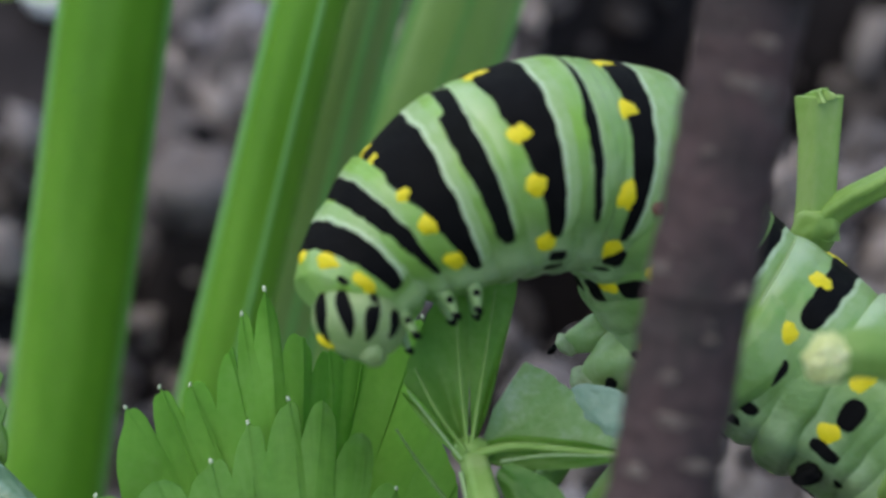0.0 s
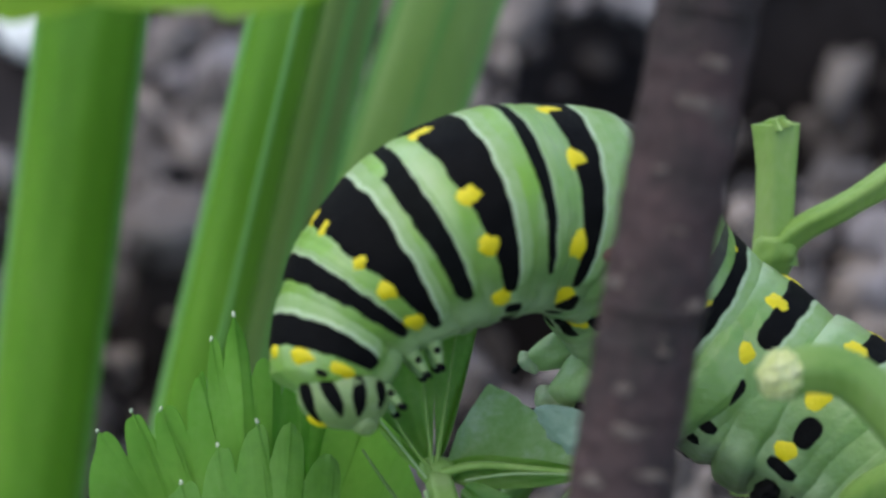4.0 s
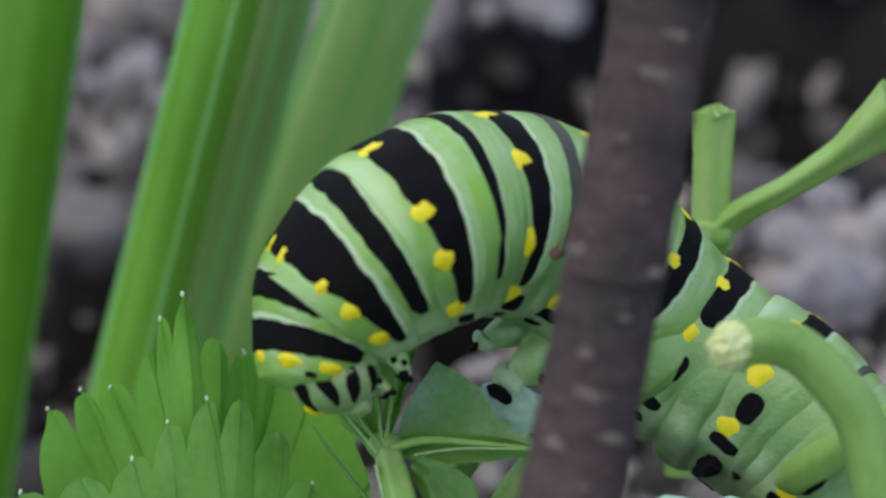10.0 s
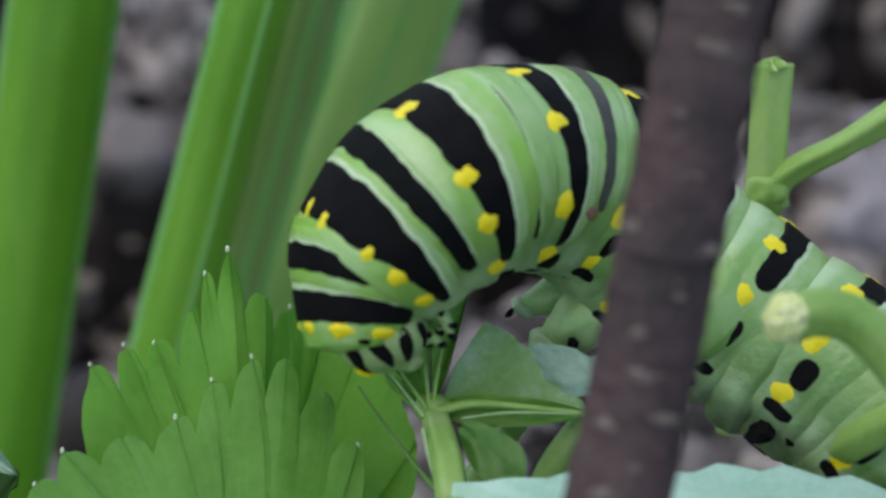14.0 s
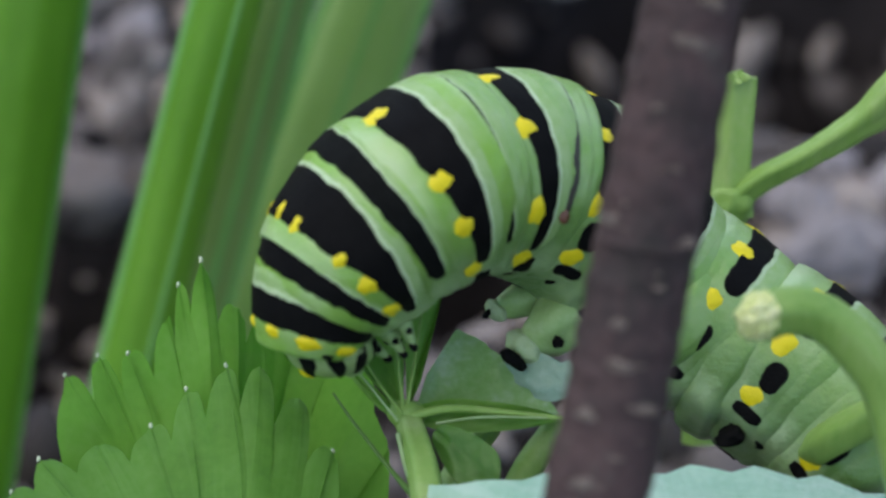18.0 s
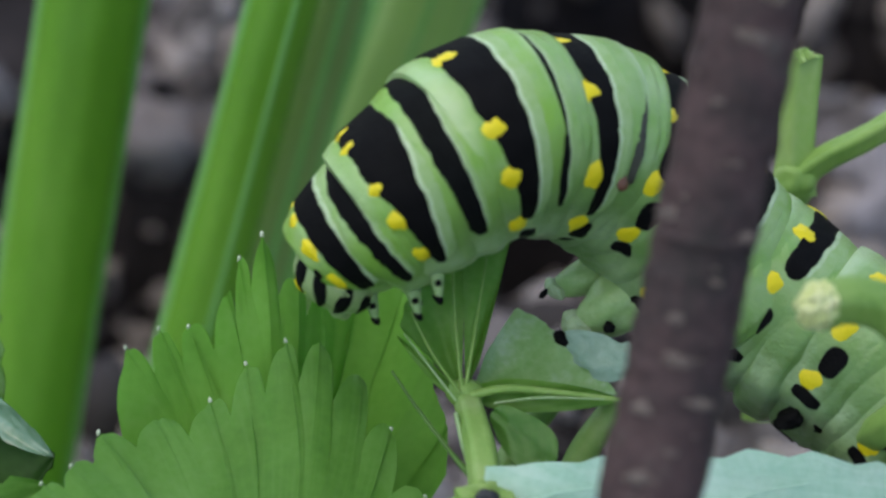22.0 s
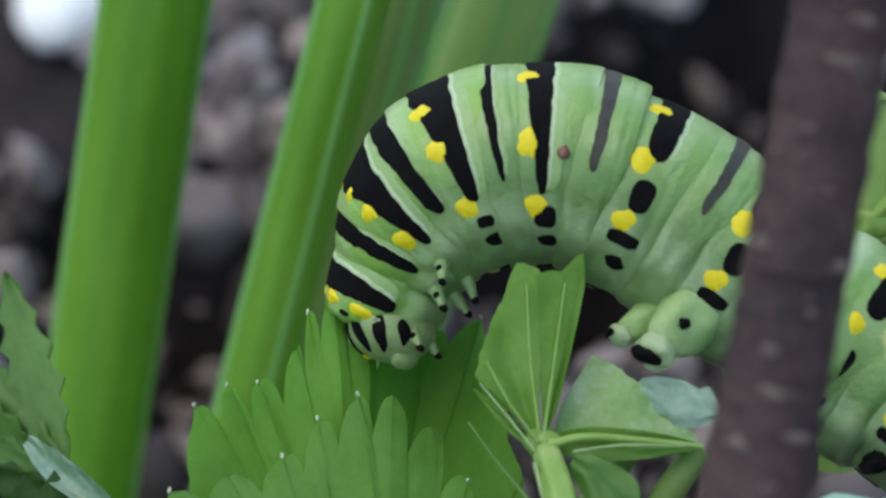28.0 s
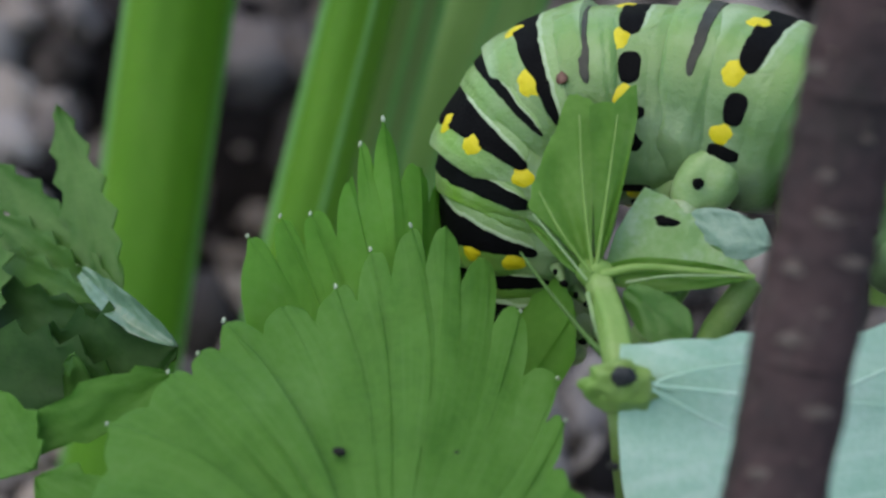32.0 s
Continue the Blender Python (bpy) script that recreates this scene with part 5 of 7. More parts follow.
    walk(SEG["ring_2"], [
        (0, pose(-0.01440, -0.00322, 0.00840, 58.2, 26.7, -135.3)), (0.5, pose(-0.01439, -0.00335, 0.00825, 58.3, 27.0, -135.0)), (1, pose(-0.01429, -0.00354, 0.00802, 58.4, 27.2, -134.7)),
        (1.5, pose(-0.01462, -0.00364, 0.00805, 58.4, 27.5, -134.4)), (2, pose(-0.01455, -0.00399, 0.00795, 58.5, 28.1, -133.8)), (2.5, pose(-0.01433, -0.00451, 0.00777, 58.8, 29.1, -132.8)),
        (4.5, pose(-0.01453, -0.00567, 0.00829, 59.8, 33.4, -128.1)), (5, pose(-0.01468, -0.00583, 0.00824, 60.5, 34.0, -127.1)), (5.5, pose(-0.01413, -0.00620, 0.00798, 61.4, 34.8, -125.7)),
        (6, pose(-0.01408, -0.00661, 0.00774, 62.2, 35.5, -124.4)), (6.5, pose(-0.01406, -0.00647, 0.00817, 62.1, 36.0, -124.3)), (7, pose(-0.01434, -0.00667, 0.00821, 61.0, 36.5, -125.8)),
        (7.5, pose(-0.01442, -0.00680, 0.00836, 59.5, 37.2, -128.5)), (8, pose(-0.01444, -0.00676, 0.00873, 59.3, 38.0, -130.6)), (8.5, pose(-0.01447, -0.00628, 0.00831, 61.5, 38.5, -130.6)),
        (9, pose(-0.01414, -0.00553, 0.00822, 63.9, 38.8, -128.9)), (9.5, pose(-0.01407, -0.00596, 0.00761, 64.5, 39.2, -126.7)), (10, pose(-0.01378, -0.00617, 0.00726, 63.3, 39.5, -124.9)),
        (10.5, pose(-0.01431, -0.00611, 0.00729, 61.4, 39.8, -123.8)), (11, pose(-0.01434, -0.00589, 0.00748, 59.9, 40.0, -123.3)), (11.5, pose(-0.01474, -0.00581, 0.00733, 59.2, 40.2, -122.9)),
        (12, pose(-0.01449, -0.00546, 0.00749, 59.1, 40.4, -122.4)), (12.5, pose(-0.01487, -0.00523, 0.00741, 59.3, 40.7, -121.7)), (13, pose(-0.01441, -0.00489, 0.00742, 60.1, 41.2, -120.0)),
        (13.5, pose(-0.01404, -0.00548, 0.00633, 61.9, 42.1, -117.1)), (14, pose(-0.01418, -0.00511, 0.00640, 63.5, 42.9, -114.2)), (14.5, pose(-0.01447, -0.00508, 0.00646, 64.0, 43.6, -112.6)),
        (16.5, pose(-0.01423, -0.00506, 0.00646, 54.6, 48.6, -114.7)), (17, pose(-0.01402, -0.00541, 0.00599, 49.9, 47.5, -120.4)), (17.5, pose(-0.01417, -0.00615, 0.00594, 43.3, 45.0, -128.7)),
        (18, pose(-0.01453, -0.00597, 0.00698, 38.0, 42.2, -136.1)), (18.5, pose(-0.01459, -0.00527, 0.00714, 36.2, 41.2, -139.8)), (19, pose(-0.01480, -0.00517, 0.00651, 36.4, 41.7, -141.4)),
        (19.5, pose(-0.01479, -0.00461, 0.00650, 36.7, 42.1, -142.9)), (20, pose(-0.01486, -0.00410, 0.00638, 36.7, 41.8, -144.9)), (20.5, pose(-0.01453, -0.00424, 0.00657, 36.2, 40.3, -147.8)),
        (21, pose(-0.01493, -0.00458, 0.00648, 35.1, 37.5, -152.1)), (21.5, pose(-0.01497, -0.00407, 0.00744, 34.0, 34.2, -157.0)), (22, pose(-0.01503, -0.00429, 0.00750, 34.5, 32.4, -159.8)),
        (22.5, pose(-0.01569, -0.00379, 0.00739, 37.3, 33.6, -158.9)), (23, pose(-0.01610, -0.00372, 0.00671, 41.5, 36.8, -155.7)), (23.5, pose(-0.01661, -0.00325, 0.00658, 46.0, 39.7, -152.5)),
        (24, pose(-0.01681, -0.00309, 0.00600, 49.8, 40.9, -150.7)), (24.5, pose(-0.01712, -0.00239, 0.00612, 52.8, 40.1, -150.8)), (25, pose(-0.01707, -0.00206, 0.00575, 55.1, 39.2, -152.3)),
        (25.5, pose(-0.01735, -0.00091, 0.00627, 57.2, 39.7, -154.3)), (26, pose(-0.01740, -0.00049, 0.00582, 59.1, 41.2, -155.4)), (26.5, pose(-0.01717, -0.00015, 0.00570, 61.3, 42.6, -155.1)),
        (28.5, pose(-0.01712, 0.00229, 0.00214, 91.6, 49.9, -133.9)), (29, pose(-0.01659, 0.00197, 0.00109, 95.0, 51.1, -130.9)), (29.5, pose(-0.01650, 0.00169, 0.00110, 99.5, 53.0, -126.4)),
        (30, pose(-0.01572, 0.00099, 0.00051, 105.0, 54.9, -119.7)), (30.5, pose(-0.01510, 0.00039, -0.00089, 110.9, 56.3, -111.3)), (31, pose(-0.01420, -0.00040, -0.00257, 115.8, 57.2, -103.8)),
        (31.5, pose(-0.01445, -0.00035, -0.00323, 118.8, 58.3, -99.1)), (32, pose(-0.01423, -0.00045, -0.00411, 120.4, 59.6, -96.8))])
    walk(SEG["ring_3"], [
        (0, pose(-0.01287, -0.00230, 0.00907, 51.7, 19.3, -151.2)), (0.5, pose(-0.01301, -0.00240, 0.00897, 51.7, 19.5, -151.3)), (1, pose(-0.01304, -0.00246, 0.00891, 51.6, 19.7, -151.4)),
        (1.5, pose(-0.01326, -0.00269, 0.00878, 51.3, 20.1, -150.9)), (2, pose(-0.01317, -0.00311, 0.00860, 50.9, 20.8, -150.0)), (2.5, pose(-0.01308, -0.00362, 0.00846, 50.3, 21.6, -149.0)),
        (4.5, pose(-0.01332, -0.00466, 0.00918, 48.0, 22.8, -146.4)), (5, pose(-0.01382, -0.00502, 0.00892, 48.3, 23.8, -145.0)), (5.5, pose(-0.01298, -0.00518, 0.00889, 48.4, 24.6, -143.6)),
        (6, pose(-0.01315, -0.00579, 0.00842, 48.3, 25.0, -142.8)), (6.5, pose(-0.01296, -0.00542, 0.00914, 47.8, 25.0, -143.3)), (7, pose(-0.01337, -0.00583, 0.00893, 47.2, 25.1, -144.6)),
        (7.5, pose(-0.01329, -0.00588, 0.00929, 47.1, 26.0, -146.1)), (8, pose(-0.01343, -0.00607, 0.00949, 47.5, 26.9, -147.6)), (8.5, pose(-0.01336, -0.00544, 0.00926, 48.2, 27.2, -148.7)),
        (9, pose(-0.01312, -0.00488, 0.00895, 48.8, 27.3, -148.5)), (9.5, pose(-0.01301, -0.00508, 0.00859, 48.6, 27.9, -146.8)), (10, pose(-0.01294, -0.00545, 0.00801, 47.7, 28.4, -144.9)),
        (10.5, pose(-0.01332, -0.00517, 0.00829, 46.1, 28.4, -144.2)), (11, pose(-0.01346, -0.00513, 0.00824, 44.7, 28.1, -144.2)), (11.5, pose(-0.01376, -0.00487, 0.00829, 44.2, 27.8, -144.1)),
        (12, pose(-0.01371, -0.00468, 0.00825, 44.1, 27.7, -143.9)), (12.5, pose(-0.01391, -0.00428, 0.00838, 44.0, 27.7, -143.7)), (13, pose(-0.01376, -0.00420, 0.00807, 43.9, 28.0, -142.9)),
        (13.5, pose(-0.01306, -0.00456, 0.00725, 43.7, 28.6, -141.6)), (14, pose(-0.01342, -0.00428, 0.00721, 43.4, 29.0, -140.6)), (14.5, pose(-0.01363, -0.00404, 0.00754, 43.3, 29.0, -140.2)),
        (16.5, pose(-0.01354, -0.00424, 0.00738, 42.7, 31.8, -135.6)), (17, pose(-0.01334, -0.00456, 0.00695, 41.7, 30.8, -136.4)), (17.5, pose(-0.01314, -0.00529, 0.00690, 40.0, 28.6, -139.1)),
        (18, pose(-0.01371, -0.00515, 0.00786, 38.7, 26.2, -142.6)), (18.5, pose(-0.01370, -0.00449, 0.00804, 38.8, 25.3, -145.1)), (19, pose(-0.01396, -0.00440, 0.00745, 39.5, 25.4, -146.8)),
        (19.5, pose(-0.01391, -0.00387, 0.00746, 40.1, 25.7, -148.5)), (20, pose(-0.01394, -0.00339, 0.00733, 40.7, 25.6, -149.8)), (20.5, pose(-0.01373, -0.00350, 0.00758, 41.5, 25.2, -150.5)),
        (21, pose(-0.01404, -0.00385, 0.00750, 42.0, 23.8, -152.0)), (21.5, pose(-0.01377, -0.00345, 0.00832, 42.1, 21.6, -154.9)), (22, pose(-0.01397, -0.00367, 0.00842, 43.1, 20.3, -157.7)),
        (22.5, pose(-0.01441, -0.00320, 0.00833, 45.8, 21.3, -158.8)), (23, pose(-0.01508, -0.00308, 0.00777, 49.4, 24.0, -158.8)), (23.5, pose(-0.01556, -0.00259, 0.00770, 52.7, 26.6, -159.1)),
        (24, pose(-0.01589, -0.00237, 0.00724, 54.9, 28.3, -160.3)), (24.5, pose(-0.01606, -0.00174, 0.00731, 56.0, 29.3, -162.3)), (25, pose(-0.01609, -0.00127, 0.00714, 56.3, 30.4, -164.7)),
        (25.5, pose(-0.01628, -0.00026, 0.00766, 56.4, 32.4, -166.9)), (26, pose(-0.01638, 0.00009, 0.00731, 57.2, 34.8, -167.7)), (26.5, pose(-0.01619, 0.00042, 0.00714, 59.3, 36.9, -167.0)),
        (28.5, pose(-0.01640, 0.00299, 0.00346, 91.7, 42.8, -149.8)), (29, pose(-0.01618, 0.00272, 0.00251, 94.3, 43.5, -148.8)), (29.5, pose(-0.01595, 0.00241, 0.00247, 96.0, 44.3, -148.2)),
        (30, pose(-0.01551, 0.00173, 0.00196, 97.2, 46.6, -145.9)), (30.5, pose(-0.01495, 0.00119, 0.00065, 99.3, 51.3, -140.1)), (31, pose(-0.01425, 0.00039, -0.00102, 103.0, 56.3, -131.9)),
        (31.5, pose(-0.01457, 0.00041, -0.00168, 106.6, 59.3, -125.4)), (32, pose(-0.01453, 0.00027, -0.00258, 108.9, 60.5, -122.0))])
    walk(SEG["ring_4"], [
        (0, pose(-0.01142, -0.00163, 0.00957, 50.3, 11.8, -156.5)), (0.5, pose(-0.01158, -0.00172, 0.00949, 50.3, 11.8, -156.4)), (1, pose(-0.01154, -0.00173, 0.00947, 50.3, 11.9, -156.3)),
        (1.5, pose(-0.01184, -0.00199, 0.00932, 50.1, 12.2, -156.0)), (2, pose(-0.01177, -0.00240, 0.00916, 49.7, 12.6, -155.3)), (2.5, pose(-0.01171, -0.00290, 0.00902, 49.1, 13.2, -154.5)),
        (4.5, pose(-0.01195, -0.00388, 0.00978, 46.8, 15.7, -150.8)), (5, pose(-0.01244, -0.00422, 0.00954, 46.9, 16.3, -150.1)), (5.5, pose(-0.01172, -0.00438, 0.00952, 47.0, 17.2, -149.0)),
        (6, pose(-0.01192, -0.00494, 0.00912, 47.0, 17.9, -148.1)), (6.5, pose(-0.01171, -0.00462, 0.00977, 46.6, 18.0, -148.2)), (7, pose(-0.01210, -0.00500, 0.00960, 46.0, 18.0, -149.6)),
        (7.5, pose(-0.01203, -0.00517, 0.00993, 45.6, 18.3, -152.1)), (8, pose(-0.01201, -0.00536, 0.01024, 46.0, 18.6, -154.3)), (8.5, pose(-0.01213, -0.00482, 0.00991, 47.1, 18.4, -155.0)),
        (9, pose(-0.01182, -0.00418, 0.00969, 47.9, 18.2, -154.4)), (9.5, pose(-0.01183, -0.00442, 0.00928, 47.4, 18.8, -153.0)), (10, pose(-0.01179, -0.00470, 0.00877, 45.9, 19.9, -151.4)),
        (10.5, pose(-0.01215, -0.00446, 0.00898, 44.4, 21.0, -149.8)), (11, pose(-0.01232, -0.00431, 0.00903, 43.3, 21.8, -148.6)), (11.5, pose(-0.01257, -0.00414, 0.00897, 42.7, 22.3, -147.8)),
        (12, pose(-0.01248, -0.00391, 0.00898, 42.4, 22.5, -147.3)), (12.5, pose(-0.01274, -0.00355, 0.00904, 42.2, 22.7, -146.6)), (13, pose(-0.01258, -0.00343, 0.00879, 42.1, 23.1, -145.9)),
        (13.5, pose(-0.01198, -0.00374, 0.00800, 42.0, 23.5, -145.1)), (14, pose(-0.01230, -0.00339, 0.00805, 41.9, 23.7, -144.7)), (14.5, pose(-0.01244, -0.00326, 0.00824, 41.8, 23.8, -144.6)),
        (16.5, pose(-0.01240, -0.00344, 0.00813, 43.1, 26.1, -144.6)), (17, pose(-0.01216, -0.00360, 0.00789, 42.6, 25.4, -144.7)), (17.5, pose(-0.01207, -0.00437, 0.00774, 41.3, 23.9, -145.1)),
        (18, pose(-0.01250, -0.00422, 0.00868, 39.7, 22.0, -146.0)), (18.5, pose(-0.01251, -0.00368, 0.00873, 38.9, 20.6, -147.3)), (19, pose(-0.01266, -0.00350, 0.00828, 38.5, 19.6, -148.8)),
        (19.5, pose(-0.01264, -0.00310, 0.00814, 38.4, 18.6, -150.2)), (20, pose(-0.01262, -0.00257, 0.00812, 38.5, 18.0, -151.1)), (20.5, pose(-0.01250, -0.00274, 0.00827, 38.9, 18.0, -151.7)),
        (21, pose(-0.01274, -0.00297, 0.00837, 39.2, 17.8, -152.7)), (21.5, pose(-0.01244, -0.00277, 0.00896, 39.3, 17.2, -154.6)), (22, pose(-0.01253, -0.00294, 0.00915, 40.1, 16.8, -156.9)),
        (22.5, pose(-0.01301, -0.00259, 0.00903, 42.2, 17.9, -158.9)), (23, pose(-0.01358, -0.00240, 0.00866, 45.3, 20.1, -160.3)), (23.5, pose(-0.01423, -0.00202, 0.00856, 48.5, 22.6, -161.5)),
        (24, pose(-0.01449, -0.00178, 0.00823, 51.0, 24.3, -162.7)), (24.5, pose(-0.01476, -0.00124, 0.00824, 52.5, 24.6, -164.2)), (25, pose(-0.01476, -0.00076, 0.00816, 53.6, 24.9, -166.1)),
        (25.5, pose(-0.01503, 0.00006, 0.00861, 54.9, 26.4, -167.9)), (26, pose(-0.01523, 0.00047, 0.00853, 56.7, 28.7, -168.8)), (26.5, pose(-0.01521, 0.00086, 0.00842, 58.8, 30.8, -168.3)),
        (28.5, pose(-0.01556, 0.00343, 0.00447, 85.3, 35.7, -156.5)), (29, pose(-0.01541, 0.00338, 0.00379, 88.7, 36.4, -154.6)), (29.5, pose(-0.01522, 0.00299, 0.00359, 92.7, 37.5, -151.9)),
        (30, pose(-0.01490, 0.00237, 0.00312, 96.6, 40.1, -147.8)), (30.5, pose(-0.01445, 0.00178, 0.00185, 99.7, 44.5, -142.3)), (31, pose(-0.01395, 0.00110, 0.00043, 102.1, 48.8, -136.3)),
        (31.5, pose(-0.01442, 0.00113, -0.00021, 102.9, 51.2, -132.1)), (32, pose(-0.01435, 0.00096, -0.00115, 102.2, 52.0, -130.0))])
    walk(SEG["ring_5"], [
        (0, pose(-0.00998, -0.00097, 0.00971, 49.8, -2.0, -154.6)), (0.5, pose(-0.01015, -0.00105, 0.00963, 49.8, -2.0, -154.8)), (1, pose(-0.01010, -0.00103, 0.00967, 49.7, -1.8, -154.9)),
        (1.5, pose(-0.01042, -0.00131, 0.00950, 49.4, -1.3, -154.3)), (2, pose(-0.01035, -0.00171, 0.00935, 48.8, -0.5, -153.3)), (2.5, pose(-0.01030, -0.00220, 0.00921, 48.0, 0.2, -152.4)),
        (4.5, pose(-0.01051, -0.00309, 0.01005, 44.7, 2.3, -150.9)), (5, pose(-0.01092, -0.00339, 0.00986, 44.3, 2.7, -150.6)), (5.5, pose(-0.01036, -0.00359, 0.00981, 43.8, 3.1, -150.1)),
        (6, pose(-0.01047, -0.00409, 0.00948, 43.3, 3.4, -149.7)), (6.5, pose(-0.01040, -0.00383, 0.01008, 42.8, 3.6, -149.7)), (7, pose(-0.01071, -0.00417, 0.00996, 42.4, 3.9, -150.1)),
        (7.5, pose(-0.01069, -0.00444, 0.01023, 42.6, 4.2, -150.8)), (8, pose(-0.01074, -0.00463, 0.01063, 43.3, 4.3, -151.7)), (8.5, pose(-0.01083, -0.00417, 0.01019, 44.4, 3.7, -152.6)),
        (9, pose(-0.01050, -0.00347, 0.01003, 45.0, 3.2, -152.5)), (9.5, pose(-0.01057, -0.00373, 0.00959, 44.4, 3.3, -151.2)), (10, pose(-0.01047, -0.00393, 0.00916, 42.9, 4.0, -149.3)),
        (10.5, pose(-0.01092, -0.00372, 0.00930, 41.2, 4.5, -147.7)), (11, pose(-0.01106, -0.00353, 0.00937, 39.9, 4.7, -146.7)), (11.5, pose(-0.01131, -0.00335, 0.00929, 39.3, 4.7, -146.4)),
        (12, pose(-0.01113, -0.00306, 0.00939, 39.1, 4.5, -146.4)), (12.5, pose(-0.01150, -0.00277, 0.00936, 38.9, 4.4, -146.3)), (13, pose(-0.01125, -0.00254, 0.00923, 38.8, 4.8, -145.7)),
        (13.5, pose(-0.01081, -0.00291, 0.00838, 38.5, 5.3, -144.9)), (14, pose(-0.01106, -0.00257, 0.00843, 38.1, 5.6, -144.6)), (14.5, pose(-0.01118, -0.00247, 0.00859, 37.7, 5.5, -145.0)),
        (16.5, pose(-0.01111, -0.00261, 0.00864, 38.7, 11.6, -142.6)), (17, pose(-0.01087, -0.00275, 0.00845, 38.1, 10.9, -142.7)), (17.5, pose(-0.01094, -0.00343, 0.00830, 37.6, 9.7, -142.4)),
        (18, pose(-0.01112, -0.00329, 0.00913, 37.0, 8.1, -142.5)), (18.5, pose(-0.01126, -0.00278, 0.00916, 36.6, 6.8, -143.3)), (19, pose(-0.01118, -0.00260, 0.00873, 36.4, 6.1, -144.5)),
        (19.5, pose(-0.01130, -0.00225, 0.00853, 36.3, 5.8, -145.5)), (20, pose(-0.01129, -0.00165, 0.00859, 36.5, 5.5, -146.1)), (20.5, pose(-0.01117, -0.00188, 0.00864, 37.0, 4.9, -146.5)),
        (21, pose(-0.01130, -0.00207, 0.00880, 37.4, 4.1, -147.0)), (21.5, pose(-0.01110, -0.00196, 0.00929, 37.6, 3.0, -148.2)), (22, pose(-0.01119, -0.00208, 0.00957, 38.6, 2.5, -150.3)),
        (22.5, pose(-0.01159, -0.00191, 0.00940, 41.2, 3.4, -153.3)), (23, pose(-0.01215, -0.00173, 0.00917, 44.9, 5.7, -156.3)), (23.5, pose(-0.01282, -0.00143, 0.00909, 48.7, 8.2, -159.0)),
        (24, pose(-0.01311, -0.00116, 0.00892, 51.4, 9.6, -161.1)), (24.5, pose(-0.01336, -0.00073, 0.00881, 52.8, 9.3, -163.0)), (25, pose(-0.01349, -0.00030, 0.00868, 54.1, 8.8, -165.3)),
        (25.5, pose(-0.01368, 0.00036, 0.00913, 56.2, 9.3, -167.9)), (26, pose(-0.01406, 0.00081, 0.00927, 58.7, 10.8, -169.9)), (26.5, pose(-0.01405, 0.00125, 0.00924, 61.0, 12.3, -170.8)),
        (28.5, pose(-0.01452, 0.00377, 0.00512, 82.2, 20.2, -166.1)), (29, pose(-0.01452, 0.00388, 0.00467, 85.7, 22.0, -164.6)), (29.5, pose(-0.01428, 0.00347, 0.00438, 89.9, 24.3, -162.7)),
        (30, pose(-0.01414, 0.00289, 0.00393, 94.3, 27.9, -160.2)), (30.5, pose(-0.01367, 0.00230, 0.00275, 97.5, 33.0, -156.8)), (31, pose(-0.01344, 0.00171, 0.00158, 99.4, 37.8, -153.4)),
        (31.5, pose(-0.01390, 0.00178, 0.00097, 100.4, 41.1, -150.3)), (32, pose(-0.01410, 0.00163, 0.00006, 101.3, 43.8, -146.9))])
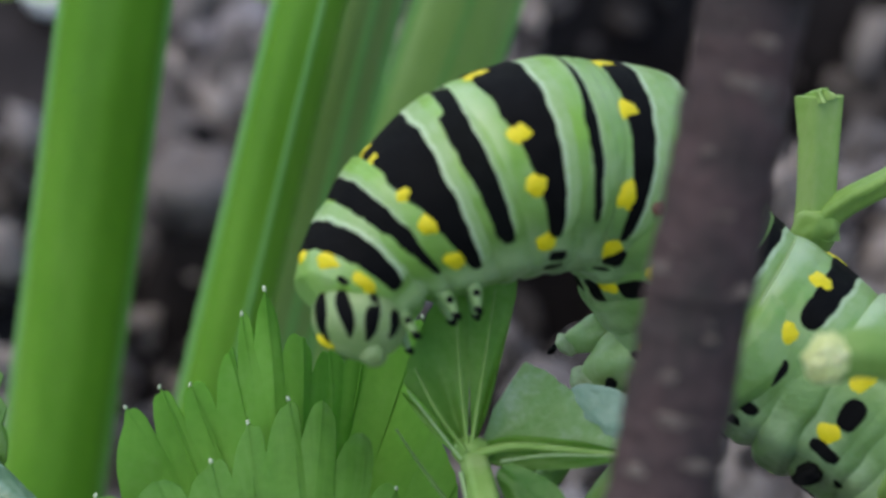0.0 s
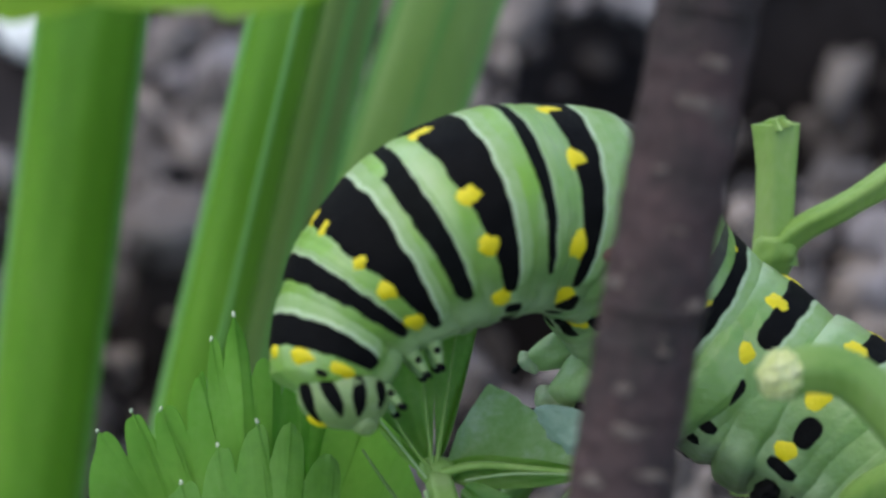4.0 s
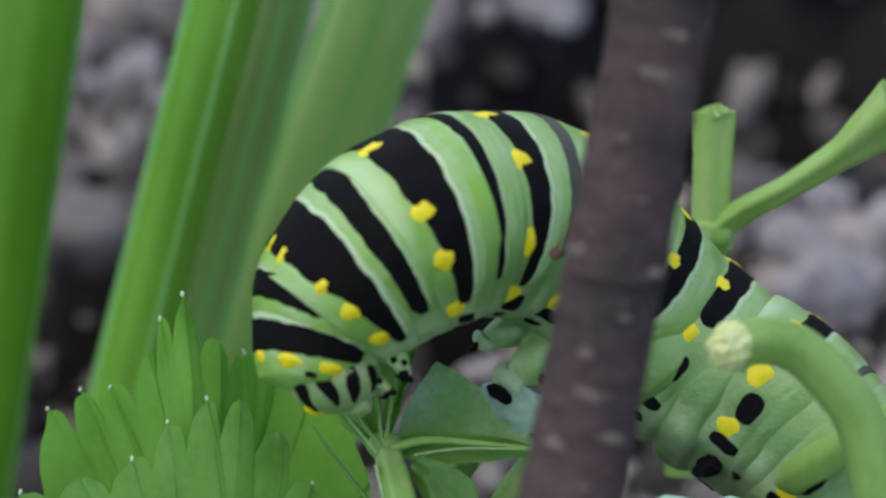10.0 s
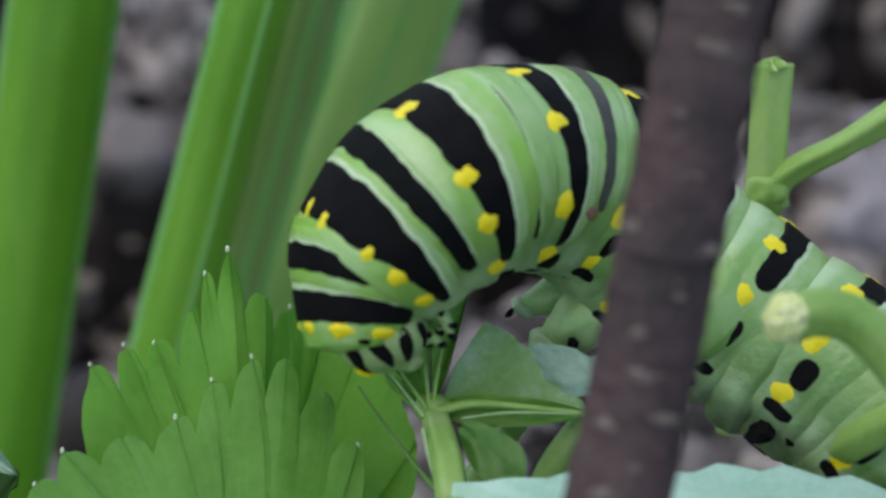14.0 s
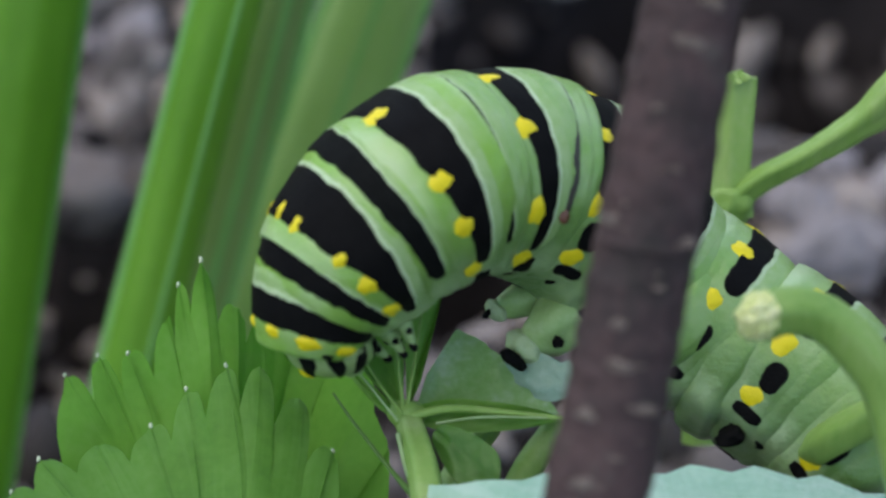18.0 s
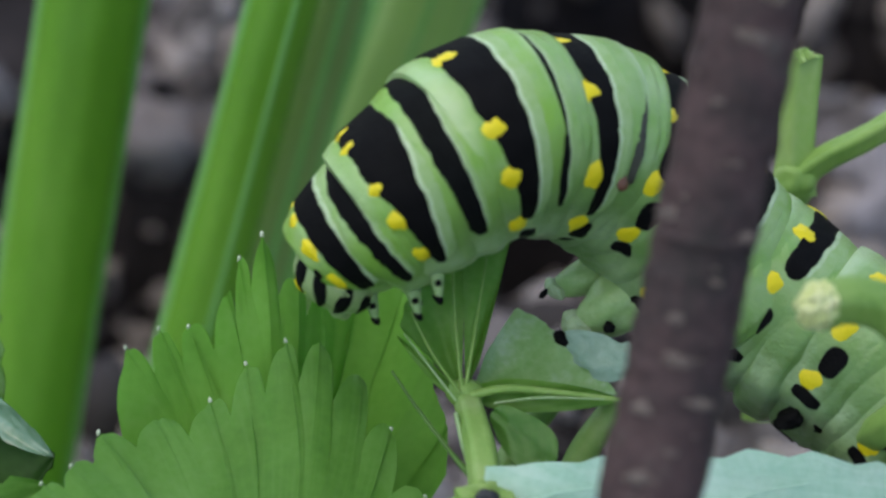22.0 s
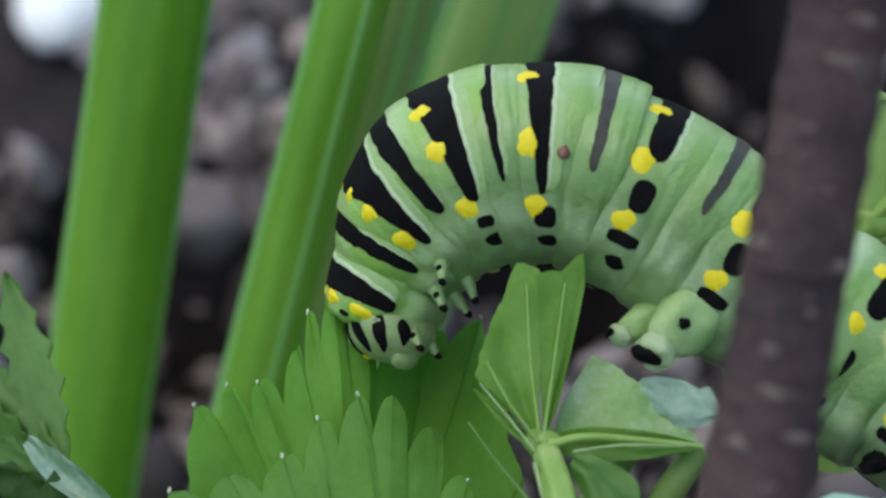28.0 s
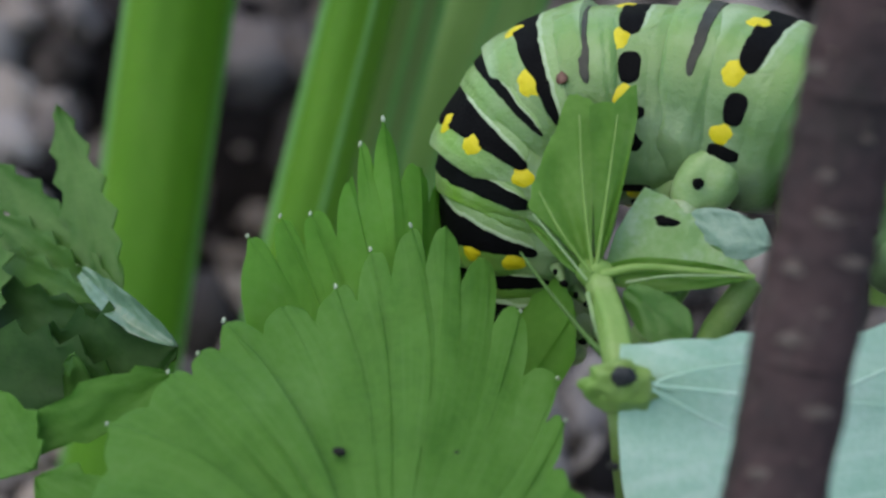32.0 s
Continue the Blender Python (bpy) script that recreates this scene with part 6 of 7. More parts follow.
    walk(SEG["ring_6"], [
        (0, pose(-0.00858, -0.00028, 0.00945, 45.7, -10.3, -156.7)), (0.5, pose(-0.00875, -0.00034, 0.00939, 45.8, -10.2, -156.6)), (1, pose(-0.00885, -0.00035, 0.00939, 45.7, -10.1, -156.5)),
        (1.5, pose(-0.00900, -0.00056, 0.00928, 45.3, -10.0, -156.3)), (2, pose(-0.00894, -0.00093, 0.00916, 44.7, -9.9, -155.8)), (2.5, pose(-0.00891, -0.00138, 0.00907, 43.8, -9.6, -155.1)),
        (4.5, pose(-0.00907, -0.00226, 0.00991, 39.9, -9.0, -152.5)), (5, pose(-0.00940, -0.00252, 0.00975, 39.6, -8.9, -152.1)), (5.5, pose(-0.00897, -0.00272, 0.00972, 39.2, -8.7, -151.7)),
        (6, pose(-0.00907, -0.00313, 0.00948, 38.7, -8.6, -151.3)), (6.5, pose(-0.00907, -0.00297, 0.00995, 38.3, -8.4, -151.2)), (7, pose(-0.00949, -0.00333, 0.00980, 38.2, -7.7, -152.0)),
        (7.5, pose(-0.00932, -0.00358, 0.01016, 38.9, -6.6, -153.6)), (8, pose(-0.00943, -0.00390, 0.01043, 40.0, -6.3, -155.0)), (8.5, pose(-0.00944, -0.00333, 0.01008, 41.2, -7.7, -155.1)),
        (9, pose(-0.00935, -0.00266, 0.00981, 41.9, -9.5, -154.1)), (9.5, pose(-0.00928, -0.00283, 0.00943, 41.6, -9.9, -152.5)), (10, pose(-0.00923, -0.00294, 0.00909, 40.8, -9.2, -151.0)),
        (10.5, pose(-0.00964, -0.00277, 0.00914, 39.9, -8.4, -149.6)), (11, pose(-0.00985, -0.00263, 0.00911, 39.1, -7.8, -148.7)), (11.5, pose(-0.00996, -0.00242, 0.00912, 38.6, -7.4, -148.1)),
        (12, pose(-0.00981, -0.00215, 0.00918, 38.1, -7.1, -147.8)), (12.5, pose(-0.01011, -0.00189, 0.00914, 37.7, -6.7, -147.4)), (13, pose(-0.00989, -0.00166, 0.00902, 37.3, -6.0, -147.0)),
        (13.5, pose(-0.00958, -0.00192, 0.00832, 37.1, -5.2, -146.4)), (14, pose(-0.01003, -0.00163, 0.00832, 36.9, -4.5, -146.2)), (14.5, pose(-0.00991, -0.00158, 0.00842, 36.9, -4.1, -146.3)),
        (16.5, pose(-0.00968, -0.00171, 0.00853, 39.7, 1.3, -150.1)), (17, pose(-0.00960, -0.00186, 0.00833, 39.0, 1.0, -149.0)), (17.5, pose(-0.00970, -0.00236, 0.00829, 37.2, -0.4, -147.5)),
        (18, pose(-0.01001, -0.00225, 0.00898, 35.1, -2.2, -146.3)), (18.5, pose(-0.00991, -0.00183, 0.00892, 33.8, -3.6, -146.4)), (19, pose(-0.00984, -0.00162, 0.00856, 33.3, -4.3, -147.6)),
        (19.5, pose(-0.00995, -0.00130, 0.00835, 33.1, -4.9, -148.8)), (20, pose(-0.01003, -0.00079, 0.00836, 33.0, -5.5, -150.0)), (20.5, pose(-0.00983, -0.00102, 0.00844, 33.1, -6.3, -150.9)),
        (21, pose(-0.00991, -0.00119, 0.00861, 33.3, -7.2, -151.7)), (21.5, pose(-0.00977, -0.00116, 0.00901, 33.7, -8.0, -152.5)), (22, pose(-0.00991, -0.00126, 0.00929, 34.9, -8.3, -153.2)),
        (22.5, pose(-0.01016, -0.00117, 0.00908, 37.4, -7.9, -154.0)), (23, pose(-0.01066, -0.00100, 0.00893, 40.7, -7.0, -154.6)), (23.5, pose(-0.01129, -0.00071, 0.00895, 44.1, -5.7, -155.6)),
        (24, pose(-0.01158, -0.00053, 0.00877, 46.9, -4.2, -158.2)), (24.5, pose(-0.01188, -0.00018, 0.00879, 48.9, -2.5, -163.2)), (25, pose(-0.01206, 0.00006, 0.00865, 50.4, -0.9, -168.7)),
        (25.5, pose(-0.01218, 0.00068, 0.00918, 52.3, 0.3, -172.5)), (26, pose(-0.01265, 0.00109, 0.00939, 54.3, 1.3, -174.4)), (26.5, pose(-0.01260, 0.00153, 0.00938, 56.4, 2.2, -175.2)),
        (28.5, pose(-0.01321, 0.00397, 0.00554, 76.7, 13.5, -174.6)), (29, pose(-0.01331, 0.00420, 0.00525, 79.8, 15.2, -173.8)), (29.5, pose(-0.01305, 0.00377, 0.00491, 83.6, 17.6, -172.3)),
        (30, pose(-0.01312, 0.00337, 0.00466, 87.2, 21.6, -169.4)), (30.5, pose(-0.01274, 0.00275, 0.00352, 89.1, 26.8, -165.0)), (31, pose(-0.01253, 0.00216, 0.00244, 89.6, 31.6, -160.7)),
        (31.5, pose(-0.01295, 0.00221, 0.00174, 88.8, 34.8, -157.5)), (32, pose(-0.01336, 0.00220, 0.00098, 87.2, 36.8, -155.1))])
    walk(SEG["ring_7"], [
        (0, pose(-0.00713, 0.00034, 0.00888, 41.2, -20.3, -160.3)), (0.5, pose(-0.00730, 0.00029, 0.00883, 41.1, -20.5, -160.5)), (1, pose(-0.00743, 0.00025, 0.00879, 41.0, -20.4, -160.5)),
        (1.5, pose(-0.00753, 0.00011, 0.00875, 40.8, -20.0, -160.1)), (2, pose(-0.00749, -0.00024, 0.00865, 40.3, -19.4, -159.5)), (2.5, pose(-0.00747, -0.00065, 0.00859, 39.5, -18.9, -158.9)),
        (4.5, pose(-0.00759, -0.00149, 0.00944, 35.9, -17.7, -156.7)), (5, pose(-0.00789, -0.00172, 0.00930, 35.7, -17.3, -156.3)), (5.5, pose(-0.00752, -0.00189, 0.00930, 35.4, -16.9, -155.9)),
        (6, pose(-0.00764, -0.00224, 0.00913, 35.1, -16.5, -155.4)), (6.5, pose(-0.00767, -0.00215, 0.00951, 34.9, -16.0, -155.2)), (7, pose(-0.00818, -0.00246, 0.00944, 35.2, -15.6, -155.9)),
        (7.5, pose(-0.00784, -0.00279, 0.00976, 36.2, -15.5, -157.5)), (8, pose(-0.00788, -0.00317, 0.01006, 37.7, -16.1, -158.5)), (8.5, pose(-0.00796, -0.00256, 0.00961, 39.1, -17.8, -157.9)),
        (9, pose(-0.00810, -0.00183, 0.00931, 39.6, -19.5, -155.9)), (9.5, pose(-0.00797, -0.00195, 0.00890, 39.0, -20.4, -153.6)), (10, pose(-0.00800, -0.00198, 0.00860, 37.7, -20.6, -151.4)),
        (10.5, pose(-0.00833, -0.00182, 0.00858, 36.4, -20.5, -149.3)), (11, pose(-0.00861, -0.00160, 0.00862, 35.4, -20.4, -147.7)), (11.5, pose(-0.00859, -0.00147, 0.00853, 34.8, -20.4, -147.2)),
        (12, pose(-0.00851, -0.00124, 0.00855, 34.3, -20.6, -147.2)), (12.5, pose(-0.00869, -0.00099, 0.00851, 34.0, -20.6, -147.3)), (13, pose(-0.00854, -0.00079, 0.00839, 33.8, -20.2, -147.1)),
        (13.5, pose(-0.00830, -0.00095, 0.00783, 33.7, -19.6, -146.7)), (14, pose(-0.00871, -0.00069, 0.00783, 33.6, -19.2, -146.7)), (14.5, pose(-0.00859, -0.00068, 0.00786, 33.5, -19.0, -147.2)),
        (16.5, pose(-0.00819, -0.00090, 0.00805, 36.4, -11.3, -151.4)), (17, pose(-0.00818, -0.00101, 0.00795, 35.2, -12.3, -150.9)), (17.5, pose(-0.00838, -0.00140, 0.00787, 33.5, -13.6, -149.2)),
        (18, pose(-0.00865, -0.00127, 0.00846, 32.0, -14.8, -147.4)), (18.5, pose(-0.00853, -0.00091, 0.00832, 31.9, -15.1, -147.0)), (19, pose(-0.00852, -0.00069, 0.00803, 32.5, -14.8, -147.7)),
        (19.5, pose(-0.00857, -0.00040, 0.00782, 33.1, -14.6, -148.8)), (20, pose(-0.00858, 0.00004, 0.00781, 33.5, -14.8, -149.7)), (20.5, pose(-0.00846, -0.00019, 0.00789, 33.8, -15.2, -150.0)),
        (21, pose(-0.00856, -0.00037, 0.00806, 33.9, -16.0, -150.3)), (21.5, pose(-0.00844, -0.00039, 0.00839, 33.9, -16.9, -151.0)), (22, pose(-0.00849, -0.00051, 0.00864, 34.5, -17.0, -152.9)),
        (22.5, pose(-0.00867, -0.00046, 0.00844, 36.5, -15.2, -156.3)), (23, pose(-0.00908, -0.00033, 0.00837, 39.3, -12.1, -160.3)), (23.5, pose(-0.00967, -0.00003, 0.00851, 42.0, -8.9, -164.0)),
        (24, pose(-0.00992, 0.00015, 0.00848, 44.6, -7.2, -166.4)), (24.5, pose(-0.01033, 0.00032, 0.00848, 47.2, -7.6, -167.7)), (25, pose(-0.01057, 0.00043, 0.00842, 49.6, -8.7, -169.3)),
        (25.5, pose(-0.01062, 0.00095, 0.00895, 51.6, -9.0, -172.2)), (26, pose(-0.01107, 0.00128, 0.00919, 53.3, -8.3, -175.3)), (26.5, pose(-0.01105, 0.00173, 0.00923, 55.2, -7.2, -177.3)),
        (28.5, pose(-0.01172, 0.00395, 0.00575, 74.0, 4.1, 178.1)), (29, pose(-0.01185, 0.00422, 0.00555, 77.0, 5.9, 178.4)), (29.5, pose(-0.01167, 0.00385, 0.00527, 80.9, 8.6, 179.3)),
        (30, pose(-0.01186, 0.00346, 0.00502, 84.5, 12.4, -178.5)), (30.5, pose(-0.01166, 0.00302, 0.00412, 86.7, 16.8, -175.0)), (31, pose(-0.01145, 0.00246, 0.00307, 87.0, 20.8, -172.0)),
        (31.5, pose(-0.01180, 0.00248, 0.00233, 85.4, 23.3, -171.7)), (32, pose(-0.01255, 0.00251, 0.00167, 82.3, 24.6, -173.7))])
    walk(SEG["ring_8"], [
        (0, pose(-0.00584, 0.00080, 0.00777, 24.5, -49.3, -164.4)), (0.5, pose(-0.00597, 0.00076, 0.00774, 24.5, -49.2, -164.4)), (1, pose(-0.00607, 0.00071, 0.00769, 24.5, -48.8, -164.1)),
        (1.5, pose(-0.00614, 0.00061, 0.00770, 24.3, -47.9, -163.4)), (2, pose(-0.00611, 0.00033, 0.00766, 24.1, -46.3, -162.0)), (2.5, pose(-0.00610, -0.00002, 0.00768, 24.0, -44.1, -160.2)),
        (4.5, pose(-0.00619, -0.00082, 0.00850, 24.0, -35.0, -152.8)), (5, pose(-0.00644, -0.00102, 0.00840, 24.2, -34.0, -152.0)), (5.5, pose(-0.00613, -0.00116, 0.00844, 24.4, -32.9, -151.1)),
        (6, pose(-0.00626, -0.00144, 0.00835, 24.6, -31.6, -150.1)), (6.5, pose(-0.00627, -0.00141, 0.00863, 24.9, -30.4, -149.4)), (7, pose(-0.00681, -0.00176, 0.00851, 25.5, -29.9, -150.5)),
        (7.5, pose(-0.00631, -0.00210, 0.00894, 26.7, -30.3, -154.0)), (8, pose(-0.00620, -0.00256, 0.00926, 30.0, -30.8, -158.5)), (8.5, pose(-0.00641, -0.00193, 0.00880, 35.6, -30.1, -161.7)),
        (9, pose(-0.00688, -0.00113, 0.00857, 40.5, -28.8, -162.8)), (9.5, pose(-0.00654, -0.00123, 0.00811, 42.2, -27.7, -162.1)), (10, pose(-0.00664, -0.00117, 0.00787, 41.8, -27.0, -160.6)),
        (10.5, pose(-0.00686, -0.00100, 0.00779, 41.0, -26.3, -159.1)), (11, pose(-0.00719, -0.00072, 0.00784, 40.6, -25.8, -158.0)), (11.5, pose(-0.00710, -0.00063, 0.00771, 40.3, -25.6, -157.6)),
        (12, pose(-0.00707, -0.00044, 0.00771, 40.2, -25.5, -157.7)), (12.5, pose(-0.00715, -0.00020, 0.00765, 40.3, -25.4, -157.9)), (13, pose(-0.00708, -0.00002, 0.00753, 40.7, -25.2, -158.0)),
        (13.5, pose(-0.00691, -0.00009, 0.00710, 41.4, -24.8, -158.0)), (14, pose(-0.00723, 0.00016, 0.00709, 41.9, -24.3, -158.3)), (14.5, pose(-0.00713, 0.00012, 0.00710, 41.9, -24.0, -158.7)),
        (16.5, pose(-0.00677, -0.00027, 0.00744, 41.7, -18.6, -165.4)), (17, pose(-0.00678, -0.00042, 0.00733, 42.1, -18.5, -164.7)), (17.5, pose(-0.00706, -0.00059, 0.00737, 42.9, -19.0, -163.2)),
        (18, pose(-0.00722, -0.00048, 0.00772, 43.5, -19.7, -161.7)), (18.5, pose(-0.00715, -0.00012, 0.00763, 43.7, -20.0, -161.0)), (19, pose(-0.00711, 0.00013, 0.00740, 43.6, -20.0, -161.0)),
        (19.5, pose(-0.00711, 0.00038, 0.00717, 43.7, -19.8, -161.1)), (20, pose(-0.00711, 0.00074, 0.00707, 43.8, -20.0, -161.4)), (20.5, pose(-0.00701, 0.00056, 0.00724, 43.8, -20.6, -161.9)),
        (21, pose(-0.00718, 0.00033, 0.00733, 43.7, -21.6, -162.4)), (21.5, pose(-0.00708, 0.00025, 0.00760, 43.9, -22.4, -163.1)), (22, pose(-0.00703, 0.00012, 0.00780, 44.1, -22.3, -164.3)),
        (22.5, pose(-0.00699, 0.00015, 0.00777, 44.0, -21.2, -166.1)), (23, pose(-0.00728, 0.00018, 0.00774, 43.7, -19.4, -168.4)), (23.5, pose(-0.00783, 0.00042, 0.00800, 43.5, -17.7, -170.6)),
        (24, pose(-0.00806, 0.00056, 0.00810, 43.7, -17.2, -172.6)), (24.5, pose(-0.00866, 0.00066, 0.00798, 44.8, -18.5, -174.4)), (25, pose(-0.00922, 0.00064, 0.00768, 46.4, -20.4, -176.7)),
        (25.5, pose(-0.00902, 0.00105, 0.00825, 48.1, -21.6, -179.6)), (26, pose(-0.00954, 0.00121, 0.00841, 50.0, -21.8, 177.8)), (26.5, pose(-0.00939, 0.00169, 0.00857, 52.1, -21.4, 176.0)),
        (28.5, pose(-0.01001, 0.00366, 0.00558, 70.7, -7.5, 170.9)), (29, pose(-0.01020, 0.00391, 0.00542, 73.3, -5.4, 170.4)), (29.5, pose(-0.01008, 0.00363, 0.00530, 76.8, -2.7, 170.0)),
        (30, pose(-0.01045, 0.00324, 0.00509, 79.8, 1.2, 171.1)), (30.5, pose(-0.01028, 0.00303, 0.00445, 80.9, 6.0, 174.4)), (31, pose(-0.01012, 0.00228, 0.00314, 81.2, 9.9, 177.8)),
        (31.5, pose(-0.01027, 0.00240, 0.00254, 81.5, 11.6, 179.7)), (32, pose(-0.01132, 0.00238, 0.00182, 81.7, 12.1, -179.5))])
    walk(SEG["ring_9"], [
        (0, pose(-0.00495, 0.00097, 0.00611, 23.7, -63.4, -179.4)), (0.5, pose(-0.00503, 0.00094, 0.00608, 23.7, -63.3, -179.3)), (1, pose(-0.00513, 0.00089, 0.00603, 23.4, -63.1, -179.0)),
        (1.5, pose(-0.00514, 0.00084, 0.00608, 22.8, -62.5, -177.9)), (2, pose(-0.00510, 0.00061, 0.00611, 21.5, -61.6, -176.1)), (2.5, pose(-0.00508, 0.00033, 0.00619, 20.0, -60.3, -173.9)),
        (4.5, pose(-0.00507, -0.00037, 0.00703, 15.1, -54.7, -165.1)), (5, pose(-0.00528, -0.00054, 0.00696, 14.7, -54.1, -164.4)), (5.5, pose(-0.00501, -0.00064, 0.00704, 14.3, -53.4, -163.4)),
        (6, pose(-0.00513, -0.00086, 0.00702, 13.9, -52.7, -162.4)), (6.5, pose(-0.00511, -0.00087, 0.00724, 13.6, -51.7, -161.5)), (7, pose(-0.00556, -0.00117, 0.00715, 13.8, -50.3, -160.7)),
        (7.5, pose(-0.00499, -0.00154, 0.00762, 15.6, -48.1, -160.6)), (8, pose(-0.00473, -0.00202, 0.00798, 21.3, -44.9, -162.4)), (8.5, pose(-0.00496, -0.00145, 0.00762, 30.6, -41.0, -165.9)),
        (9, pose(-0.00564, -0.00073, 0.00747, 38.5, -37.3, -168.8)), (9.5, pose(-0.00511, -0.00079, 0.00707, 41.4, -35.3, -169.9)), (10, pose(-0.00522, -0.00067, 0.00689, 40.7, -34.6, -169.9)),
        (10.5, pose(-0.00534, -0.00050, 0.00678, 39.4, -34.2, -169.7)), (11, pose(-0.00572, -0.00026, 0.00675, 38.5, -33.9, -169.4)), (11.5, pose(-0.00555, -0.00013, 0.00669, 38.0, -33.9, -169.2)),
        (12, pose(-0.00555, 0.00004, 0.00665, 37.9, -34.1, -168.9)), (12.5, pose(-0.00559, 0.00026, 0.00658, 37.9, -34.4, -168.6)), (13, pose(-0.00557, 0.00043, 0.00645, 38.0, -34.5, -168.1)),
        (13.5, pose(-0.00547, 0.00044, 0.00612, 38.3, -34.4, -167.6)), (14, pose(-0.00580, 0.00063, 0.00601, 38.8, -34.1, -167.5)), (14.5, pose(-0.00563, 0.00060, 0.00609, 39.5, -33.7, -167.8)),
        (16.5, pose(-0.00528, -0.00000, 0.00668, 49.5, -22.8, -174.3)), (17, pose(-0.00523, -0.00026, 0.00647, 50.3, -23.5, -173.4)), (17.5, pose(-0.00562, -0.00013, 0.00667, 50.2, -25.7, -171.9)),
        (18, pose(-0.00577, -0.00012, 0.00668, 49.3, -28.2, -170.1)), (18.5, pose(-0.00570, 0.00035, 0.00673, 48.0, -29.2, -168.7)), (19, pose(-0.00563, 0.00062, 0.00653, 46.6, -29.2, -168.0)),
        (19.5, pose(-0.00560, 0.00086, 0.00629, 45.3, -29.5, -167.8)), (20, pose(-0.00562, 0.00115, 0.00609, 44.6, -29.6, -168.1)), (20.5, pose(-0.00550, 0.00103, 0.00636, 45.1, -28.9, -168.8)),
        (21, pose(-0.00574, 0.00072, 0.00640, 46.2, -28.2, -170.1)), (21.5, pose(-0.00564, 0.00057, 0.00662, 47.5, -28.0, -171.9)), (22, pose(-0.00555, 0.00028, 0.00665, 48.3, -27.8, -174.2)),
        (22.5, pose(-0.00528, 0.00042, 0.00692, 48.4, -26.5, -176.8)), (23, pose(-0.00546, 0.00034, 0.00691, 47.7, -24.3, -179.6)), (23.5, pose(-0.00597, 0.00054, 0.00727, 47.3, -22.3, 178.0)),
        (24, pose(-0.00616, 0.00062, 0.00745, 48.5, -22.1, 177.4)), (24.5, pose(-0.00694, 0.00075, 0.00715, 52.0, -24.8, 179.1)), (25, pose(-0.00766, 0.00075, 0.00672, 56.1, -28.3, -179.7)),
        (25.5, pose(-0.00743, 0.00096, 0.00713, 59.4, -29.8, 178.7)), (26, pose(-0.00784, 0.00110, 0.00741, 61.9, -29.4, 175.8)), (26.5, pose(-0.00770, 0.00145, 0.00747, 64.2, -28.4, 173.2)),
        (28.5, pose(-0.00822, 0.00306, 0.00499, 84.1, -16.2, 162.0)), (29, pose(-0.00845, 0.00335, 0.00498, 87.2, -14.2, 161.6)), (29.5, pose(-0.00836, 0.00306, 0.00493, 90.5, -11.2, 161.8)),
        (30, pose(-0.00891, 0.00277, 0.00493, 92.7, -7.5, 163.4)), (30.5, pose(-0.00867, 0.00270, 0.00446, 92.9, -3.7, 166.4)), (31, pose(-0.00866, 0.00214, 0.00336, 92.7, 0.1, 169.4)),
        (31.5, pose(-0.00847, 0.00202, 0.00248, 94.6, 3.5, 170.8)), (32, pose(-0.00972, 0.00224, 0.00203, 98.8, 6.6, 170.9))])
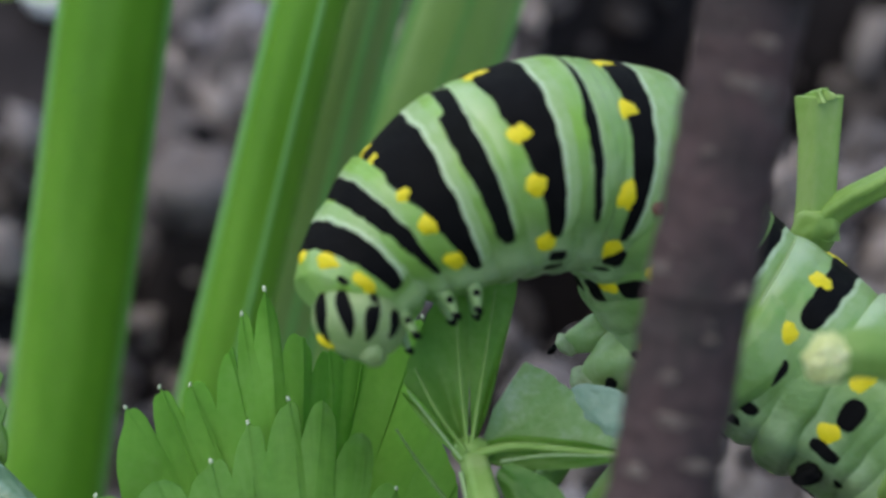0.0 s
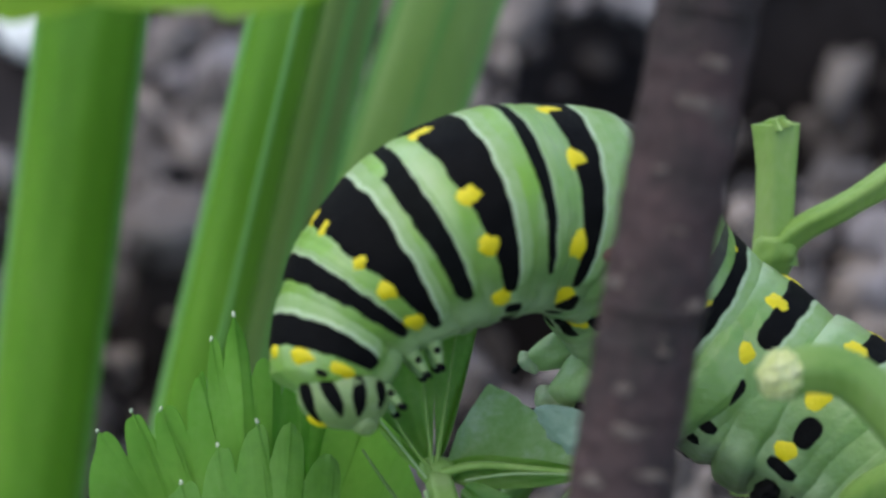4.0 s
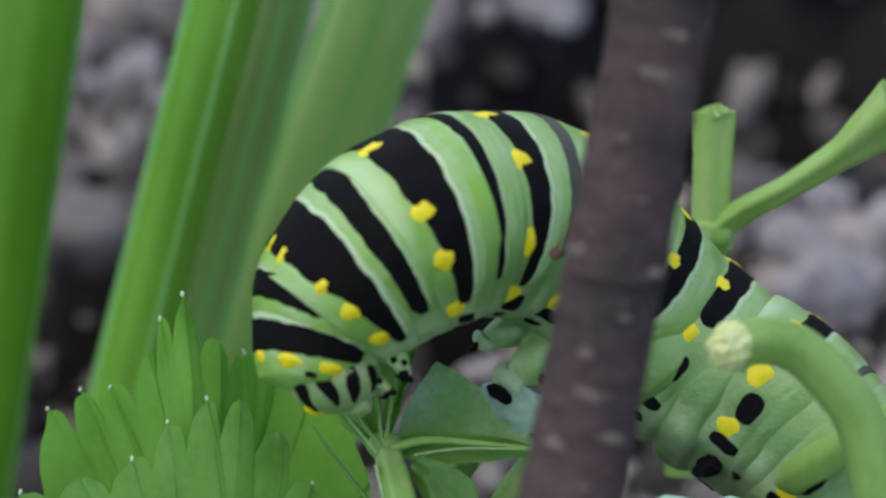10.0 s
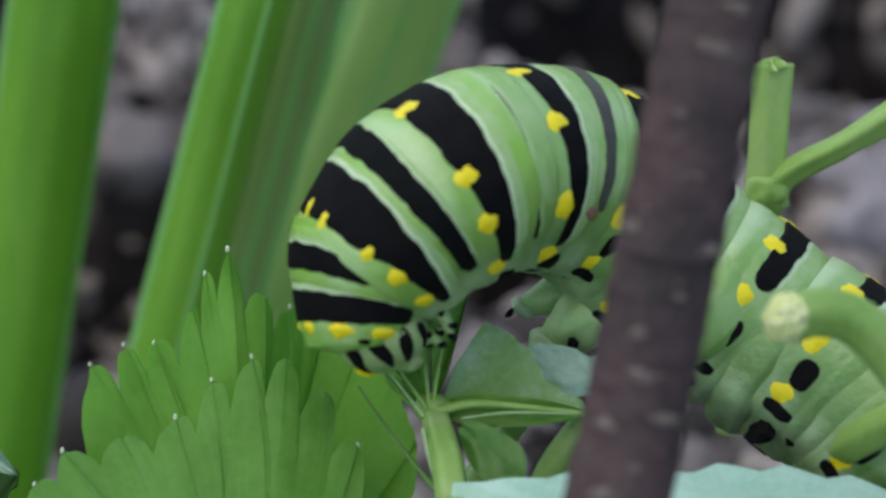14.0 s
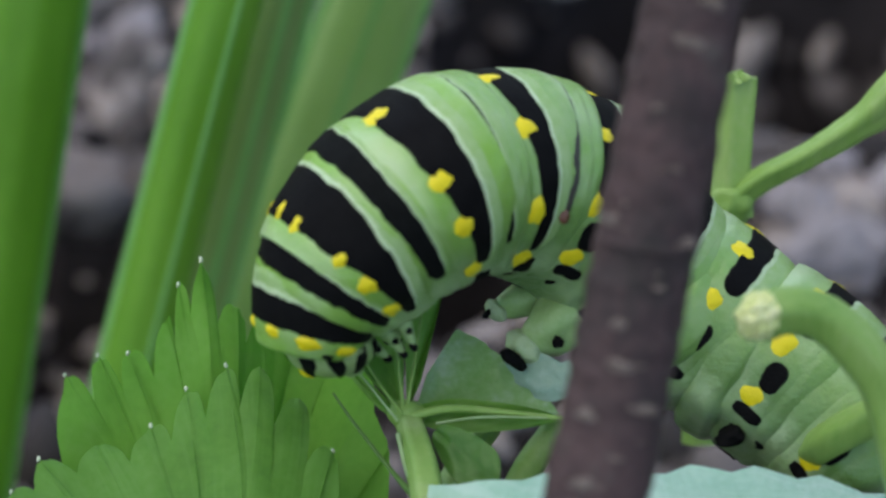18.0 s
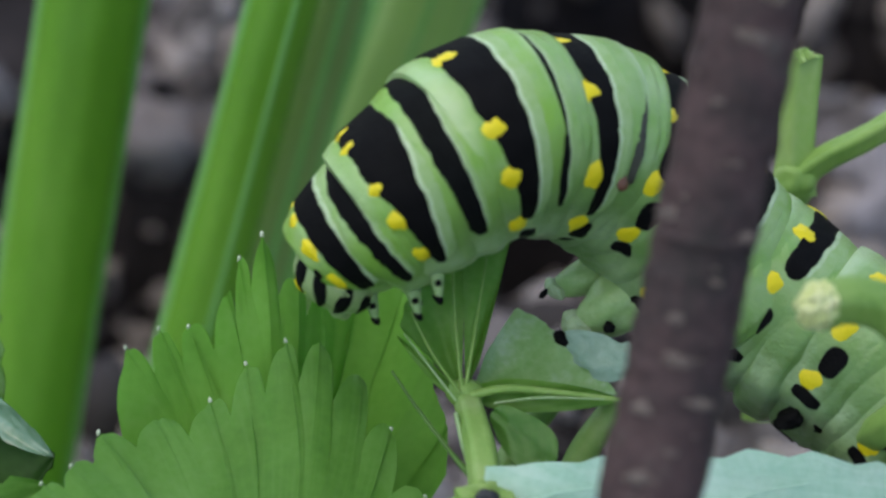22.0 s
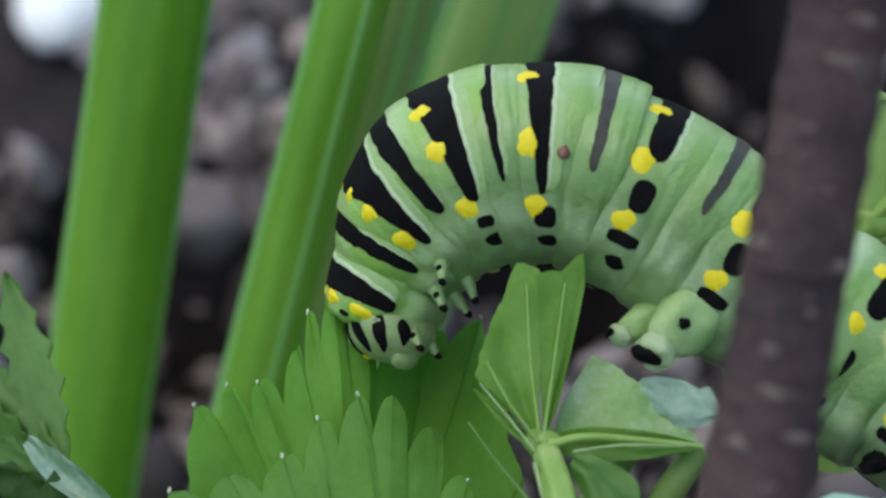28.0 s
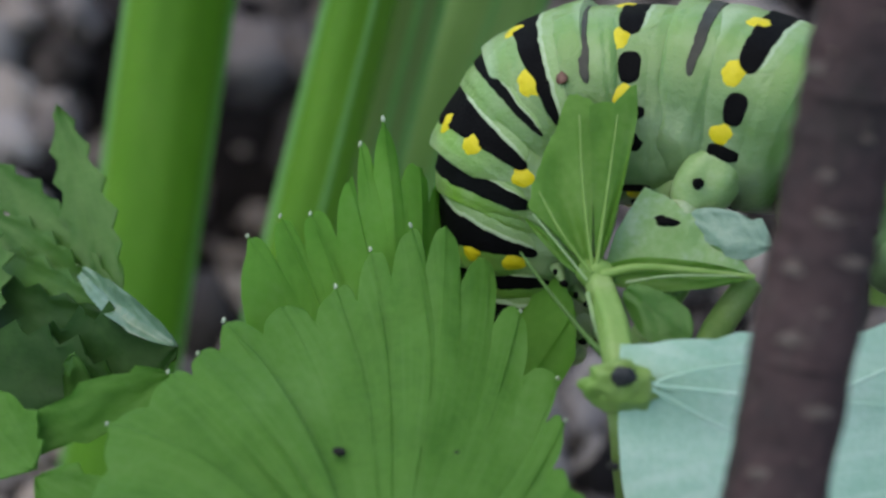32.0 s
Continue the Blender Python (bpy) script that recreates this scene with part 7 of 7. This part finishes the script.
    walk(SEG["ring_10"], [
        (0, pose(-0.00417, 0.00082, 0.00433, 39.1, -58.3, 160.7)), (0.5, pose(-0.00422, 0.00080, 0.00431, 39.0, -58.3, 160.8)), (1, pose(-0.00434, 0.00073, 0.00424, 38.7, -58.2, 161.2)),
        (1.5, pose(-0.00428, 0.00072, 0.00433, 37.7, -58.2, 162.3)), (2, pose(-0.00425, 0.00055, 0.00439, 35.9, -58.1, 164.4)), (2.5, pose(-0.00421, 0.00033, 0.00451, 33.6, -57.9, 167.2)),
        (4.5, pose(-0.00412, -0.00026, 0.00530, 23.5, -57.0, 179.3)), (5, pose(-0.00427, -0.00040, 0.00526, 22.6, -56.8, -179.6)), (5.5, pose(-0.00405, -0.00047, 0.00535, 21.5, -56.6, -178.2)),
        (6, pose(-0.00415, -0.00065, 0.00536, 20.3, -56.4, -176.7)), (6.5, pose(-0.00411, -0.00067, 0.00554, 18.9, -56.2, -174.8)), (7, pose(-0.00449, -0.00093, 0.00547, 16.4, -55.9, -171.6)),
        (7.5, pose(-0.00388, -0.00119, 0.00598, 13.9, -55.5, -167.7)), (8, pose(-0.00354, -0.00156, 0.00637, 16.1, -55.0, -166.7)), (8.5, pose(-0.00374, -0.00114, 0.00610, 25.6, -54.4, -171.2)),
        (9, pose(-0.00438, -0.00065, 0.00594, 35.7, -52.8, -177.1)), (9.5, pose(-0.00383, -0.00063, 0.00571, 39.9, -50.4, 179.8)), (10, pose(-0.00391, -0.00050, 0.00559, 39.4, -47.8, 178.9)),
        (10.5, pose(-0.00393, -0.00035, 0.00551, 37.8, -45.3, 178.5)), (11, pose(-0.00420, -0.00016, 0.00549, 36.9, -43.6, 177.9)), (11.5, pose(-0.00409, -0.00002, 0.00542, 36.9, -43.1, 176.8)),
        (12, pose(-0.00412, 0.00010, 0.00535, 37.7, -43.4, 175.4)), (12.5, pose(-0.00414, 0.00030, 0.00527, 38.8, -43.9, 173.7)), (13, pose(-0.00418, 0.00044, 0.00511, 40.1, -44.4, 171.8)),
        (13.5, pose(-0.00414, 0.00049, 0.00485, 41.4, -44.8, 170.0)), (14, pose(-0.00447, 0.00058, 0.00466, 42.3, -45.0, 169.0)), (14.5, pose(-0.00425, 0.00059, 0.00480, 42.8, -44.8, 168.7)),
        (16.5, pose(-0.00374, -0.00002, 0.00561, 43.0, -39.6, 176.6)), (17, pose(-0.00366, -0.00023, 0.00548, 44.4, -40.8, 176.6)), (17.5, pose(-0.00410, -0.00008, 0.00554, 46.7, -43.0, 175.8)),
        (18, pose(-0.00439, -0.00010, 0.00533, 48.7, -44.8, 174.3)), (18.5, pose(-0.00423, 0.00036, 0.00545, 49.0, -44.7, 172.7)), (19, pose(-0.00416, 0.00062, 0.00529, 48.0, -43.1, 171.2)),
        (19.5, pose(-0.00410, 0.00087, 0.00512, 46.7, -41.4, 169.9)), (20, pose(-0.00409, 0.00113, 0.00493, 45.8, -40.7, 168.8)), (20.5, pose(-0.00402, 0.00099, 0.00516, 45.9, -41.6, 168.0)),
        (21, pose(-0.00423, 0.00067, 0.00518, 46.5, -43.5, 167.3)), (21.5, pose(-0.00418, 0.00048, 0.00535, 47.2, -45.5, 166.6)), (22, pose(-0.00422, 0.00008, 0.00526, 47.4, -46.4, 166.0)),
        (22.5, pose(-0.00387, 0.00023, 0.00566, 46.9, -45.5, 165.7)), (23, pose(-0.00396, 0.00013, 0.00573, 45.8, -43.4, 165.6)), (23.5, pose(-0.00425, 0.00025, 0.00608, 45.3, -41.2, 165.6)),
        (24, pose(-0.00437, 0.00027, 0.00631, 48.3, -39.5, 165.4)), (24.5, pose(-0.00516, 0.00043, 0.00589, 55.7, -38.4, 165.1)), (25, pose(-0.00629, 0.00043, 0.00527, 63.6, -37.5, 164.4)),
        (25.5, pose(-0.00572, 0.00054, 0.00570, 67.9, -36.5, 163.3)), (26, pose(-0.00629, 0.00053, 0.00585, 69.5, -35.4, 162.0)), (26.5, pose(-0.00589, 0.00083, 0.00598, 70.6, -34.6, 161.0)),
        (28.5, pose(-0.00627, 0.00216, 0.00406, 86.3, -25.1, 156.8)), (29, pose(-0.00682, 0.00230, 0.00394, 87.6, -23.9, 155.5)), (29.5, pose(-0.00639, 0.00213, 0.00414, 88.5, -22.1, 154.0)),
        (30, pose(-0.00705, 0.00193, 0.00438, 88.9, -19.2, 154.0)), (30.5, pose(-0.00661, 0.00189, 0.00393, 88.5, -15.2, 156.8)), (31, pose(-0.00690, 0.00162, 0.00318, 87.5, -10.7, 160.3)),
        (31.5, pose(-0.00643, 0.00152, 0.00243, 85.6, -6.8, 161.9)), (32, pose(-0.00752, 0.00196, 0.00238, 83.1, -3.4, 161.9))])
    walk(SEG["ring_11"], [
        (0, pose(-0.00308, 0.00033, 0.00289, 44.9, -37.5, 155.5)), (0.5, pose(-0.00311, 0.00032, 0.00288, 44.9, -37.4, 155.7)), (1, pose(-0.00325, 0.00023, 0.00280, 44.7, -37.5, 156.0)),
        (1.5, pose(-0.00314, 0.00026, 0.00290, 44.0, -38.0, 156.8)), (2, pose(-0.00312, 0.00014, 0.00297, 42.8, -39.0, 158.4)), (2.5, pose(-0.00309, -0.00000, 0.00307, 41.1, -40.2, 160.5)),
        (4.5, pose(-0.00300, -0.00040, 0.00368, 32.3, -45.6, 171.2)), (5, pose(-0.00311, -0.00051, 0.00365, 31.4, -45.9, 172.5)), (5.5, pose(-0.00295, -0.00054, 0.00374, 30.3, -46.4, 173.9)),
        (6, pose(-0.00302, -0.00067, 0.00376, 28.9, -47.0, 175.6)), (6.5, pose(-0.00299, -0.00070, 0.00389, 27.2, -47.8, 177.5)), (7, pose(-0.00331, -0.00092, 0.00381, 24.2, -49.7, -179.8)),
        (7.5, pose(-0.00278, -0.00101, 0.00427, 20.4, -52.8, -176.3)), (8, pose(-0.00249, -0.00122, 0.00461, 21.7, -55.2, -175.3)), (8.5, pose(-0.00265, -0.00098, 0.00439, 32.2, -54.8, -179.6)),
        (9, pose(-0.00317, -0.00075, 0.00419, 43.3, -52.4, 174.9)), (9.5, pose(-0.00269, -0.00068, 0.00413, 46.9, -50.0, 171.6)), (10, pose(-0.00271, -0.00059, 0.00408, 44.9, -48.3, 169.9)),
        (10.5, pose(-0.00267, -0.00049, 0.00406, 41.8, -46.8, 168.5)), (11, pose(-0.00279, -0.00035, 0.00407, 39.8, -45.4, 167.1)), (11.5, pose(-0.00274, -0.00025, 0.00399, 39.7, -44.3, 165.8)),
        (12, pose(-0.00278, -0.00018, 0.00393, 40.9, -43.2, 164.3)), (12.5, pose(-0.00280, -0.00004, 0.00384, 42.5, -41.9, 162.7)), (13, pose(-0.00286, 0.00005, 0.00370, 44.2, -40.4, 161.2)),
        (13.5, pose(-0.00286, 0.00008, 0.00351, 45.6, -38.9, 159.9)), (14, pose(-0.00317, 0.00007, 0.00329, 46.6, -38.0, 159.1)), (14.5, pose(-0.00294, 0.00012, 0.00346, 47.0, -38.0, 158.9)),
        (16.5, pose(-0.00244, -0.00026, 0.00420, 42.2, -47.7, 165.9)), (17, pose(-0.00237, -0.00038, 0.00414, 45.3, -47.7, 165.7)), (17.5, pose(-0.00275, -0.00032, 0.00407, 50.8, -47.0, 164.6)),
        (18, pose(-0.00311, -0.00039, 0.00381, 55.9, -45.7, 162.4)), (18.5, pose(-0.00290, -0.00004, 0.00394, 57.3, -44.1, 159.6)), (19, pose(-0.00282, 0.00015, 0.00385, 55.8, -42.3, 156.5)),
        (19.5, pose(-0.00273, 0.00035, 0.00378, 53.4, -40.7, 153.7)), (20, pose(-0.00269, 0.00055, 0.00366, 51.5, -39.8, 152.6)), (20.5, pose(-0.00269, 0.00043, 0.00378, 50.1, -40.1, 153.8)),
        (21, pose(-0.00284, 0.00018, 0.00379, 49.1, -41.1, 156.7)), (21.5, pose(-0.00285, 0.00002, 0.00388, 48.1, -42.2, 159.8)), (22, pose(-0.00302, -0.00037, 0.00374, 47.0, -43.3, 161.8)),
        (22.5, pose(-0.00267, -0.00023, 0.00413, 45.8, -44.4, 162.2)), (23, pose(-0.00270, -0.00030, 0.00424, 44.5, -45.5, 161.5)), (23.5, pose(-0.00281, -0.00024, 0.00451, 44.3, -46.2, 160.5)),
        (24, pose(-0.00285, -0.00023, 0.00471, 48.6, -45.7, 159.4)), (24.5, pose(-0.00349, -0.00014, 0.00433, 58.6, -43.5, 158.2)), (25, pose(-0.00472, -0.00013, 0.00381, 68.6, -39.9, 158.0)),
        (25.5, pose(-0.00395, -0.00013, 0.00418, 73.4, -36.0, 158.6)), (26, pose(-0.00452, -0.00017, 0.00431, 74.6, -32.9, 159.1)), (26.5, pose(-0.00401, 0.00001, 0.00441, 75.1, -30.9, 158.9)),
        (28.5, pose(-0.00424, 0.00105, 0.00308, 87.0, -19.4, 151.7)), (29, pose(-0.00486, 0.00111, 0.00297, 88.2, -18.5, 151.0)), (29.5, pose(-0.00432, 0.00097, 0.00321, 89.0, -17.5, 150.5)),
        (30, pose(-0.00494, 0.00088, 0.00360, 89.3, -16.1, 150.7)), (30.5, pose(-0.00442, 0.00080, 0.00316, 88.7, -13.9, 152.1)), (31, pose(-0.00487, 0.00074, 0.00274, 86.4, -10.9, 153.6)),
        (31.5, pose(-0.00429, 0.00070, 0.00225, 82.1, -7.3, 153.9)), (32, pose(-0.00521, 0.00118, 0.00239, 76.7, -3.7, 153.2))])


motions()
